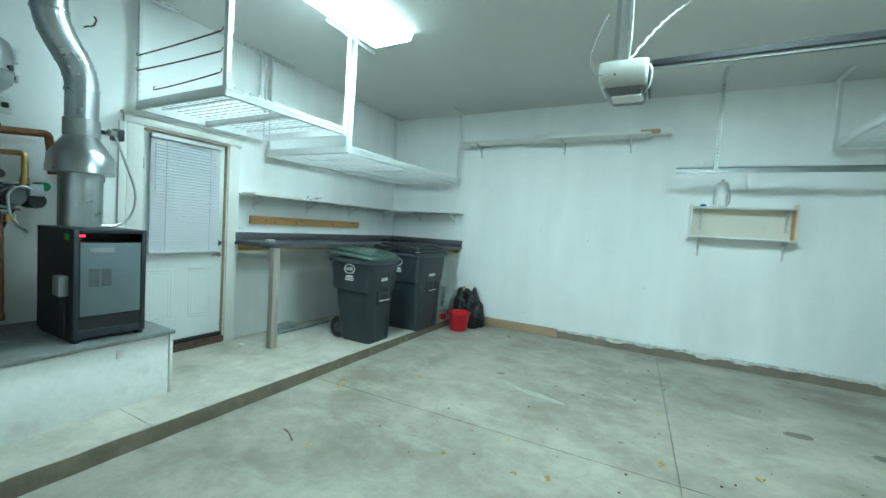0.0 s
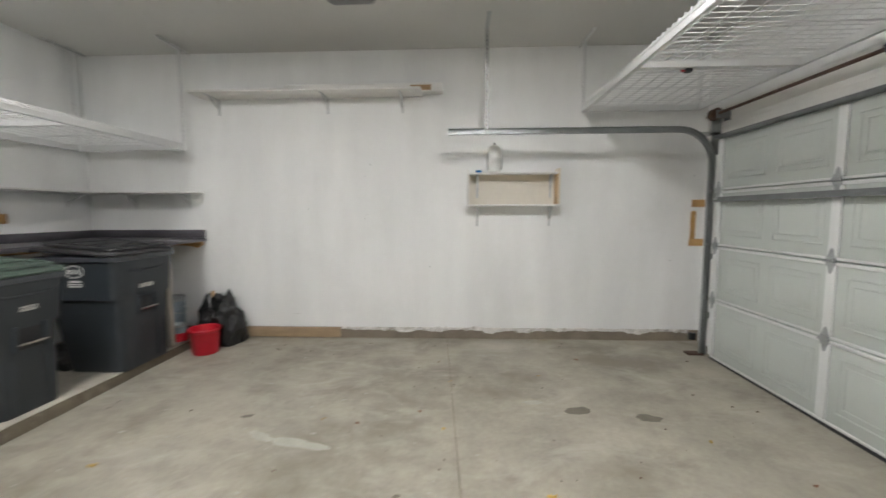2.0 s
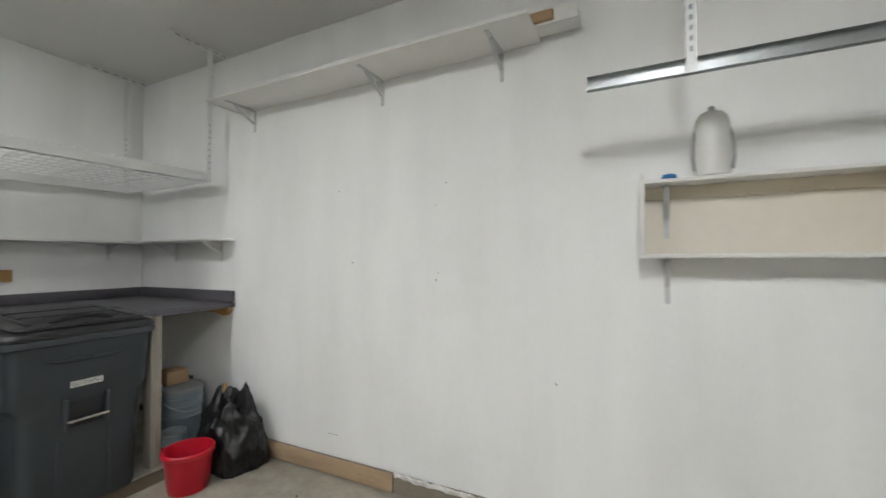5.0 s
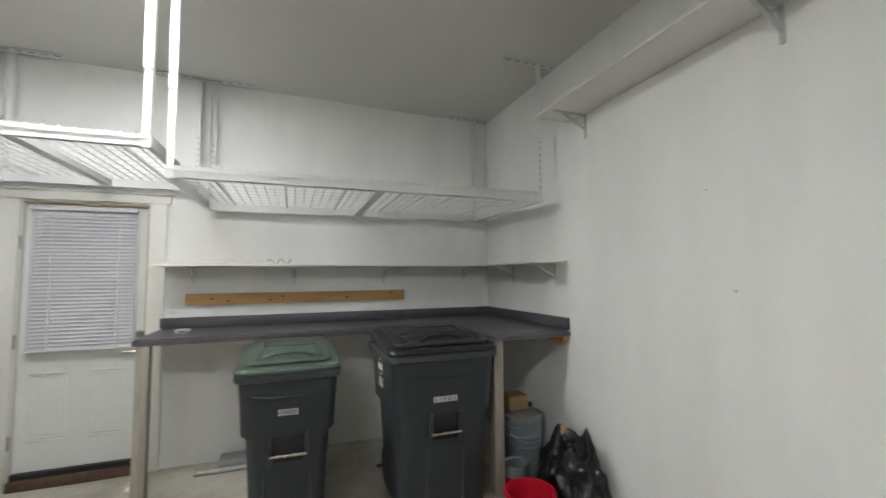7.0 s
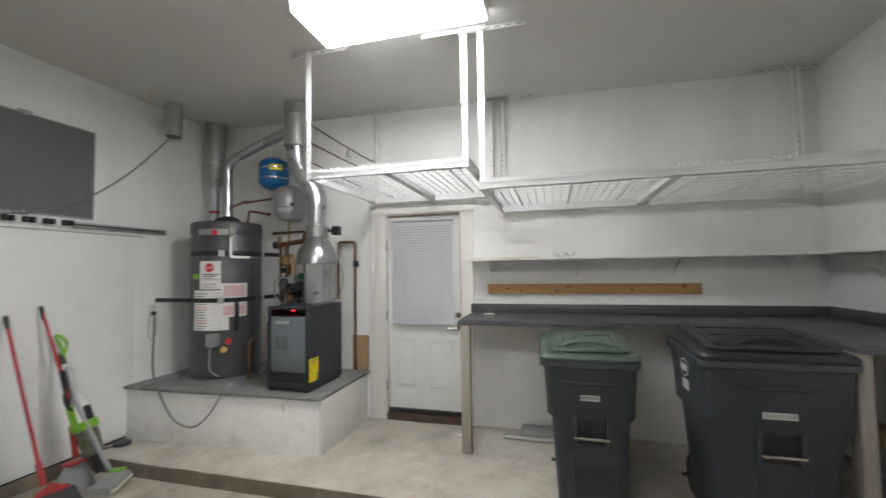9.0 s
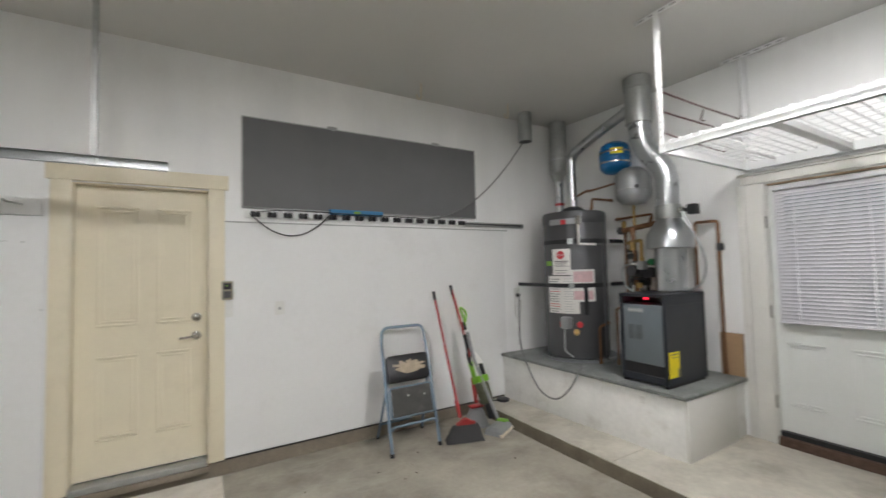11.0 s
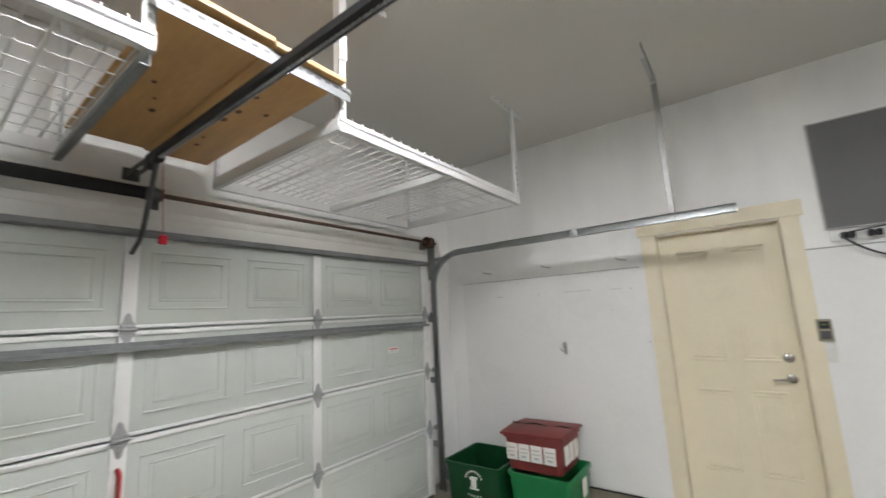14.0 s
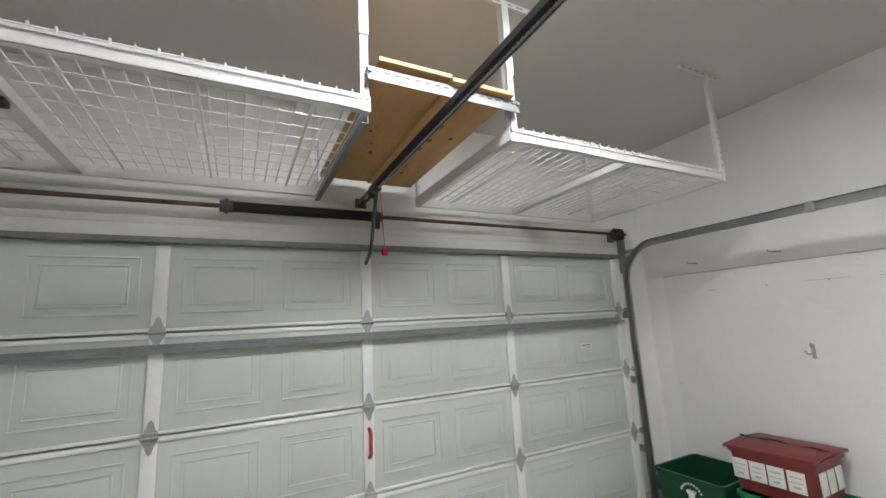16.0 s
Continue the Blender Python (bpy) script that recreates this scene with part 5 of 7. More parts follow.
    pan = loft([(rim + 0.030, x0 + 0.10, x1 - 0.075, y0 + 0.085, y1 - 0.085, 0.04), (rim + 0.044, x0 + 0.10, x1 - 0.075, y0 + 0.085, y1 - 0.085, 0.04), (rim + 0.046, x0 + 0.08, x1 - 0.052, y0 + 0.06, y1 - 0.06, 0.05), (rim + 0.060, x0 + 0.085, x1 - 0.056, y0 + 0.065, y1 - 0.065, 0.05), (rim + 0.064, x0 + 0.10, x1 - 0.075, y0 + 0.085, y1 - 0.085, 0.045), (rim + 0.064, x0 + 0.15, x1 - 0.15, y0 + 0.15, y1 - 0.15, 0.03), (rim + 0.072, x0 + 0.16, x1 - 0.16, y0 + 0.16, y1 - 0.16, 0.03)])
    ridge = bmesh.new()
    for g in grooves:
        box(ridge, x0 + d * g, x0 + d * g + 0.03, y0 + 0.14, y1 - 0.14, rim + 0.066, rim + 0.079, 0.006)
    for yy in (y0 + 0.115, y1 - 0.145):
        box(ridge, x0 + 0.2, x1 - 0.085, yy, yy + 0.03, rim + 0.06, rim + 0.074, 0.006)
    grip = tube(bend([(x1 - 0.11, yc - 0.15, rim + 0.062), (x1 - 0.12, yc - 0.09, rim + 0.084), (x1 - 0.125, yc, rim + 0.09), (x1 - 0.12, yc + 0.09, rim + 0.084), (x1 - 0.11, yc + 0.15, rim + 0.062)], 0.05), 0.012, 10)
    for m in (lid_bm, pan, ridge, grip):
        for v in m.verts:
            v.co.z += slope * (x1 - v.co.x) / d - 0.004
    lid = part("lid", lid_bm, lid_material, b, "sloping plastic lid")
    part("lid_panel", pan, lid_material, lid)
    part("lid_ribs", ridge, lid_material, lid)
    part("lid_grip", grip, lid_material, lid)
    part("hinge_rod", rods(((x0 + 0.01, y0 + 0.05, rim + slope - 0.01), (x0 + 0.01, y1 - 0.05, rim + slope - 0.01), 0.016)), BINGREY, b)
    return b


wheelie_bin(0.665, 1.365, 3.82, 4.425, 0.014, 0.98, LIDGREEN, "grey wheeled rubbish bin with a green lid before the bench", (0.45,))
wheelie_bin(0.68, 1.465, 4.675, 5.435, 0.014, 1.04, LIDGREY, "larger grey wheeled rubbish bin with a dark grey lid", (0.35, 0.6))

# ---- bucket, bag, pail, tin, carton ----
fz = floor_z(5.52)
bk = thing("bucket", (1.645, 5.52, fz), "red plastic bucket standing on the concrete floor", "bucket")
part("pail", lathe([(0.118, 0.0), (0.122, 0.006), (0.145, 0.225), (0.152, 0.235), (0.16, 0.24), (0.161, 0.258), (0.155, 0.266), (0.146, 0.264), (0.14, 0.235), (0.113, 0.012), (0.02, 0.01)], (1.645, 5.52, fz)), RED, bk)
part("handle", tube([(1.645 + 0.156 * math.cos(a), 5.52 + 0.156 * math.sin(a), fz + 0.245 - 0.04 * math.sin(a - 0.4) * (1 if a < 3.5 else 0)) for a in (0.4 + k * math.pi / 14 for k in range(15))], 0.004, 6), RED, bk)

bm = bmesh.new()
bmesh.ops.create_icosphere(bm, subdivisions=6, radius=1.0)
fz2 = floor_z(5.75)
for v in bm.verts:
    n = v.co.normalized()
    f1 = noise.voronoi(Vector((n.x * 1.5 + 4, n.y * 1.5, n.z * 1.2)))[0][0]
    f2 = noise.voronoi(Vector((n.x * 3.4, n.y * 2.6 + 7, n.z * 3.4)))[0][0]
    f3 = noise.voronoi(Vector((n.x * 8.5, n.y * 6.0, n.z * 8.5)))[0][0]
    k = 0.72 + 0.36 * f1 + 0.20 * f2 + 0.07 * f3
    top = max(0.0, n.z)
    crest = 0.86 + 0.42 * math.exp(-((n.x - 0.42) ** 2 + (n.y - 0.35) ** 2) / 0.07) + 0.16 * math.exp(-((n.x + 0.55) ** 2 + (n.y - 0.1) ** 2) / 0.08)
    z = fz2 + max(0.002 + 0.006 * abs(noise.noise(n * 9)), 0.17 + n.z * (0.37 * crest if n.z > 0 else 0.33) * k)
    wide = 1.0 + 0.22 * max(0.0, -n.z) - 0.12 * top
    v.co = Vector((1.615 + n.x * 0.235 * k * wide, 5.865 + n.y * 0.2 * k * wide, z))
    v.co.y = min(v.co.y, LY - 0.035)
    away = Vector((v.co.x - 1.645, v.co.y - 5.52))
    if away.length < 0.172:
        away = away.normalized() * 0.172
        v.co.x, v.co.y = 1.645 + away.x, 5.52 + away.y
rbag = thing("rubbish_bag", (1.60, 5.77, fz2), "slumped crumpled black plastic rubbish bag against the wall", "rubbish bag")
part("sack", bm, BAG, rbag)
solo("wood_stick", boxes((1.53, 1.56, 5.84, 5.87, 0.0, 0.53), bevel=0.004), CARD, "brown wooden offcut sticking up by the bag", "offcut", at=(1.545, 5.855, 0.0))
pa = thing("pail", (1.06, 5.82, 0.014), "blue-grey ridged plastic pail under the bench", "pail")
part("drum", lathe([(0.13, 0), (0.134, 0.01), (0.140, 0.21), (0.149, 0.216), (0.149, 0.228), (0.142, 0.234), (0.144, 0.29), (0.153, 0.296), (0.153, 0.308), (0.146, 0.314), (0.147, 0.35), (0.155, 0.355), (0.155, 0.37), (0.148, 0.375), (0.150, 0.415)], (1.06, 5.82, 0.014)), PAILGREY, pa)
part("lid", lathe([(0.156, 0.41), (0.16, 0.42), (0.16, 0.445), (0.15, 0.452), (0.14, 0.44)], (1.06, 5.82, 0.014)), TANKGREY, pa, "grey snap-on pail lid")
part("handle", tube([(1.06 + 0.158 * math.cos(a), 5.82 + 0.158 * math.sin(a), 0.364 - 0.08 * math.sin((a + 1.3) * 1.2)) for a in (-1.3 + k * 0.19 for k in range(15))], 0.003, 6), GALV, pa)
tn = thing("paint_tin", (1.285, 5.63, 0.014), "dented paint tin with a red and blue paper label", "paint tin")
part("can", lathe([(0.083, 0), (0.085, 0.004), (0.083, 0.01), (0.083, 0.185), (0.086, 0.19), (0.086, 0.198), (0.07, 0.196), (0.068, 0.19)], (1.285, 5.63, 0.014)), GALV, tn)
part("label", lathe([(0.0838, 0.02), (0.0838, 0.11)], (1.285, 5.63, 0.014)), RED, tn, "red paper label band")
part("label", lathe([(0.0838, 0.112), (0.0838, 0.178)], (1.285, 5.63, 0.014)), PAILGREY, tn, "blue-white paper label band")
solo("cardboard_box", boxes((0.87, 1.03, 5.73, 5.9, 0.468, 0.575), bevel=0.004), CARD, "small brown cardboard box on the pail", "cardboard box", at=(0.95, 5.81, 0.468))
# Added black board: stands for the shade under the bench and carries the carton.
solo("shade_board", boxes((0.84, 0.90, 5.74, 6.02, 0.014, 0.467), bevel=0.004), BLACK, "added black board for the shade under the bench, propping the carton", "board", at=(0.87, 5.88, 0.014))


# ---- boiler ----
PT = 0.495
bl = thing("boiler", (0.4, 1.6, PT), "charcoal grey gas boiler with a lighter grey front", "boiler")
BX0, BX1, BY0, BY1, BZ = 0.30, 0.872, 1.45, 1.862, 1.236
cab = part("cabinet", boxes((BX0, BX1 - 0.02, BY0, BY1, PT + 0.025, BZ - 0.09), (BX0, BX1 - 0.22, BY0, BY1, BZ - 0.0895, BZ - 0.0125), (BX1 - 0.2195, BX1 - 0.02, BY0, BY0 + 0.012, BZ - 0.0895, BZ - 0.0125), (BX1 - 0.2195, BX1 - 0.02, BY1 - 0.012, BY1, BZ - 0.0895, BZ - 0.0125)), BOILER, bl)
part("lid", boxes((BX0 - 0.004, BX1 - 0.0205, BY0 - 0.003, BY1 + 0.003, BZ - 0.012, BZ), bevel=0.003), BOILER, cab)
for nm, d in (("post", (BX1 - 0.02, BX1, BY0, BY0 + 0.03, PT + 0.025, BZ)), ("post", (BX1 - 0.02, BX1, BY1 - 0.03, BY1, PT + 0.025, BZ)), ("top_rail", (BX1 - 0.02, BX1, BY0 + 0.03, BY1 - 0.03, BZ - 0.025, BZ)), ("bottom_rail", (BX1 - 0.02, BX1, BY0 + 0.03, BY1 - 0.03, PT + 0.025, PT + 0.08))):
    part(nm, boxes(d, bevel=0.004), BOILER, cab)
part("control_strip", boxes((BX1 - 0.2195, BX1 - 0.212, BY0 + 0.02, BY1 - 0.02, BZ - 0.085, BZ - 0.016)), BLACK, bl, "recessed black control panel")
part("readout", boxes((BX1 - 0.212, BX1 - 0.209, BY0 + 0.095, BY0 + 0.135, BZ - 0.062, BZ - 0.048)), LED, bl, "small red glowing readout")
door = part("front_panel", boxes((BX1 - 0.018, BX1 - 0.001, BY0 + 0.034, BY1 - 0.034, PT + 0.17, BZ - 0.088), bevel=0.005), BOILFRONT, bl, "blue-grey metal front panel")
vb = bmesh.new()
for c in (1.53, 1.60):
    for k in range(10):
        box(vb, BX1 - 0.002, BX1 + 0.0005, c, c + 0.055, 0.86 + k * 0.012, 0.866 + k * 0.012)
part("vents", vb, DARK, door)
part("name_plate", boxes((BX1 - 0.002, BX1 + 0.0006, 1.53, 1.67, BZ - 0.155, BZ - 0.122), bevel=0.001), TANKGREY, door, "small silver name plate")
part("name_bar", boxes((BX1 + 0.0004, BX1 + 0.0012, 1.545, 1.655, BZ - 0.143, BZ - 0.135)), GREYINK, door)
part("burner_gap", boxes((BX1 - 0.019, BX1 - 0.006, BY0 + 0.031, BY1 - 0.031, PT + 0.081, PT + 0.168)), BLACK, bl, "dark burner opening")
for y in (BY0 + 0.01, BY1 - 0.04):
    part("skid", boxes((BX0 + 0.02, BX1 - 0.01, y, y + 0.03, PT, PT + 0.026)), BLACK, bl)
yl = part("energy_label", boxes((BX1 - 0.155, BX1 - 0.012, BY1 + 0.0005, BY1 + 0.003, PT + 0.085, PT + 0.285)), YELLOW, bl, "bright yellow energy label")
part("print_lines", boxes((BX1 - 0.14, BX1 - 0.03, BY1 + 0.0028, BY1 + 0.0036, PT + 0.262, PT + 0.270), (BX1 - 0.14, BX1 - 0.04, BY1 + 0.0028, BY1 + 0.0036, PT + 0.240, PT + 0.244), (BX1 - 0.15, BX1 - 0.13, BY1 + 0.0028, BY1 + 0.0036, PT + 0.08, PT + 0.15)), INK, yl)
part("green_sticker", boxes((BX1 - 0.13, BX1 - 0.06, BY0 - 0.002, BY0 - 0.0003, BZ - 0.075, BZ - 0.035)), LIME, bl, "small lime green sticker")
part("junction_box", boxes((BX1 - 0.16, BX1 - 0.06, BY0 - 0.05, BY0 - 0.001, 0.80, 0.93), bevel=0.004), TANKGREY, bl, "small grey junction box")
part("side_channel", boxes((BX1 - 0.14, BX1 - 0.07, BY0 - 0.02, BY0 - 0.001, 0.53, 0.80), bevel=0.004), BOILER, bl)


# ---- flues ----
def ring_joints(parent, centre, zs, r, material):
    for z in zs:
        part("seam", lathe([(r, z - 0.006), (r + 0.005, z - 0.004), (r + 0.005, z + 0.004), (r, z + 0.006)], (centre[0], centre[1], 0), 24), material, parent)


fl = thing("boiler_flue", (0.40, 1.65, BZ), "shiny galvanized boiler flue rising to the ceiling", "flue pipe")
cz = ceil_z(1.45)
part("lower_pipe", lathe([(0.126, BZ), (0.126, 1.66)], (0.40, 1.65, 0), 32), FOIL, fl)
part("draft_hood", lathe([(0.19, 1.615), (0.197, 1.62), (0.187, 1.74), (0.15, 1.80), (0.11, 1.86), (0.1, 1.88)], (0.40, 1.65, 0), 32), FOIL, fl, "conical draft hood")
part("damper_collar", lathe([(0.1, 1.88), (0.106, 1.885), (0.106, 2.0), (0.098, 2.005)], (0.40, 1.65, 0), 32), DULL, fl)
path = bend([(0.40, 1.65, 2.0), (0.40, 1.65, 2.32), (0.455, 1.45, 2.60), (0.46, 1.445, 2.86)], 0.12, 4)
part("offset_pipe", tube(path, 0.096, 28), FOIL, fl)
for k in (1, 3, 5, 7, 9):
    if k < len(path) - 1:
        a, b2 = path[k], path[k] + (path[k + 1] - path[k]).normalized() * 0.014
        part("seam", tube([a, b2], 0.102, 28), FOIL, fl)
part("ceiling_pipe", lathe([(0.098, 2.80), (0.114, 2.805), (0.114, cz - 0.01)], (0.46, 1.445, 0), 32), DULL, fl, "dull grey ceiling vent pipe")
part("collar", lathe([(0.117, cz - 0.12), (0.122, cz - 0.115), (0.122, cz - 0.01)], (0.46, 1.445, 0), 32), DULL, fl)
mot = part("damper_motor", boxes((0.36, 0.44, 1.83, 1.90, 1.90, 1.985), (0.37, 0.43, 1.752, 1.83, 1.93, 1.955), bevel=0.006), BLACK, fl, "black flue damper motor")
part("motor_cap", rods(((0.44, 1.80, 1.945), (0.46, 1.80, 1.945), 0.026), ((0.46, 1.80, 1.945), (0.50, 1.81, 1.94), 0.022), n=20), CHROME, mot, "shiny round motor cap")
part("cable", tube(bend([(0.49, 1.81, 1.94), (0.47, 1.885, 1.76), (0.46, 1.967, 1.55), (0.46, 1.975, 1.42), (0.46, 1.93, 1.30), (0.47, 1.84, 1.247), (0.49, 1.685, 1.246), (0.50, 1.59, 1.247)], 0.12, 6), 0.009, 8), GALV, mot, "flexible metal conduit")
part("damper_arm", rods(((0.40, 1.74, 1.94), (0.40, 1.84, 1.94), 0.012)), GALV, fl)

# ---- water heater ----
WX, WY, WR = 0.44, 0.60, 0.33
wh = thing("water_heater", (WX, WY, PT), "tall dark grey gas water heater strapped to the wall", "water heater")
WT = 2.06
tank = part("tank", lathe([(WR - 0.03, PT + 0.02), (WR, PT + 0.03), (WR, WT - 0.03), (WR - 0.012, WT - 0.008), (WR - 0.05, WT), (0.06, WT + 0.015)], (WX, WY, 0), 56), HEATER, wh)
part("top_cap", lathe([(WR + 0.003, WT - 0.13), (WR + 0.006, WT - 0.125), (WR + 0.006, WT - 0.03), (WR - 0.008, WT - 0.004)], (WX, WY, 0), 56), HEATER, tank)
part("drain_pan", lathe([(WR + 0.05, PT + 0.001), (WR + 0.055, PT + 0.004), (WR + 0.058, PT + 0.035), (WR + 0.062, PT + 0.036), (WR + 0.06, PT + 0.03), (WR + 0.048, PT + 0.008), (0.1, PT + 0.006)], (WX, WY, 0), 56), TANKGREY, wh, "shallow grey drain pan")


def patch(a0, a1, z0, z1, r):
    """A curved patch on the tank between two angles (degrees)."""
    bm = bmesh.new()
    n = 8
    rows = [[bm.verts.new((WX + r * math.cos(radians(a0 + (a1 - a0) * k / n)), WY + r * math.sin(radians(a0 + (a1 - a0) * k / n)), z)) for k in range(n + 1)] for z in (z0, z1)]
    for k in range(n):
        bm.faces.new((rows[0][k], rows[0][k + 1], rows[1][k + 1], rows[1][k]))
    return bm


R1 = WR + 0.0015
for z in (1.735, 1.275):
    st = part("strap", lathe([(WR + 0.002, z - 0.022), (WR + 0.005, z - 0.022), (WR + 0.005, z + 0.022), (WR + 0.002, z + 0.022)], (WX, WY, 0), 56), BLACK, wh, "black steel earthquake strap")
    part("buckle", patch(30, 39, z - 0.03, z + 0.03, WR + 0.012), GALV, st)
    if z < 1.5:
        part("strap_end", boxes((WX + 0.30, WX + 0.306, 0.005, WY - 0.12, z - 0.02, z + 0.02)), BLACK, st)
    part("strap_end", boxes((0.005, WX - 0.2, WY + 0.3, WY + 0.306, z - 0.02, z + 0.02)), BLACK, st)
lab = part("stop_label", patch(-2, 34, 1.385, 1.66, R1), PAPER, wh, "white warning label with a red stop sign")
SA = 16
oct_bm = bmesh.new()
bmesh.ops.create_circle(oct_bm, cap_ends=True, segments=8, radius=0.045, matrix=Matrix.Translation((WX + (R1 + 0.006) * math.cos(radians(SA)), WY + (R1 + 0.006) * math.sin(radians(SA)), 1.595)) @ pose(0, 0, 0, 90, 0, SA + 90) @ pose(0, 0, 0, 0, 0, 22.5))
part("stop_sign", oct_bm, REDINK, lab)
lettering("STOP", 0.03, Matrix.Translation((WX + (R1 + 0.0075) * math.cos(radians(SA)), WY + (R1 + 0.0075) * math.sin(radians(SA)), 1.595)) @ pose(0, 0, 0, 90, 0, SA + 90), PAPER, lab, "sign_word")
for k, z in enumerate((1.525, 1.508, 1.49, 1.475, 1.43, 1.405)):
    part("print_line", patch(2 + (k % 2) * 3, 31 - (k % 3) * 3, z, z + (0.009 if k < 2 else 0.005), R1 + 0.0012), INK, lab)
lab2 = part("data_label", patch(-15, 47, 0.985, 1.375, R1 + 0.0006), PAPER, wh, "large white instruction label")
for k in range(14):
    z = 1.0 + k * 0.026
    if abs(z - 1.275) > 0.035:
        part("print_line", patch(-12, 8 + (k * 5) % 6, z, z + 0.006, R1 + 0.0018), REDINK if k in (2, 3, 8) else INK, lab2)
        part("print_line", patch(20, 40 - (k * 3) % 7, z + 0.004, z + 0.008, R1 + 0.0018), GREYINK, lab2)
lab3 = part("pink_label", patch(34, 76, 1.11, 1.44, R1 + 0.0015), PAPER, wh, "pink-tinted printed label")
part("pink_area", patch(38, 72, 1.31, 1.42, R1 + 0.0025), PINK, lab3)
part("pink_area", patch(38, 72, 1.13, 1.22, R1 + 0.0025), PINK, lab3)
part("green_sticker", patch(-22, -4, 1.485, 1.535, R1), LIME, wh, "small lime green sticker")
bd = part("badge", patch(-5, 55, 1.915, 1.975, WR + 0.0075), TANKGREY, wh, "silver badge strip")
part("badge_dot", patch(19, 28, 1.915, 1.965, WR + 0.0088), REDINK, bd)
gv = part("gas_valve", boxes((-0.045, 0.045, -0.03, 0.06, -0.06, 0.06), bevel=0.012), TANKGREY, wh, "grey gas control valve")
gv.location = (WR * math.cos(radians(23)) + 0.02, WR * math.sin(radians(23)) + 0.0, 0)
gv.data.transform(Matrix.Translation(Vector((WX, WY, PT)) + Vector((0, 0, 0.40))))
gv.data.transform(Matrix.Translation((0, 0, 0)))
part("orange_knob", patch(12, 17, 0.84, 0.90, WR + 0.02), REDPOLE, wh, "orange warning tag")
part("brass_drain", rods(((WX + 0.27, WY + 0.22, 0.80), (WX + 0.31, WY + 0.26, 0.80), 0.02), ((WX + 0.31, WY + 0.26, 0.80), (WX + 0.33, WY + 0.28, 0.82), 0.028)), BRASS, wh, "brass drain valve")
part("red_wheel", rods(((WX + 0.245, WY + 0.25, 0.88), (WX + 0.275, WY + 0.28, 0.88), 0.03)), REDINK, wh)
part("gas_hose", tube(bend([(WX + 0.30, WY + 0.12, 0.86), (WX + 0.34, WY + 0.13, 0.82), (WX + 0.335, WY + 0.12, 0.60), (WX + 0.3, WY + 0.2, 0.55)], 0.05), 0.009, 8), TANKGREY, wh)
part("black_hose", tube(bend([(WX + 0.19, WY + 0.295, 1.25), (WX + 0.2, WY + 0.31, 1.2), (WX + 0.205, WY + 0.305, 0.98)], 0.03), 0.02, 10), BLACK, wh)
hood = part("draft_hood", lathe([(0.13, WT + 0.012), (0.13, WT + 0.03), (0.10, WT + 0.06), (0.06, WT + 0.075)], (WX, WY, 0), 28), BLACK, wh, "black draft hood")
part("relief_valve", rods(((WX + 0.22, WY + 0.24, 1.93), (WX + 0.26, WY + 0.285, 1.93), 0.018), ((WX + 0.26, WY + 0.285, 1.90), (WX + 0.26, WY + 0.285, 1.99), 0.022)), CHROME, wh)
part("relief_pipe", tube(bend([(WX + 0.26, WY + 0.285, 1.9), (WX + 0.26, WY + 0.285, 1.70), (WX + 0.16, WY + 0.42, 1.69)], 0.02), 0.0125, 10), SHELFWHITE, wh, "cream plastic relief pipe")
part("relief_pipe", tube(bend([(WX + 0.16, WY + 0.42, 1.69), (WX + 0.12, WY + 0.47, 1.69), (WX + 0.12, WY + 0.47, 0.55)], 0.02), 0.012, 10), DARK, wh)

hf = thing("heater_flue", (WX, WY, WT), "thin shiny flue running from the water heater to the boiler flue", "flue pipe")
p2 = bend([(WX, WY, WT + 0.06), (WX - 0.02, WY - 0.03, 2.72), (0.43, 1.0, 2.88), (0.455, 1.38, 2.98)], 0.1, 5)
part("pipe", tube(p2, 0.05, 20), FOIL, hf)
for q in (3, 8):
    part("seam", tube([p2[q], p2[q] + (p2[q + 1] - p2[q]).normalized() * 0.012], 0.054, 20), FOIL, hf)
part("flex_elbow", tube([Vector(p2[-1]).lerp(Vector(p2[-2]), u) for u in (0.0, 0.3)], 0.058, 20), FOIL, hf)
ad = thing("air_duct", (0.2, 0.2, 2.3), "grey combustion air duct coming down from the ceiling", "duct")
part("upper_duct", lathe([(0.095, 2.62), (0.1, 2.625), (0.1, ceil_z(0.2) - 0.01)], (0.2, 0.19, 0), 28), DULL, ad)
part("reducer", lathe([(0.055, 2.52), (0.095, 2.62)], (0.2, 0.19, 0), 28), DULL, ad)
part("lower_pipe", lathe([(0.048, 2.06), (0.05, 2.54)], (0.2, 0.19, 0), 20), FOIL, ad)
part("clamp", lathe([(0.052, 2.22), (0.056, 2.222), (0.056, 2.25), (0.052, 2.252)], (0.2, 0.19, 0), 20), REDPOLE, ad)
part("strap", lathe([(0.101, 2.78), (0.103, 2.782), (0.103, 2.80), (0.101, 2.802)], (0.2, 0.19, 0), 28), GALV, ad)
vc = thing("vent_can", (0.78, 0.24, 2.93), "open grey metal vent stub hanging from the ceiling", "vent")
part("can", lathe([(0.072, 2.93), (0.078, 2.932), (0.078, ceil_z(0.24) - 0.004), (0.07, ceil_z(0.24) - 0.004)], (0.78, 0.24, 0), 28), DULL, vc)
part("opening", lathe([(0.02, 2.9292), (0.07, 2.9296)], (0.78, 0.24, 0), 28), BLACK, vc, "dark open end")

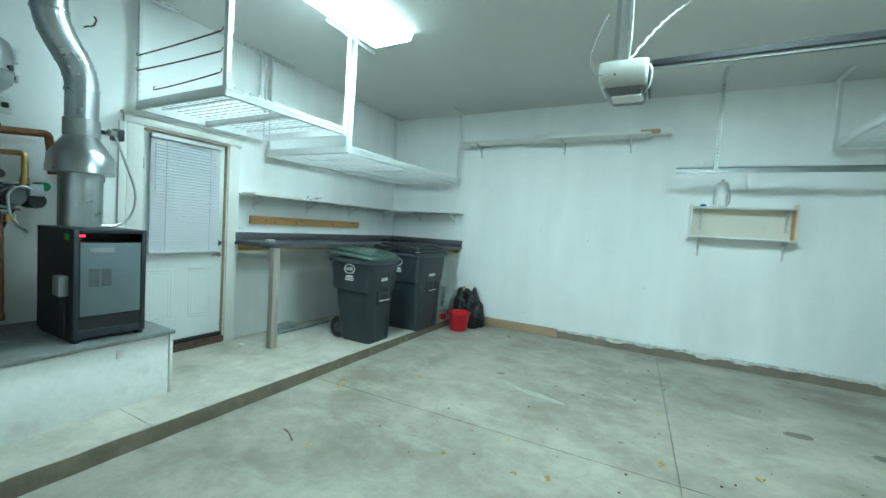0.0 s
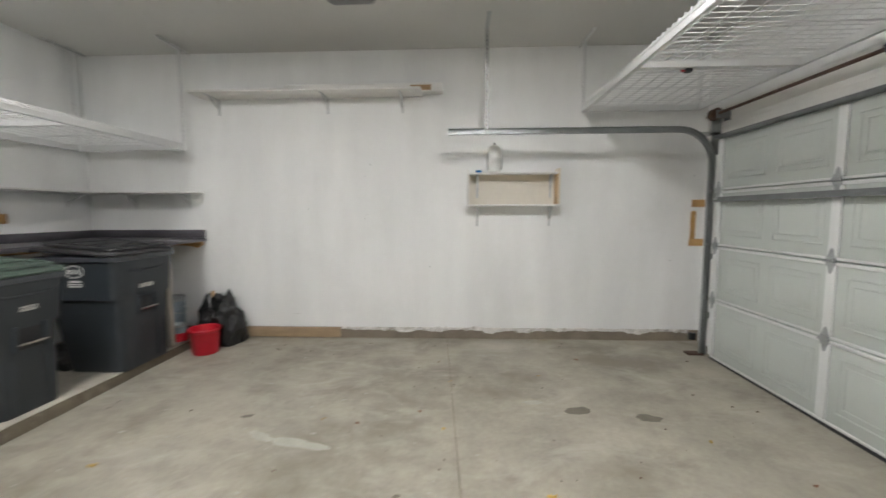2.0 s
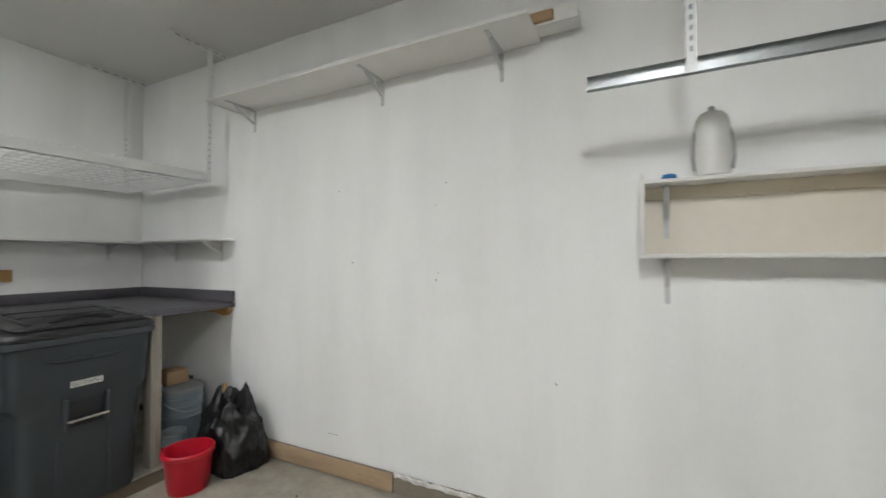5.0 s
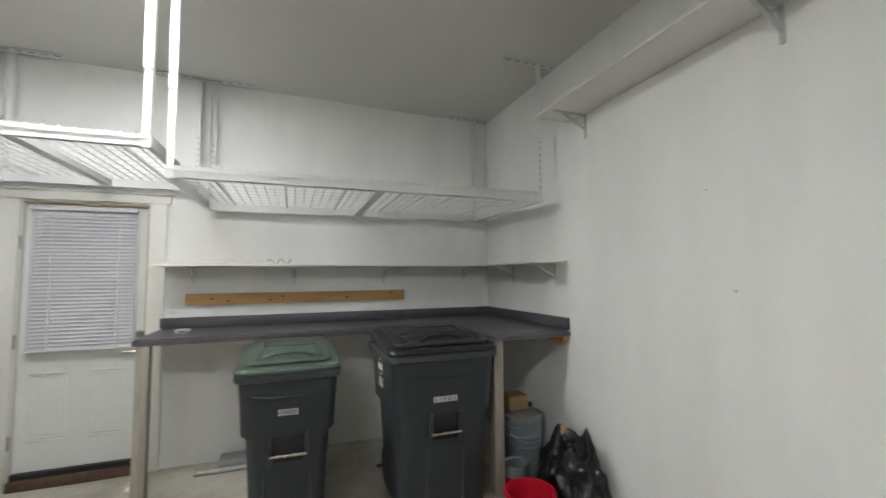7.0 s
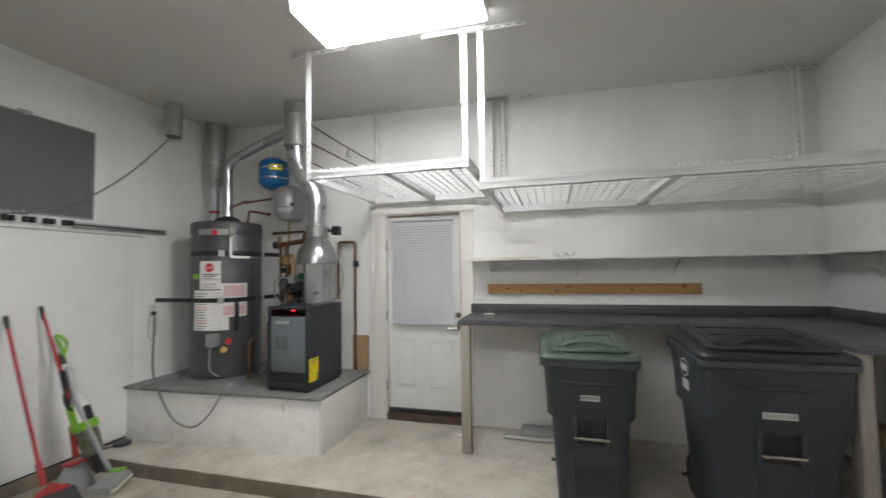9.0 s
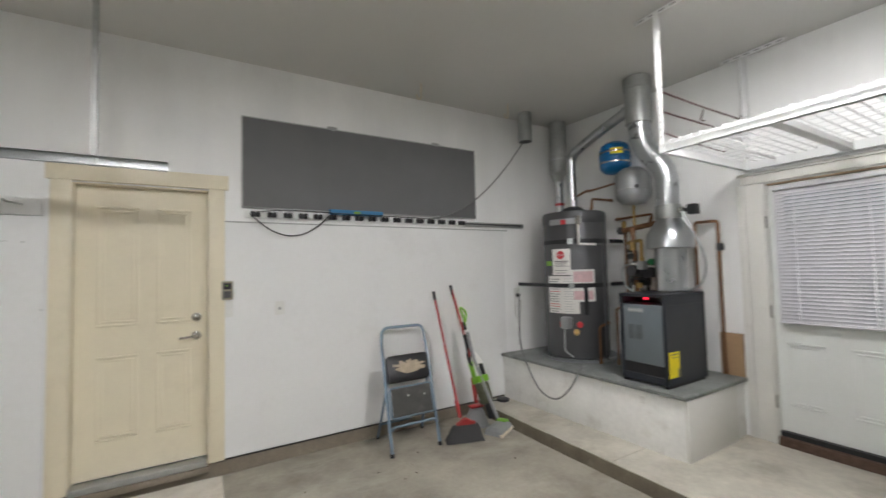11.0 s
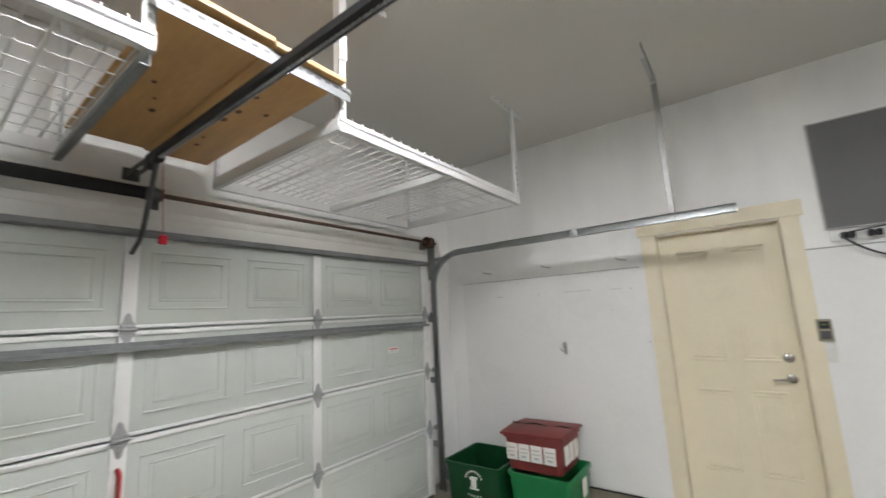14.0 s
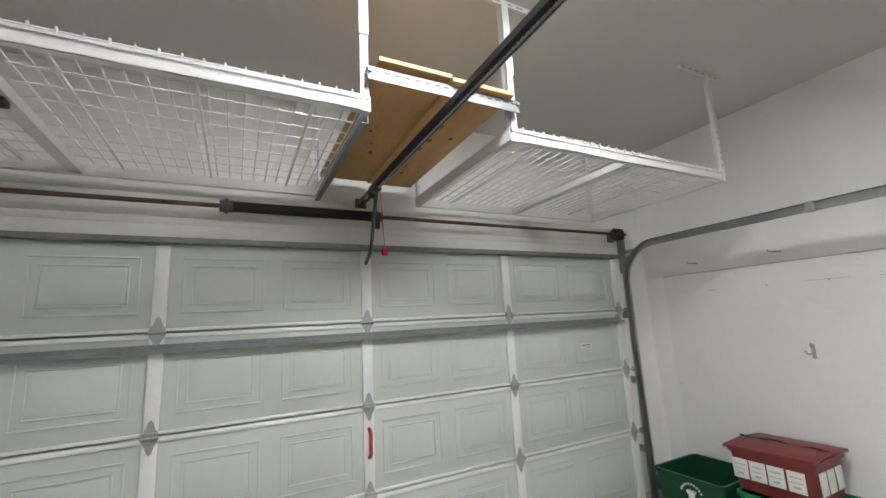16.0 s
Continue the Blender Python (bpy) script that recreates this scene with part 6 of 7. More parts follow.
# ---- expansion tanks ----
et = thing("expansion_tank", (0.17, 0.97, 2.46), "bright blue expansion tank mounted on the wall", "expansion tank")
part("vessel", lathe([(0.03, 2.445), (0.10, 2.46), (0.145, 2.50), (0.155, 2.53), (0.155, 2.70), (0.14, 2.75), (0.085, 2.785), (0.02, 2.795)], (0.20, 0.985, 0), 36), BLUE, et)
part("seam_band", lathe([(0.156, 2.615), (0.159, 2.618), (0.159, 2.628), (0.156, 2.631)], (0.20, 0.985, 0), 36), BLUE, et)
bm = bmesh.new()
for k in range(6):
    a0, a1 = radians(20 + k * 8), radians(28 + k * 8)
    bm.faces.new([bm.verts.new((0.20 + 0.1575 * math.cos(a), 0.985 + 0.1575 * math.sin(a), z)) for a, z in ((a0, 2.635), (a1, 2.635), (a1, 2.70), (a0, 2.70))])
part("label", bm, YELLOW, et, "yellow sticker")
for z in (2.56, 2.67):
    part("strap", lathe([(0.1562, z - 0.008), (0.1582, z - 0.008), (0.1582, z + 0.008), (0.1562, z + 0.008)], (0.20, 0.985, 0), 36), CHROME, et)
    part("bracket", boxes((0.002, 0.05, 0.93, 1.01, z - 0.012, z + 0.012)), GALV, et)
gt = thing("expansion_tank", (0.20, 1.18, 2.1), "dull grey expansion tank above the boiler piping", "expansion tank")
part("vessel", lathe([(0.025, 2.085), (0.115, 2.105), (0.163, 2.16), (0.17, 2.19), (0.17, 2.36), (0.152, 2.42), (0.09, 2.465), (0.02, 2.475)], (0.20, 1.18, 0), 36), TANKGREY, gt)
part("seam_band", lathe([(0.171, 2.225), (0.176, 2.228), (0.176, 2.242), (0.171, 2.245)], (0.20, 1.18, 0), 36), TANKGREY, gt)
part("air_valve", rods(((0.30, 1.28, 2.25), (0.33, 1.31, 2.25), 0.02)), BLACK, gt)
part("stem", rods(((0.20, 1.18, 1.86), (0.20, 1.18, 2.09), 0.012)), BRASS, gt, "brass stem")

# ---- boiler piping ----
def pipe_run(label, pts, r, material, at=None, rad=0.03):
    t = thing("pipe", at or pts[0], label, "pipe", "boiler pipes")
    part("run", tube(bend(pts, rad), r, 12), material, t)
    for p, q in ((pts[0], pts[1]), (pts[-1], pts[-2])):
        p, q = Vector(p), Vector(q)
        part("fitting", tube([p, p + (q - p).normalized() * 0.05], r * 1.3, 12), material, t)
    return t


pipe_run("copper pipe loop on the wall beside the boiler", [(0.05, 1.885, PT + 0.01), (0.05, 1.885, 1.85), (0.05, 1.69, 1.855), (0.05, 1.69, 1.25)], 0.014, COPPER)
pipe_run("copper supply header above the boiler", [(0.20, 1.02, 1.83), (0.22, 1.30, 1.86), (0.24, 1.52, 1.88), (0.24, 1.55, 1.60)], 0.026, COPPER)
pipe_run("thin copper pipe from the tank to the heater", [(0.18, 0.62, 2.33), (0.18, 1.05, 2.36)], 0.011, COPPER)
pipe_run("copper hot water pipe on the heater", [(0.30, 0.50, WT), (0.30, 0.50, 2.26), (0.18, 0.58, 2.34), (0.18, 0.64, 2.33)], 0.013, COPPER)
pipe_run("copper cold water pipe on the heater", [(0.38, 0.80, WT), (0.36, 0.80, 2.2), (0.05, 0.82, 2.2)], 0.013, COPPER)
pipe_run("dark iron gas pipe beside the boiler", [(0.10, 1.12, PT), (0.10, 1.12, 1.62), (0.24, 1.12, 1.62)], 0.014, DARK)
pipe_run("copper return pipe beside the boiler", [(0.32, 1.26, PT + 0.1), (0.32, 1.26, 1.16), (0.30, 1.24, 1.42), (0.30, 1.22, 1.84)], 0.022, COPPER)
pipe_run("copper pipe along the wall behind the boiler", [(0.06, 0.96, 1.48), (0.06, 1.30, 1.48)], 0.014, COPPER)
pipe_run("lower copper pipe along the wall", [(0.07, 0.98, 1.16), (0.07, 1.3, 1.16)], 0.014, COPPER)
pipe_run("copper riser near the water heater", [(0.56, 0.99, PT), (0.56, 0.99, 0.86), (0.46, 1.03, 0.9)], 0.013, COPPER)
pipe_run("copper riser behind the heaters", [(0.1, 1.0, PT), (0.1, 1.0, 1.82)], 0.014, COPPER)
pipe_run("dark iron pipe between the heaters", [(0.20, 1.10, PT), (0.20, 1.10, 1.45), (0.30, 1.18, 1.46)], 0.018, DARK)
pipe_run("thin copper drain between the heaters", [(0.46, 1.12, PT), (0.46, 1.12, 1.05), (0.32, 1.24, 1.06)], 0.011, COPPER)
pipe_run("brass and copper manifold pipe above the pump", [(0.24, 1.14, 1.70), (0.38, 1.36, 1.71), (0.38, 1.36, 1.50)], 0.018, BRASS)
pipe_run("insulated red water pipe on the wall", [(0.05, 0.86, 1.98), (0.05, 1.28, 1.99), (0.12, 1.3, 1.90)], 0.013, COPPER)
pipe_run("black hose behind the pump", [(0.14, 1.22, PT), (0.13, 1.25, 0.9), (0.2, 1.3, 1.2), (0.26, 1.34, 1.35)], 0.012, BLACK)
mb = thing("control_box", (0.05, 1.1, 1.30), "black zone control box on the wall behind the pipes", "control box")
part("case", boxes((0.021, 0.08, 1.04, 1.22, 1.26, 1.42), bevel=0.006), BLACK, mb)
part("wire", tube(bend([(0.06, 1.1, 1.26), (0.08, 1.12, 1.1), (0.06, 1.2, 0.9), (0.1, 1.28, 0.75)], 0.06), 0.004, 6), WHITECORD, mb)
part("wire", tube(bend([(0.06, 1.16, 1.42), (0.12, 1.2, 1.52), (0.25, 1.28, 1.5), (0.36, 1.4, 1.46)], 0.06), 0.004, 6), BLACK, mb)
pm = thing("circulator_pump", (0.33, 1.36, 1.25), "dark circulator pump on the boiler piping", "pump")
part("volute", rods(((0.30, 1.30, 1.42), (0.40, 1.30, 1.42), 0.065), ((0.40, 1.30, 1.42), (0.47, 1.30, 1.42), 0.05), n=24), DARK, pm)
part("motor", rods(((0.28, 1.40, 1.40), (0.40, 1.42, 1.40), 0.05), n=20), BLACK, pm)
for z in (1.33, 1.495):
    part("flange", boxes((0.28, 0.38, 1.255, 1.345, z, z + 0.015), bevel=0.003), DARK, pm)
part("terminal_box", boxes((0.40, 0.47, 1.36, 1.43, 1.43, 1.51), bevel=0.006), TANKGREY, pm)
part("gauge", rods(((0.36, 1.24, 1.56), (0.385, 1.24, 1.56), 0.03), n=20), BLACK, pm)
part("green_valve", rods(((0.30, 1.44, 1.50), (0.40, 1.46, 1.50), 0.03), n=16), TUBGREEN, pm, "green-bodied valve")
part("brass_union", rods(((0.30, 1.22, 1.62), (0.30, 1.22, 1.70), 0.036), n=8), BRASS, pm)
part("brass_union", rods(((0.34, 1.30, 1.25), (0.34, 1.30, 1.30), 0.03), n=8), BRASS, pm)
part("conduit", tube(bend([(0.44, 1.40, 1.45), (0.50, 1.33, 1.50), (0.52, 1.24, 1.45), (0.52, 1.26, 1.27), (0.45, 1.35, 1.20)], 0.07), 0.008, 8), GALV, pm, "flexible metal conduit")
av = thing("air_vent", (0.2, 1.06, 1.86), "small brass automatic air vent", "air vent")
part("can", lathe([(0.012, 1.85), (0.022, 1.865), (0.022, 1.92), (0.01, 1.935)], (0.2, 1.06, 0), 16), BRASS, av)
part("elbow", rods(((0.2, 1.0, 1.835), (0.2, 1.06, 1.835), 0.04), n=16), DARK, av)
wo = thing("wall_outlet_box", (0.005, 1.36, 2.05), "white wall outlet with a black plug behind the piping", "outlet")
part("plate", boxes((0.0005, 0.008, 1.32, 1.40, 2.0, 2.115), bevel=0.002), WHITEPL, wo)
part("plug", boxes((0.008, 0.04, 1.34, 1.375, 2.04, 2.075), bevel=0.005), BLACK, wo)
for z0, z1, m in ((2.36, 2.465, PAILGREY), (2.23, 2.28, BLACK)):
    jb = thing("junction_box", (0.005, 1.37, z0), "small grey junction box on the wall" if z1 > 2.3 else "small dark cover plate on the wall", "junction box")
    part("case", boxes((0.0005, 0.03, 1.32, 1.425, z0, z1), bevel=0.004), DULL, jb)
    part("cover", boxes((0.0301, 0.033, 1.335, 1.41, z0 + 0.012, z1 - 0.012), bevel=0.001), m, jb)
wv = thing("pipe_valve", (0.05, 1.885, 1.62), "small black valve on the copper pipe", "valve")
part("body", boxes((0.035, 0.075, 1.87, 1.925, 1.585, 1.65), bevel=0.008), BLACK, wv)
part("handle", boxes((0.075, 0.085, 1.89, 1.91, 1.58, 1.655), bevel=0.003), DARK, wv)
solo("tan_board", boxes((0.003, 0.02, 1.84, 2.02, PT, 0.86), bevel=0.002), CARD, "brown cardboard sheet leaning behind the boiler", "cardboard", at=(0.01, 1.93, PT))
solo("tan_sheet", boxes((0.003, 0.02, 1.0, 1.335, PT, 1.12), bevel=0.002), CARD, "brown cardboard sheet leaning behind the pipes", "cardboard", at=(0.01, 1.16, PT))
wk = thing("wall_hook", (0.01, 1.82, 2.8), "bent dark steel hook screwed into the wall", "hook")
part("hook", tube(bend([(0.0, 1.80, 2.795), (0.06, 1.80, 2.79), (0.10, 1.82, 2.79), (0.10, 1.84, 2.85), (0.08, 1.83, 2.87)], 0.03), 0.006, 8), RUST, wk)

# cables at the house wall end of the platform
oc = thing("wall_socket", (0.80, 0.01, 1.18), "white wall socket with hanging cords", "socket")
part("plate", boxes((0.745, 0.815, 0.0005, 0.008, 1.12, 1.235), bevel=0.002), WHITEPL, oc)
part("plug", boxes((0.765, 0.80, 0.008, 0.05, 1.13, 1.165), bevel=0.006), BLACK, oc)
part("cord", tube(bend([(0.78, 0.04, 1.14), (0.80, 0.06, 0.95), (0.86, 0.12, 0.62), (1.02, 0.36, 0.53), (1.07, 0.50, 0.40), (1.07, 0.64, 0.22), (1.07, 0.86, 0.18), (1.06, 1.03, 0.33), (1.0, 1.10, 0.51), (0.8, 0.95, 0.515)], 0.15, 6), 0.008, 8), CORD, oc, "grey hanging cable")
part("cord", tube(bend([(0.76, 0.03, 1.22), (0.83, 0.05, 1.15), (0.86, 0.05, 0.98), (0.80, 0.03, 0.85), (0.74, 0.03, 0.98), (0.75, 0.03, 1.1)], 0.08), 0.004, 6), WHITECORD, oc, "coiled white cord")


# ---- house wall ----
gb = thing("notice_board", (2.54, 0.012, 2.03), "large blank dark grey felt board on the wall", "notice board")
part("felt", boxes((1.362, 3.713, 0.001, 0.018, 2.038, 2.797)), BOARD, gb)
for d in ((1.352, 3.723, 0.001, 0.022, 2.797, 2.807), (1.352, 3.723, 0.001, 0.022, 2.028, 2.038), (1.352, 1.362, 0.001, 0.022, 2.038, 2.797), (3.713, 3.723, 0.001, 0.022, 2.038, 2.797)):
    part("edge_strip", boxes(d, bevel=0.002), DULL, gb)
for x, z, s in ((2.96, 2.807, 1), (1.85, 2.807, 1), (2.96, 2.028, -1), (1.85, 2.028, -1)):
    part("clip", boxes((x - 0.045, x + 0.045, 0.001, 0.008, min(z, z + s * 0.025), max(z, z + s * 0.025)), (x - 0.012, x + 0.012, 0.018, 0.028, z - 0.02, z + 0.02), bevel=0.002), DULL, gb, "small metal clip")

tr = thing("tool_rail", (2.2, 0.02, 1.96), "white tool rail with a row of black rubber grips", "tool rail")
part("rail", boxes((1.5, 3.70, 0.001, 0.014, 1.945, 2.012), bevel=0.003), PANEL, tr)
part("steel_rail", boxes((0.66, 1.5, 0.001, 0.03, 1.945, 1.995), bevel=0.003), DULL, tr, "bare steel end of the rail")
part("slot", boxes((0.7, 1.5, 0.03, 0.032, 1.965, 1.978)), BLACK, tr)
gx = [3.62 - 0.129 * k for k in range(17)]
for x in gx:
    w = 0.036
    part("grip", boxes((x - w, x - 0.006, 0.014, 0.06, 1.955, 2.0), (x + 0.006, x + w, 0.014, 0.06, 1.955, 2.0), (x - w, x + w, 0.014, 0.03, 1.96, 1.995), bevel=0.007), BLACK, tr, "black rubber grip")
lv = thing("spirit_level", (2.75, 0.05, 2.0), "blue spirit level lying on the tool rail", "spirit level")
part("beam", boxes((2.49, 3.0, 0.016, 0.06, 2.004, 2.05), bevel=0.003), BLUEPL, lv)
part("vial", boxes((2.72, 2.78, 0.0595, 0.062, 2.018, 2.038)), LIME, lv)
cb = thing("loose_cable", (3.4, 0.05, 1.9), "thin black cable draped from the tool rail to the vent", "cable")
part("loop", tube([Vector((3.66, 0.045, 1.98)).lerp(Vector((3.0, 0.045, 2.0)), u) - Vector((0, 0, 0.19 * 4 * u * (1 - u))) for u in (k / 16 for k in range(17))], 0.006, 8), BLACK, cb)
part("run", tube(bend([(3.66, 0.05, 1.99), (3.4, 0.065, 2.02), (2.9, 0.068, 2.012), (2.1, 0.068, 2.004)], 0.1), 0.005, 8), BLACK, cb)
part("rise", tube([Vector((2.1, 0.068, 2.004)).lerp(Vector((0.78, 0.22, 2.95)), u) - Vector((0, 0, 0.27 * 4 * u * (1 - u) * (1 - 0.15 * u))) for u in (k / 20 for k in range(21))], 0.006, 8), CORD, cb)

kp = thing("door_keypad", (3.83, 0.02, 1.35), "grey wall keypad with a dark display by the door", "keypad")
part("case", boxes((3.787, 3.868, 0.0075, 0.032, 1.275, 1.425), bevel=0.006), KEYPAD, kp)
part("display", boxes((3.80, 3.855, 0.032, 0.034, 1.36, 1.41), bevel=0.001), BLACK, kp, "black display")
part("keys", boxes((3.80, 3.855, 0.032, 0.035, 1.29, 1.345), bevel=0.002), DARK, kp)
part("indicator", boxes((3.822, 3.838, 0.034, 0.0345, 1.385, 1.392)), LIME, kp)
ls = thing("light_switch", (3.82, 0.01, 1.2), "white double light switch plate below the keypad", "light switch")
part("plate", boxes((3.785, 3.86, 0.0075, 0.014, 1.135, 1.265), bevel=0.003), WHITEPL, ls)
for x in (3.805, 3.835):
    part("rocker", boxes((x - 0.008, x + 0.01, 0.014, 0.018, 1.17, 1.23), bevel=0.002), WHITEPL, ls)
ow = thing("wall_socket", (3.43, 0.01, 1.18), "white wall socket on the panel", "socket")
part("plate", boxes((3.393, 3.468, 0.0075, 0.013, 1.125, 1.24), bevel=0.003), WHITEPL, ow)
part("button", rods(((3.43, 0.013, 1.18), (3.43, 0.02, 1.18), 0.012)), DULL, ow)
for x in (2.20, 1.13):
    ck = thing("ceiling_hook", (x, 0.36, 3.23), "small cream ceiling hook", "hook", "ceiling hooks")
    part("hook", tube(bend([(x, 0.36, ceil_z(0.36)), (x, 0.36, 3.13), (x + 0.02, 0.36, 3.10), (x + 0.045, 0.36, 3.12), (x + 0.045, 0.36, 3.15)], 0.02), 0.0075, 8), BOXWOOD, ck)

hr = thing("hook_rail", (5.8, 0.01, 1.97), "white board with coat hooks along the wall", "hook rail")
part("board", boxes((4.93, 6.85, 0.0005, 0.0065, 1.915, 2.03)), WALL, hr)
for x, z in ((5.06, 1.98), (5.76, 1.99), (6.43, 1.995)):
    part("coat_hook", tube(bend([(x - 0.03, 0.02, z), (x, 0.055, z + 0.004), (x + 0.035, 0.065, z + 0.008), (x + 0.05, 0.045, z + 0.025)], 0.02), 0.006, 8), DULL, hr, "small metal coat hook")
wb = thing("wire_bracket", (5.66, 0.02, 1.21), "bent metal bracket screwed to the wall", "bracket")
part("plate", boxes((5.645, 5.672, 0.0075, 0.011, 1.16, 1.27), bevel=0.002), DULL, wb)
part("hook", tube(bend([(5.66, 0.01, 1.25), (5.655, 0.06, 1.255), (5.64, 0.075, 1.28)], 0.02), 0.005, 8), DULL, wb)
part("hook", tube(bend([(5.66, 0.01, 1.2), (5.68, 0.05, 1.19), (5.69, 0.06, 1.22)], 0.02), 0.005, 8), DULL, wb)
nh = bmesh.new()
rg = random.Random(3)
for x, z, r in ((6.317, 1.735, 0.006), (5.88, 1.736, 0.006), (5.48, 1.738, 0.007), (5.025, 1.73, 0.006), (4.926, 1.275, 0.006), (6.75, 0.87, 0.006), (6.1, 1.86, 0.004), (5.3, 1.86, 0.004), (5.2, 1.55, 0.004), (6.0, 1.4, 0.003)):
    cyl(nh, (x, 0.0065, z), (x, 0.0082, z), r, n=8)
for x0, x1, z in ((5.36, 5.62, 1.742), (5.1, 5.2, 1.735), (6.28, 6.36, 1.737)):
    box(nh, x0, x1, 0.0068, 0.0078, z - 0.0015, z + 0.0015)
tagged(solo("screw_holes", nh, DULL, "old screw holes in the wall lining", "screw hole"), kind="stuff")

# ---- step stool ----
ss = thing("step_stool", (2.4, 0.35, -0.08), "folding blue-grey step stool with a torn padded seat", "step stool")
fz = floor_z(0.5)
# feet and the wider arch above them
FL, FR, TL, TR = 2.625, 2.165, 2.55, 2.085


def rail_at(side, u):
    """A point up the front frame: 0 at the foot, 1 at the arch."""
    f, t = (FL, TL) if side > 0 else (FR, TR)
    return Vector((f + (t - f) * u, 0.51 - 0.40 * u, fz + (0.80 - fz) * u))


tops = bend([rail_at(1, 0), rail_at(1, 0.78), (TL, 0.10, 0.80), (TL - 0.02, 0.085, 0.93), (TR + 0.02, 0.085, 0.93), (TR, 0.10, 0.80), rail_at(-1, 0.78), rail_at(-1, 0)], 0.13, 6)
part("front_frame", tube(tops, 0.0145, 12), STOOLBLUE, ss)
for s in (1, -1):
    p = rail_at(s, 0.62) + Vector((-s * 0.028, -0.012, 0))
    q = Vector((p.x + s * 0.03, 0.06, floor_z(0.05) + 0.004))
    part("rear_leg", tube([p, q], 0.012, 10), STOOLBLUE, ss)
    part("foot", tube([q + Vector((0, 0, 0.03)), q - Vector((0, 0, 0.003))], 0.017, 10), BLACK, ss)
    f = rail_at(s, 0)
    part("foot", tube([f + Vector((0, -0.01, 0.03)), f], 0.0185, 10), BLACK, ss)
part("rear_bar", tube([(FL - 0.06, 0.065, 0.03), (FR + 0.06, 0.065, 0.03)], 0.009, 8), STOOLBLUE, ss)
part("front_bar", tube(bend([rail_at(1, 0.20), rail_at(1, 0.22) + Vector((-0.03, 0.015, 0.02)), rail_at(-1, 0.22) + Vector((0.03, 0.015, 0.02)), rail_at(-1, 0.20)], 0.03), 0.011, 10), STOOLBLUE, ss)


def upright(bm, u, lift):
    """Lays a pad (built flat, its top up) against the leaning frame, its top towards the room."""
    c = (rail_at(1, u) + rail_at(-1, u)) / 2 + Vector((0, lift, 0))
    up = (rail_at(1, 1) - rail_at(1, 0) + rail_at(-1, 1) - rail_at(-1, 0)).normalized()
    xax = (rail_at(-1, u) - rail_at(1, u)).normalized()
    out = xax.cross(up).normalized()
    if out.y < 0:
        xax, out = -xax, -out
    m = Matrix.Identity(4)
    for i, a in enumerate((xax, up, out)):
        m[0][i], m[1][i], m[2][i] = a
    m.translation = c
    bm.transform(m)
    return bm


SW = 0.21
st = part("seat", upright(loft([(-0.015, -SW + 0.012, SW - 0.012, -0.10, 0.10, 0.03), (0.0, -SW, SW, -0.122, 0.122, 0.035), (0.03, -SW, SW, -0.122, 0.122, 0.035), (0.045, -SW + 0.02, SW - 0.02, -0.092, 0.092, 0.03)]), 0.73, 0.0), VINYL, ss, "black vinyl seat pad, torn open")
tb = bmesh.new()
rg = random.Random(11)
n = 40
ringo = []
for k in range(n):
    a = 2 * math.pi * k / n
    s = rg.uniform(0.72, 1.0) * (0.62 if (k % 4 == 0 and math.sin(a) > -0.2) else 1.0)
    ringo.append(tb.verts.new((0.185 * s * math.cos(a), 0.008 + 0.07 * s * math.sin(a), 0.0465)))
mid = tb.verts.new((0, 0, 0.0478))
for k in range(n):
    tb.faces.new((ringo[k], ringo[(k + 1) % n], mid))
part("torn_padding", upright(tb, 0.73, 0.0), TORN, st, "exposed tan padding")
tread = part("step", upright(boxes((-SW + 0.012, SW - 0.012, -0.12, 0.12, 0.0, 0.014), bevel=0.006), 0.44, 0.02), TREAD, ss, "worn ribbed rubber step")
part("step_rim", upright(tube(bend([(0, -0.127, 0.004), (-SW, -0.127, 0.004), (-SW, 0.127, 0.004), (SW, 0.127, 0.004), (SW, -0.127, 0.004), (0, -0.127, 0.004)], 0.03), 0.009, 8), 0.44, 0.02), STOOLBLUE, tread)
rb = bmesh.new()
for k in range(14):
    box(rb, -SW + 0.03, SW - 0.03, -0.1 + k * 0.0148, -0.094 + k * 0.0148, 0.013, 0.0165)
part("ribs", upright(rb, 0.44, 0.02), TREAD, tread)
part("scuff", upright(boxes((-0.05, -0.03, 0.04, 0.05, 0.0166, 0.0174), (0.11, 0.13, 0.03, 0.037, 0.0166, 0.0174)), 0.44, 0.02), PAPER, tread)

# ---- broom, dustpan on a pole, stick cleaner ----
br = thing("broom", (2.0, 0.6, floor_z(0.6)), "angle broom with a red pole and dark grey bristles", "broom")
f0 = floor_z(0.6)
part("pole", tube([(1.93, 0.035, 1.22), (1.955, 0.50, 0.17)], 0.012, 12), REDPOLE, br)
part("grip", tube([(1.927, 0.025, 1.245), (1.932, 0.06, 1.16)], 0.015, 12), BLACK, br)
part("ferrule", tube([(1.953, 0.46, 0.25), (1.957, 0.53, 0.11)], 0.019, 12), REDPOLE, br)
m = Matrix.Translation((1.96, 0.585, f0)) @ pose(0, 0, 0, -12, 0, -16)
hd_bm = loft([(0.182, -0.10, 0.08, -0.017, 0.017, 0.014), (0.195, -0.10, 0.08, -0.019, 0.019, 0.016), (0.21, -0.06, 0.05, -0.018, 0.018, 0.016), (0.235, -0.022, 0.022, -0.017, 0.017, 0.015)])
hd_bm.transform(m)
part("head", hd_bm, REDPOLE, br, "red broom head")
bb = bmesh.new()
rg = random.Random(2)
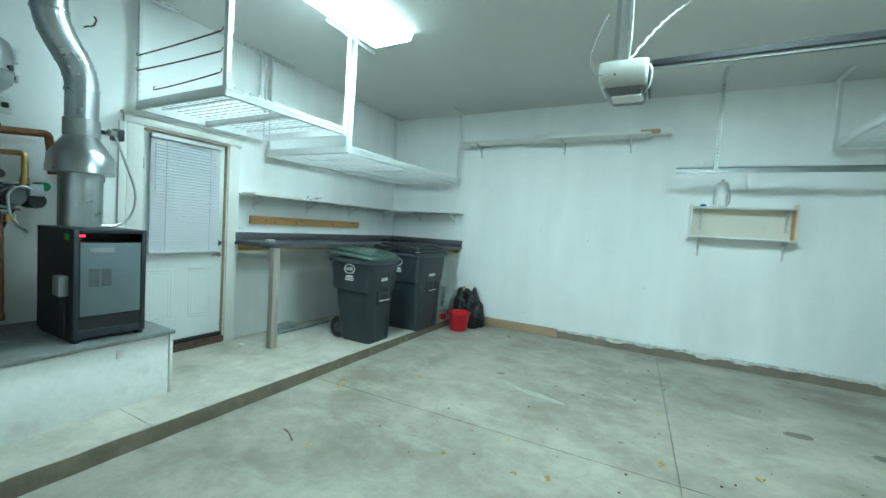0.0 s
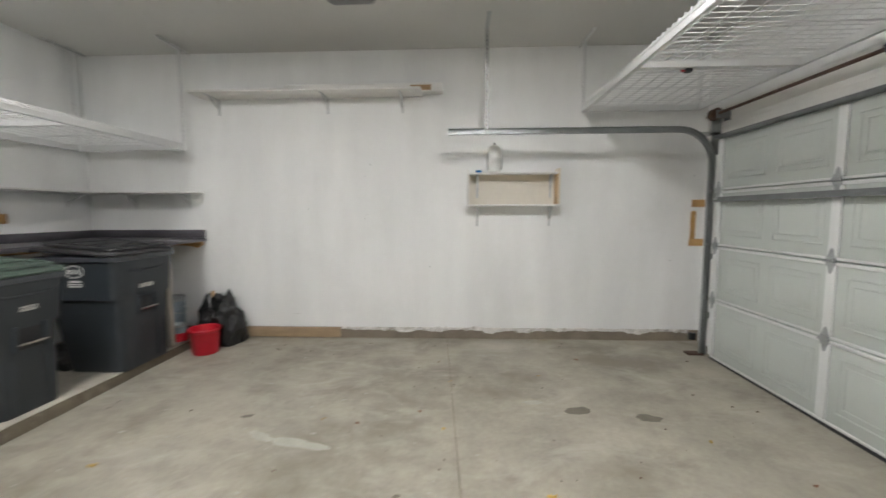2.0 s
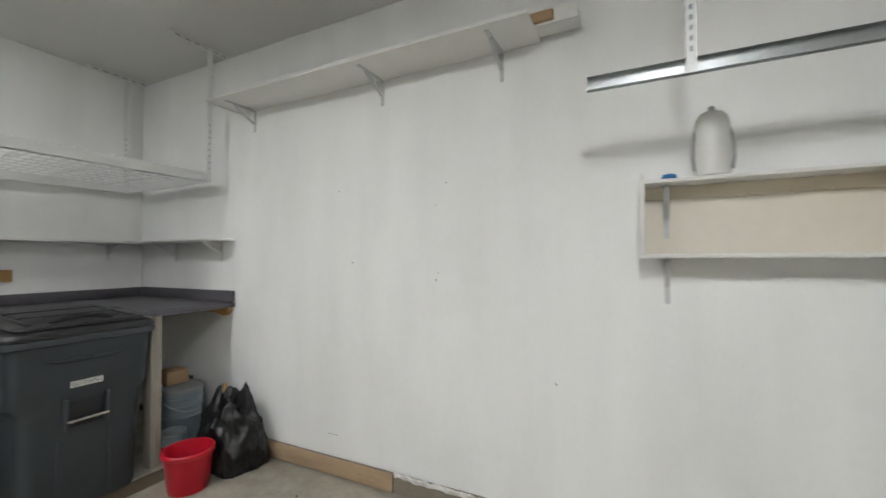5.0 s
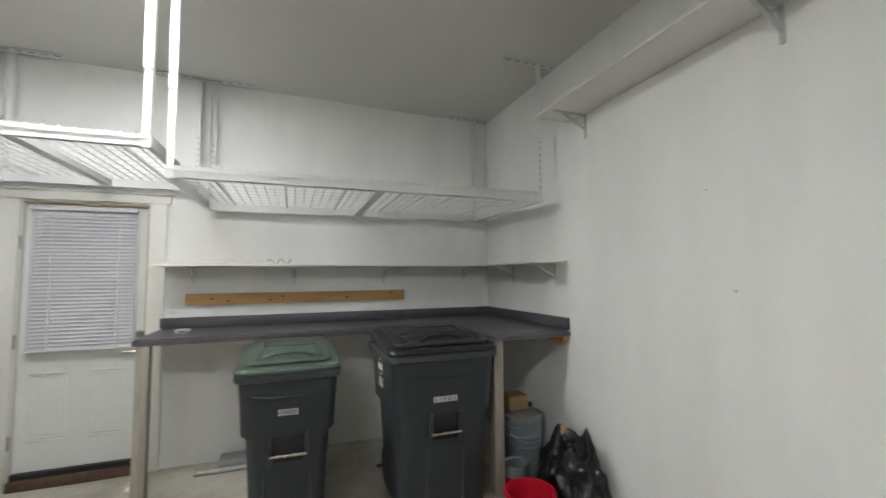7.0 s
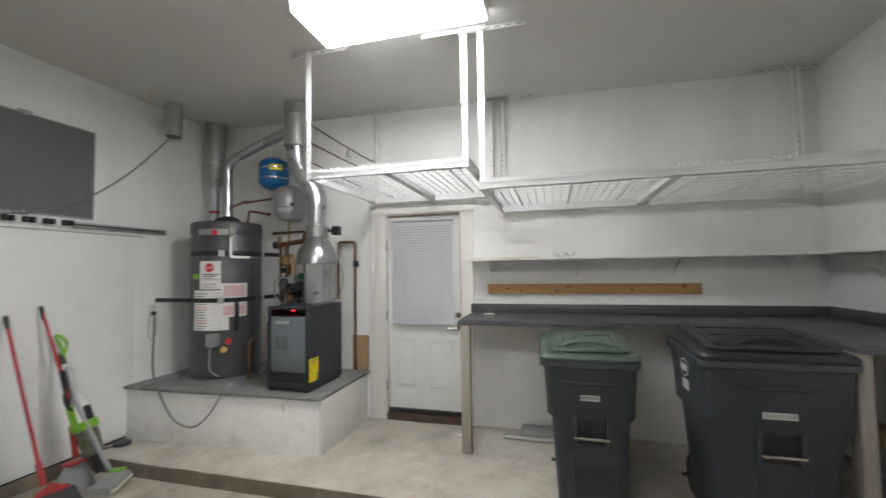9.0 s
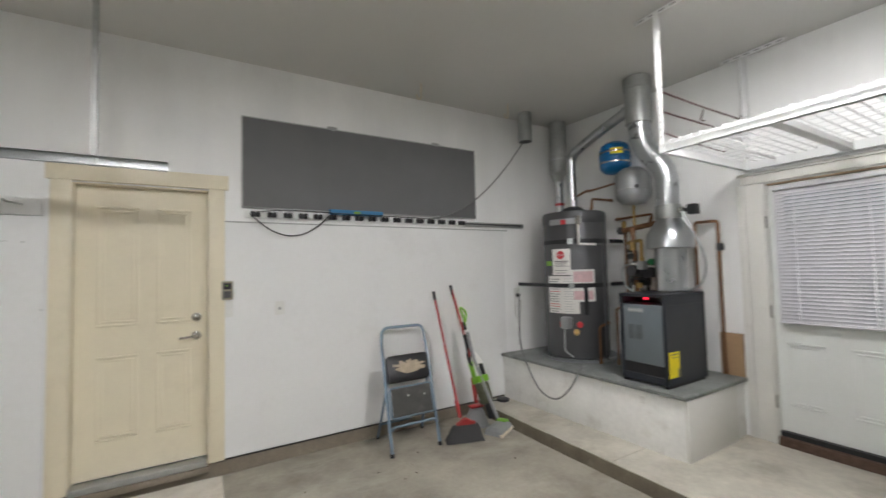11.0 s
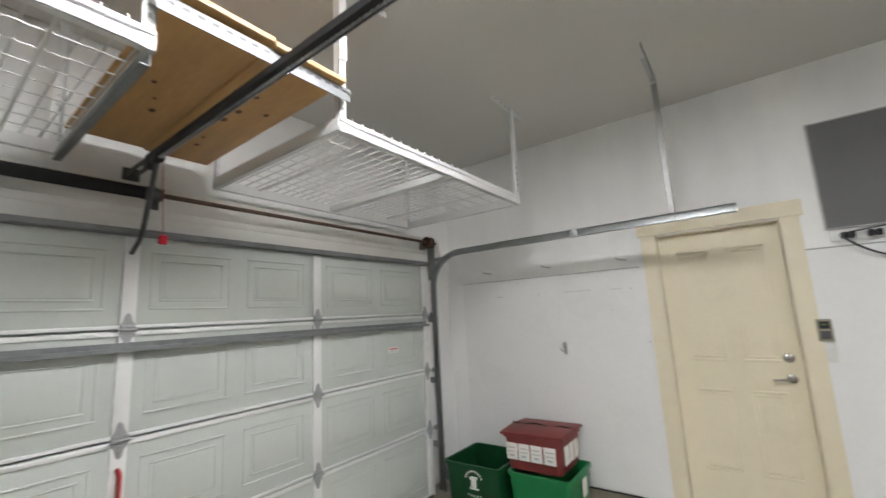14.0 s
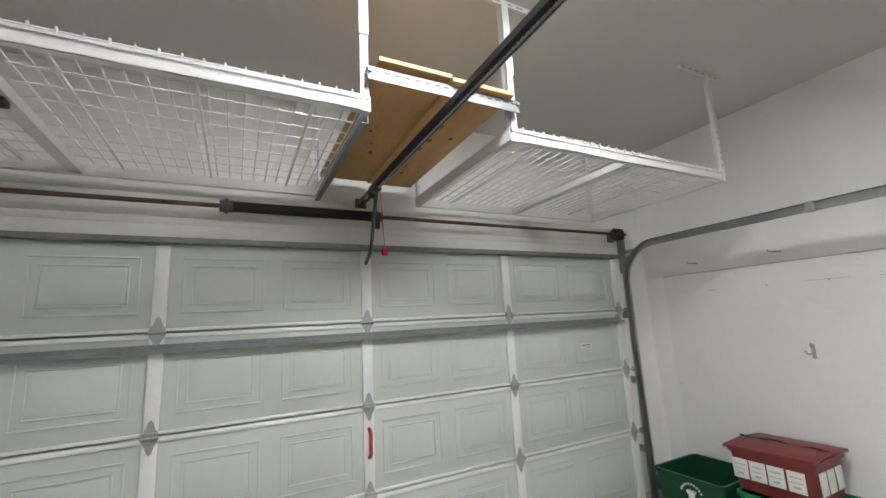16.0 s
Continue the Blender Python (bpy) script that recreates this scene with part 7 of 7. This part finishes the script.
for i in range(60):
    for j in range(4):
        u = -0.5 + i / 59
        x0, y0 = u * 0.235 - 0.01, -0.015 + j * 0.01
        x1 = u * 0.36 - 0.01 + rg.uniform(-0.004, 0.004)
        z1 = 0.005 + 0.05 * max(0, u) * 0.6 + rg.uniform(0, 0.008)
        v = [bb.verts.new(p) for p in ((x0 - 0.002, y0, 0.17), (x0 + 0.002, y0, 0.17), (x1 + 0.003, y0 * 1.8, z1), (x1 - 0.003, y0 * 1.8, z1))]
        bb.faces.new(v)
bb.transform(m)
tagged(part("bristles", bb, BRISTLE, br, "dark grey bristles"), kind="stuff")
core = loft([(0.012, -0.182, 0.165, -0.027, 0.027, 0.015), (0.184, -0.10, 0.08, -0.0165, 0.0165, 0.01)])
core.transform(m)
part("bristle_block", core, BRISTLE, br)

dp = thing("lobby_dustpan", (1.66, 0.33, floor_z(0.3)), "long-handled dustpan with a red pole and grey pan", "dustpan")
part("pole", tube([(1.712, 0.03, 1.275), (1.665, 0.27, 0.62), (1.645, 0.33, 0.22)], 0.012, 12), REDPOLE, dp)
part("grip", tube([(1.713, 0.022, 1.30), (1.709, 0.05, 1.20)], 0.015, 12), BLACK, dp)
part("sleeve", tube([(1.675, 0.21, 0.80), (1.655, 0.29, 0.50)], 0.02, 12), BLACK, dp)
part("neck", tube([(1.652, 0.30, 0.38), (1.642, 0.34, 0.14)], 0.021, 12), REDPOLE, dp)
pan = loft([(floor_z(0.35), -0.12, 0.12, -0.05, 0.06, 0.02), (floor_z(0.35) + 0.12, -0.09, 0.09, -0.04, 0.035, 0.02), (floor_z(0.35) + 0.2, -0.05, 0.05, -0.03, 0.02, 0.015)])
pan.transform(Matrix.Translation((1.65, 0.345, 0)) @ pose(0, 0, 0, 0, 0, -12))
part("pan", pan, TANKGREY, dp, "grey plastic pan")
part("rim", boxes((1.58, 1.72, 0.30, 0.385, 0.10, 0.118), bevel=0.006), REDPOLE, dp)

vc2 = thing("stick_vacuum", (1.5, 0.5, floor_z(0.6)), "white and lime green stick floor cleaner leaning on the wall", "floor cleaner")
fv = floor_z(0.62)
foot = loft([(0.006, -0.14, 0.14, -0.09, 0.09, 0.03), (0.012, -0.145, 0.145, -0.095, 0.095, 0.03), (0.05, -0.14, 0.14, -0.08, 0.085, 0.03), (0.075, -0.11, 0.11, -0.05, 0.05, 0.03)])
foot.transform(Matrix.Translation((1.55, 0.57, fv)) @ pose(0, 0, 0, 0, 0, 28))
ft = part("foot", foot, TANKGREY, vc2, "grey floor head")
lip = boxes((-0.143, 0.143, 0.06, 0.1, 0.004, 0.03), bevel=0.008)
lip.transform(Matrix.Translation((1.55, 0.57, fv)) @ pose(0, 0, 0, 0, 0, 28))
part("lip", lip, BOXWOOD, ft)
lim = boxes((-0.145, -0.06, -0.06, 0.05, 0.05, 0.082), bevel=0.01)
lim.transform(Matrix.Translation((1.55, 0.57, fv)) @ pose(0, 0, 0, 0, 0, 28))
part("trim", lim, LIME, ft, "lime green trim")


def on_axis(bm, p0, p1):
    """Moves a body built up the z axis onto the line from p0 to p1."""
    p0, p1 = Vector(p0), Vector(p1)
    bm.transform(Matrix.Translation(p0) @ (p1 - p0).to_track_quat("Z", "X").to_matrix().to_4x4())
    return bm


A0, A1 = (1.575, 0.50, 0.02), (1.625, 0.14, 0.86)
part("neck", tube([A0, Vector(A0).lerp(Vector(A1), 0.2)], 0.032, 14), BLACK, vc2)
part("dirty_tank", on_axis(loft([(0.14, -0.05, 0.055, -0.05, 0.05, 0.03), (0.15, -0.06, 0.06, -0.055, 0.055, 0.035), (0.32, -0.065, 0.065, -0.06, 0.06, 0.04), (0.34, -0.06, 0.06, -0.055, 0.055, 0.035)]), A0, A1), MURK, vc2, "murky grey-green tank")
part("body", on_axis(loft([(0.342, -0.062, 0.062, -0.058, 0.058, 0.035), (0.38, -0.072, 0.072, -0.066, 0.066, 0.04), (0.52, -0.068, 0.068, -0.064, 0.064, 0.04), (0.60, -0.045, 0.045, -0.05, 0.05, 0.035), (0.66, -0.025, 0.025, -0.025, 0.025, 0.02)]), A0, A1), WHITEPL, vc2, "white motor body")
part("trim_band", on_axis(loft([(0.343, -0.073, 0.073, -0.067, 0.067, 0.04), (0.352, -0.076, 0.076, -0.07, 0.07, 0.04), (0.40, -0.077, 0.077, -0.07, 0.07, 0.04), (0.408, -0.07, 0.07, -0.066, 0.066, 0.04)]), A0, A1), LIME, vc2, "lime green band")
part("side_panel", on_axis(boxes((-0.078, 0.078, -0.03, 0.03, 0.405, 0.52), bevel=0.012), A0, A1), BLACK, vc2)
part("side_panel", on_axis(boxes((-0.035, 0.035, -0.072, 0.072, 0.405, 0.56), bevel=0.012), A0, A1), LIME, vc2, "lime green side panel")
part("carry_handle", on_axis(tube(bend([(0.02, -0.05, 0.5), (0.02, -0.10, 0.56), (0.02, -0.09, 0.66), (0.02, -0.02, 0.67)], 0.04), 0.011, 8), A0, A1), BLACK, vc2)
part("tube", tube([Vector(A0).lerp(Vector(A1), 0.68), A1], 0.014, 12), WHITEPL, vc2)
part("hose", tube(bend([(1.58, 0.60, 0.05), (1.60, 0.50, 0.22), (1.645, 0.33, 0.55), (1.63, 0.20, 0.82)], 0.1), 0.017, 12), TANKGREY, vc2, "grey ribbed hose")
part("collar", tube([Vector(A0).lerp(Vector(A1), 0.97), Vector(A0).lerp(Vector(A1), 1.06)], 0.02, 12), BLACK, vc2)
part("grip", tube(bend([(1.617, 0.14, 0.88), (1.62, 0.12, 0.96), (1.65, 0.085, 1.07), (1.60, 0.075, 1.05), (1.565, 0.09, 1.0), (1.60, 0.12, 0.92)], 0.035), 0.011, 10), LIME, vc2, "lime green loop grip")

pk = thing("black_puck", (1.15, 0.13, 0.008), "flat black foot pedal with a cable by the platform", "foot pedal")
part("shell", lathe([(0.07, 0.0), (0.075, 0.006), (0.065, 0.024), (0.02, 0.03)], (1.13, 0.12, 0.008), 24), BLACK, pk)
part("cable", tube([(1.19, 0.10, 0.014), (1.27, 0.06, 0.014), (1.32, 0.04, 0.014)], 0.005, 6), BLACK, pk)

# ---- recycling tubs ----
def tub(name, x0, x1, y0, y1, z0, z1, material, label, wall=0.014, flare=0.03):
    t = thing(name, ((x0 + x1) / 2, (y0 + y1) / 2, z0), label, "tub", "recycling tubs")
    f = flare
    part("shell", loft([(z0, x0 + f, x1 - f, y0 + f, y1 - f, 0.04), (z0 + 0.015, x0 + f - 0.004, x1 - f + 0.004, y0 + f - 0.004, y1 - f + 0.004, 0.045), (z1 - 0.03, x0 + 0.008, x1 - 0.008, y0 + 0.008, y1 - 0.008, 0.045), (z1 - 0.028, x0 - 0.006, x1 + 0.006, y0 - 0.006, y1 + 0.006, 0.05), (z1, x0 - 0.006, x1 + 0.006, y0 - 0.006, y1 + 0.006, 0.05), (z1, x0 + wall, x1 - wall, y0 + wall, y1 - wall, 0.04), (z0 + 0.02, x0 + f + wall, x1 - f - wall, y0 + f + wall, y1 - f - wall, 0.035)]), material, t)
    return t


f0 = floor_z(0.4)
t1 = tub("recycling_tub", 6.08, 6.64, 0.14, 0.70, f0, 0.285, TUBDARK, "open dark green plastic recycling tub on the floor")
mk = bmesh.new()
for k in range(10):
    a = radians(20 + k * 15)
    box(mk, -0.006, 0.006, -0.002, 0.0, -0.008, 0.008, 0.0, Matrix.Translation((6.33 + 0.085 * math.cos(a), 0.698, 0.15 + 0.085 * math.sin(a))) @ pose(0, 0, 0, 0, 90 - math.degrees(a), 0))
    if k < 5:
        box(mk, -0.005, 0.005, -0.002, 0.0, -0.007, 0.007, 0.0, Matrix.Translation((6.27 + k * 0.03, 0.694, 0.04 - 0.006 * math.sin(k * 0.8))))
box(mk, 6.305, 6.355, 0.694, 0.699, 0.105, 0.165, 0.006)
box(mk, 6.295, 6.365, 0.696, 0.701, 0.165, 0.19, 0.01)
box(mk, 6.285, 6.375, 0.69, 0.694, 0.085, 0.098)
part("printed_mark", mk, PAPER, t1, "white printed recycling mark")
t2 = tub("recycling_tub", 5.49, 6.03, 0.12, 0.64, f0, 0.275, TUBGREEN, "bright green plastic recycling tub under a maroon tub")
part("label", boxes((5.478, 5.4845, 0.30, 0.40, 0.09, 0.22), bevel=0.001), PAPER, t2, "white paper sticker")
part("label", boxes((5.62, 5.68, 0.617, 0.6225, -0.03, 0.02), bevel=0.001), PAPER, t2, "white paper sticker")
t3 = tub("storage_tub", 5.55, 6.07, 0.13, 0.60, 0.277, 0.56, MAROON, "maroon plastic tub with folded flap lids and white labels")
for y0, y1, tilt in ((0.115, 0.375, 3.0), (0.36, 0.615, -4.0)):
    b = bmesh.new()
    box(b, 5.535, 6.085, y0, y1, 0.0, 0.022, 0.006)
    for v in b.verts:
        v.co.z += 0.561 + (v.co.y - 0.37) * math.tan(radians(tilt)) + 0.016 * noise.noise(Vector((v.co.x * 9, y0 * 7, 0))) + 0.01
    part("flap_lid", b, MAROON, t3, "maroon hinged flap")
part("fold_edge", tube([(5.54 + k * 0.054, 0.368 + 0.008 * math.sin(k * 2.1), 0.597 + 0.008 * math.sin(k * 1.3)) for k in range(11)], 0.006, 6), BLACK, t3)
for x in (5.605, 5.72, 5.83, 5.94):
    lb = part("label", boxes((x, x + 0.10, 0.592, 0.598, 0.36, 0.49), bevel=0.001), PAPER, t3, "white printed label")
    part("print_lines", boxes((x + 0.015, x + 0.085, 0.598, 0.5988, 0.45, 0.458), (x + 0.015, x + 0.085, 0.598, 0.5988, 0.42, 0.426), (x + 0.03, x + 0.07, 0.598, 0.5988, 0.385, 0.40)), GREYINK, lb)
for y in (0.22, 0.33, 0.44):
    part("label", boxes((5.552, 5.559, y, y + 0.085, 0.35, 0.49), bevel=0.001), PAPER, t3, "white printed label")
sp = thing("dark_cap", (5.53, 0.10, floor_z(0.1)), "black plastic cap lying on the floor", "cap")
part("cap", lathe([(0.055, 0.0), (0.06, 0.01), (0.056, 0.035), (0.045, 0.04)], (5.45, 0.17, floor_z(0.17)), 24), BLACK, sp)
part("inner", lathe([(0.02, 0.0402), (0.042, 0.0405)], (5.45, 0.17, floor_z(0.17)), 24), TANKGREY, sp)
se = thing("door_sensor", (6.70, 0.50, 0.06), "black garage door safety sensor beside the track", "sensor")
part("case", boxes((6.66, 6.72, 0.49, 0.53, 0.06, 0.14), bevel=0.006), BLACK, se)
part("bracket", boxes((6.66, 6.75, 0.53, 0.54, 0.04, 0.15)), GALV, se)


# ---- north wall ----
ws = thing("wall_shelf", (2.7, 5.92, 2.66), "white wall shelf on steel brackets high on the wall", "shelf")
part("board", boxes((1.43, 3.905, 5.752, LY - 0.001, 2.664, 2.684), bevel=0.003), SHELFWHITE, ws)
for x in (1.60, 2.84, 3.675):
    shelf_bracket(ws, (x, LY, 2.662), (0, -1, 0), 0.27, 0.17, BRACKETGREY)
tb2 = thing("trim_board", (3.2, 5.95, 2.675), "white boxed trim board stored on the shelf", "board")
part("channel", boxes((2.4, 4.12, 5.93, 5.95, 2.686, 2.77), (2.4, 4.12, 5.95, 6.05, 2.686, 2.70), (2.4, 4.12, 6.03, 6.05, 2.70, 2.77), bevel=0.003), SHELFWHITE, tb2)
part("wood_core", boxes((3.78, 4.0, 5.905, 5.929, 2.695, 2.745), bevel=0.002), CARD, tb2, "brown wooden end")

bx = thing("box_shelf", (4.88, 5.98, 1.46), "open pale wooden box shelf fixed to the wall", "box shelf")
part("bottom", boxes((4.39, 5.375, 5.898, LY - 0.001, 1.462, 1.48), bevel=0.002), SHELFWHITE, bx)
part("top", boxes((4.409, 5.356, 5.903, LY - 0.001, 1.805, 1.822), bevel=0.002), SHELFWHITE, bx)
part("side", boxes((4.39, 4.408, 5.898, LY - 0.001, 1.481, 1.85), bevel=0.002), SHELFWHITE, bx)
part("side", boxes((5.357, 5.375, 5.898, LY - 0.001, 1.481, 1.862), bevel=0.002), BOXWOOD, bx)
part("inner_face", boxes((5.35, 5.3565, 5.905, LY - 0.003, 1.482, 1.804)), PINEX, bx, "bare pine inner face")
part("back_panel", boxes((4.409, 5.349, LY - 0.008, LY - 0.002, 1.482, 1.804)), BACKBOARD, bx, "beige back panel")
part("back_rail", boxes((4.409, 5.349, LY - 0.024, LY - 0.009, 1.745, 1.804)), BOXWOOD, bx)
for x in (4.50, 5.30):
    shelf_bracket(bx, (x, LY, 1.46), (0, -1, 0), 0.15, 0.22, BRACKETGREY)
    shelf_bracket(bx, (x, LY - 0.025, 1.804), (0, -1, 0), 0.11, 0.25, BRACKETGREY)
sb = bmesh.new()
for k in range(6):
    box(sb, 4.4082, 4.409, 5.93, 5.936, 1.60 + k * 0.022, 1.612 + k * 0.022)
part("slots", sb, REDPOLE, bx)
jg = thing("spray_bottle", (4.68, 5.96, 1.824), "white plastic bottle with grey side clips on the box shelf", "bottle")
part("bottle", lathe([(0.064, 1.823), (0.069, 1.828), (0.069, 2.045), (0.062, 2.08), (0.045, 2.105), (0.014, 2.118)], (4.68, 5.96, 0), 28), WHITEPL, jg)
part("cap", lathe([(0.013, 2.117), (0.013, 2.13), (0.008, 2.138)], (4.68, 5.96, 0), 16), OFFGREY, jg)
for s in (-1, 1):
    part("side_clip", tube(bend([(4.68 + s * 0.064, 5.95, 2.03), (4.68 + s * 0.076, 5.935, 1.98), (4.68 + s * 0.078, 5.935, 1.90), (4.68 + s * 0.07, 5.94, 1.85)], 0.02), 0.007, 8), DULL, jg, "dark grey side clip")
part("label", lathe([(0.0697, 1.88), (0.0697, 1.95)], (4.68, 5.96, 0), 28), PAPER, jg)
cp = thing("blue_cap", (4.51, 5.95, 1.824), "small dark blue cap lying on the box shelf", "cap")
part("cap", lathe([(0.028, 1.8225), (0.034, 1.83), (0.028, 1.845), (0.01, 1.85)], (4.51, 5.95, 0), 18), BLUE, cp)

wf = thing("pine_boards", (6.9, 6.06, 1.03), "bare pine boards nailed to the wall", "boards")
part("rail", boxes((6.845, LX - 0.002, LY - 0.022, LY - 0.001, 1.445, 1.525), bevel=0.002), PINE, wf)
part("stile", boxes((6.84, 6.885, LY - 0.022, LY - 0.001, 1.098, 1.40), bevel=0.002), PINE, wf)
part("rail", boxes((6.83, LX - 0.002, LY - 0.024, LY - 0.001, 1.02, 1.097), bevel=0.002), PINE, wf)
nh = bmesh.new()
rg = random.Random(8)
for x, z, r in ((2.465, 1.943, 0.004), (2.585, 1.44, 0.006), (3.235, 1.33, 0.006), (3.31, 1.934, 0.005), (3.252, 1.375, 0.004), (3.236, 1.80, 0.004), (3.965, 0.78, 0.006), (6.638, 0.858, 0.006), (6.856, 1.785, 0.005)):
    cyl(nh, (x, LY + 0.001, z), (x, LY - 0.0015, z), r, n=8)
box(nh, 2.36, 2.45, LY - 0.0012, LY, 0.222, 0.225)
tagged(solo("screw_holes", nh, DULL, "old screw holes in the wall", "screw hole"), kind="stuff")
s2 = thing("door_sensor", (6.72, 5.66, 0.1), "rusty safety sensor at the foot of the track", "sensor")
part("case", boxes((6.67, 6.73, 5.66, 5.70, 0.08, 0.15), bevel=0.006), BLACK, s2)
part("rust_plate", boxes((6.62, 6.78, 5.58, 5.68, floor_z(5.6) + 0.002, floor_z(5.6) + 0.02), bevel=0.004), RUST, s2)
rk = thing("rack_tag", (6.0, 4.69, 2.44), "black plastic clip on the rack beam", "clip")
part("clip", boxes((5.98, 6.03, 4.665, 4.71, 2.425, 2.454), bevel=0.005), BLACK, rk)
part("lever", boxes((5.95, 5.985, 4.68, 4.69, 2.43, 2.445), bevel=0.002), REDPOLE, rk)

# ---- on the floor: leaves, stains, scuffs ----
def leaf(x, y, size, turn, material, seed):
    rg = random.Random(seed)
    bm = bmesh.new()
    z = floor_z(y) + 0.006
    mid = bm.verts.new((0, 0, 0.006))
    n = 14
    ring = []
    for k in range(n):
        a = 2 * math.pi * k / n
        r = size * (0.55 + 0.45 * abs(math.cos(a * 1.5 + seed)) + rg.uniform(-0.12, 0.12)) * (0.75 if 3 < k < 11 else 1.0)
        ring.append(bm.verts.new((r * math.cos(a), r * 0.7 * math.sin(a), rg.uniform(0.0, 0.012))))
    for k in range(n):
        bm.faces.new((ring[k], ring[(k + 1) % n], mid))
    st = [bm.verts.new(p) for p in ((-size * 0.5, -0.001, 0.004), (-size * 0.5, 0.001, 0.004), (-size * 1.3, 0.001, 0.003), (-size * 1.3, -0.001, 0.003))]
    bm.faces.new(st)
    ob = new("leaf", mesh_of("leaf", bm, material))
    ob.matrix_basis = pose(x, y, z, 0, 0, turn)
    return tagged(ob, "dry fallen leaf lying on the concrete floor" if material is FOLIAGE else "curled brown leaf on the concrete floor", "leaf", "fallen leaves")


rg = random.Random(21)
LEAVES = ((1.69, 3.08, 0.035), (1.64, 3.14, 0.03), (1.73, 3.02, 0.03), (2.185, 3.63, 0.035), (2.21, 2.19, 0.03), (4.24, 3.30, 0.04), (3.64, 2.72, 0.035), (4.79, 3.47, 0.035), (3.0, 2.6, 0.022), (3.3, 3.0, 0.02), (3.45, 2.65, 0.025), (2.75, 2.95, 0.018), (3.35, 4.2, 0.02), (4.22, 4.85, 0.02), (4.2, 4.1, 0.02), (2.5, 1.7, 0.02), (5.9, 4.0, 0.025), (5.0, 5.0, 0.016))
for k, (x, y, s) in enumerate(LEAVES):
    leaf(x, y, s, rg.uniform(0, 360), FOLIAGE, k)
for k, (x, y, s) in enumerate(((3.90, 2.61, 0.04), (4.1, 2.62, 0.03), (3.02, 2.98, 0.022), (5.3, 2.7, 0.045), (3.6, 4.15, 0.02), (5.45, 5.4, 0.028), (4.02, 4.33, 0.022), (6.2, 3.6, 0.02), (4.1, 5.3, 0.015))):
    leaf(x, y, s, rg.uniform(0, 360), RUSTLEAF, 50 + k)
tw = thing("twig", (2.0, 2.22, floor_z(2.2)), "thin dark twig on the concrete floor", "twig")
part("stem", tube([(1.93, 2.24, floor_z(2.2) + 0.008), (2.0, 2.22, floor_z(2.2) + 0.012), (2.09, 2.17, floor_z(2.2) + 0.008)], 0.004, 6), RUST, tw)


def blot(name, x, y, rx, ry, turn, material, label, seed, lift):
    """A thin ragged stain that follows the floor's slope."""
    rg = random.Random(seed)
    bm = bmesh.new()
    n = 40
    ring = []
    for k in range(n):
        a = 2 * math.pi * k / n
        s = 1 + 0.35 * noise.noise(Vector((math.cos(a) * 1.6, math.sin(a) * 1.6, seed))) + rg.uniform(-0.05, 0.05)
        px, py = rx * s * math.cos(a), ry * s * math.sin(a)
        c, q = math.cos(radians(turn)), math.sin(radians(turn))
        ring.append((x + px * c - py * q, y + px * q + py * c))
    f = bm.faces.new([bm.verts.new((px, py, floor_z(py) + lift)) for px, py in ring])
    solo(name, bm, material, label, "stain", kind="structure")


blot("oil_stain_1", 5.18, 4.39, 0.10, 0.055, 10, OIL, "dark oil stain on the concrete", 1, 0.0045)
blot("oil_stain_2", 5.65, 4.30, 0.085, 0.05, -8, OIL, "dark oil stain on the concrete", 2, 0.0045)
blot("oil_stain_3", 2.78, 4.23, 0.045, 0.02, 20, OIL, "small dark spot on the concrete", 3, 0.0045)
blot("oil_stain_4", 3.98, 3.45, 0.02, 0.015, 20, OIL, "small dark spot on the concrete", 4, 0.0045)
blot("paint_splash_1", 4.87, 4.51, 0.085, 0.03, 5, PALE, "pale splash on the concrete", 6, 0.0045)

blot("paint_splash_2", 3.27, 3.90, 0.2, 0.05, -12, PALE, "pale worn smear on the concrete", 9, 0.0045)
blot("paint_splash_3", 3.0, 3.98, 0.11, 0.035, -30, PALE, "pale worn smear on the concrete", 12, 0.0045)

rg = random.Random(77)
db, ps = bmesh.new(), bmesh.new()
for k in range(190):
    x, y = rg.uniform(1.5, 6.7), rg.uniform(0.5, 5.9)
    r = rg.choice((0.003, 0.004, 0.006, 0.009))
    bmesh.ops.create_cone(db, cap_ends=True, segments=6, radius1=r, radius2=r * 0.4, depth=r * 0.8, matrix=Matrix.Translation((x, y, floor_z(y) + 0.004)) @ pose(0, 0, 0, rg.uniform(-20, 20), rg.uniform(-20, 20), rg.uniform(0, 360)))
tagged(solo("floor_debris", db, RUST, "scattered dark crumbs on the concrete floor", "debris"), kind="stuff")
for k in range(90):
    x, y = rg.gauss(3.2, 0.9), rg.gauss(3.9, 0.8)
    r = rg.choice((0.004, 0.006, 0.01, 0.016))
    if 1.6 < x < 6.5 and 0.8 < y < 5.8:
        n = 9
        ps.faces.new([ps.verts.new((x + r * rg.uniform(0.6, 1.5) * math.cos(2 * math.pi * q / n), y + r * rg.uniform(0.5, 1.0) * math.sin(2 * math.pi * q / n), floor_z(y) + 0.0052)) for q in range(n)])
tagged(solo("paint_specks", ps, PALE, "pale paint specks on the concrete floor", "paint specks"), kind="stuff")
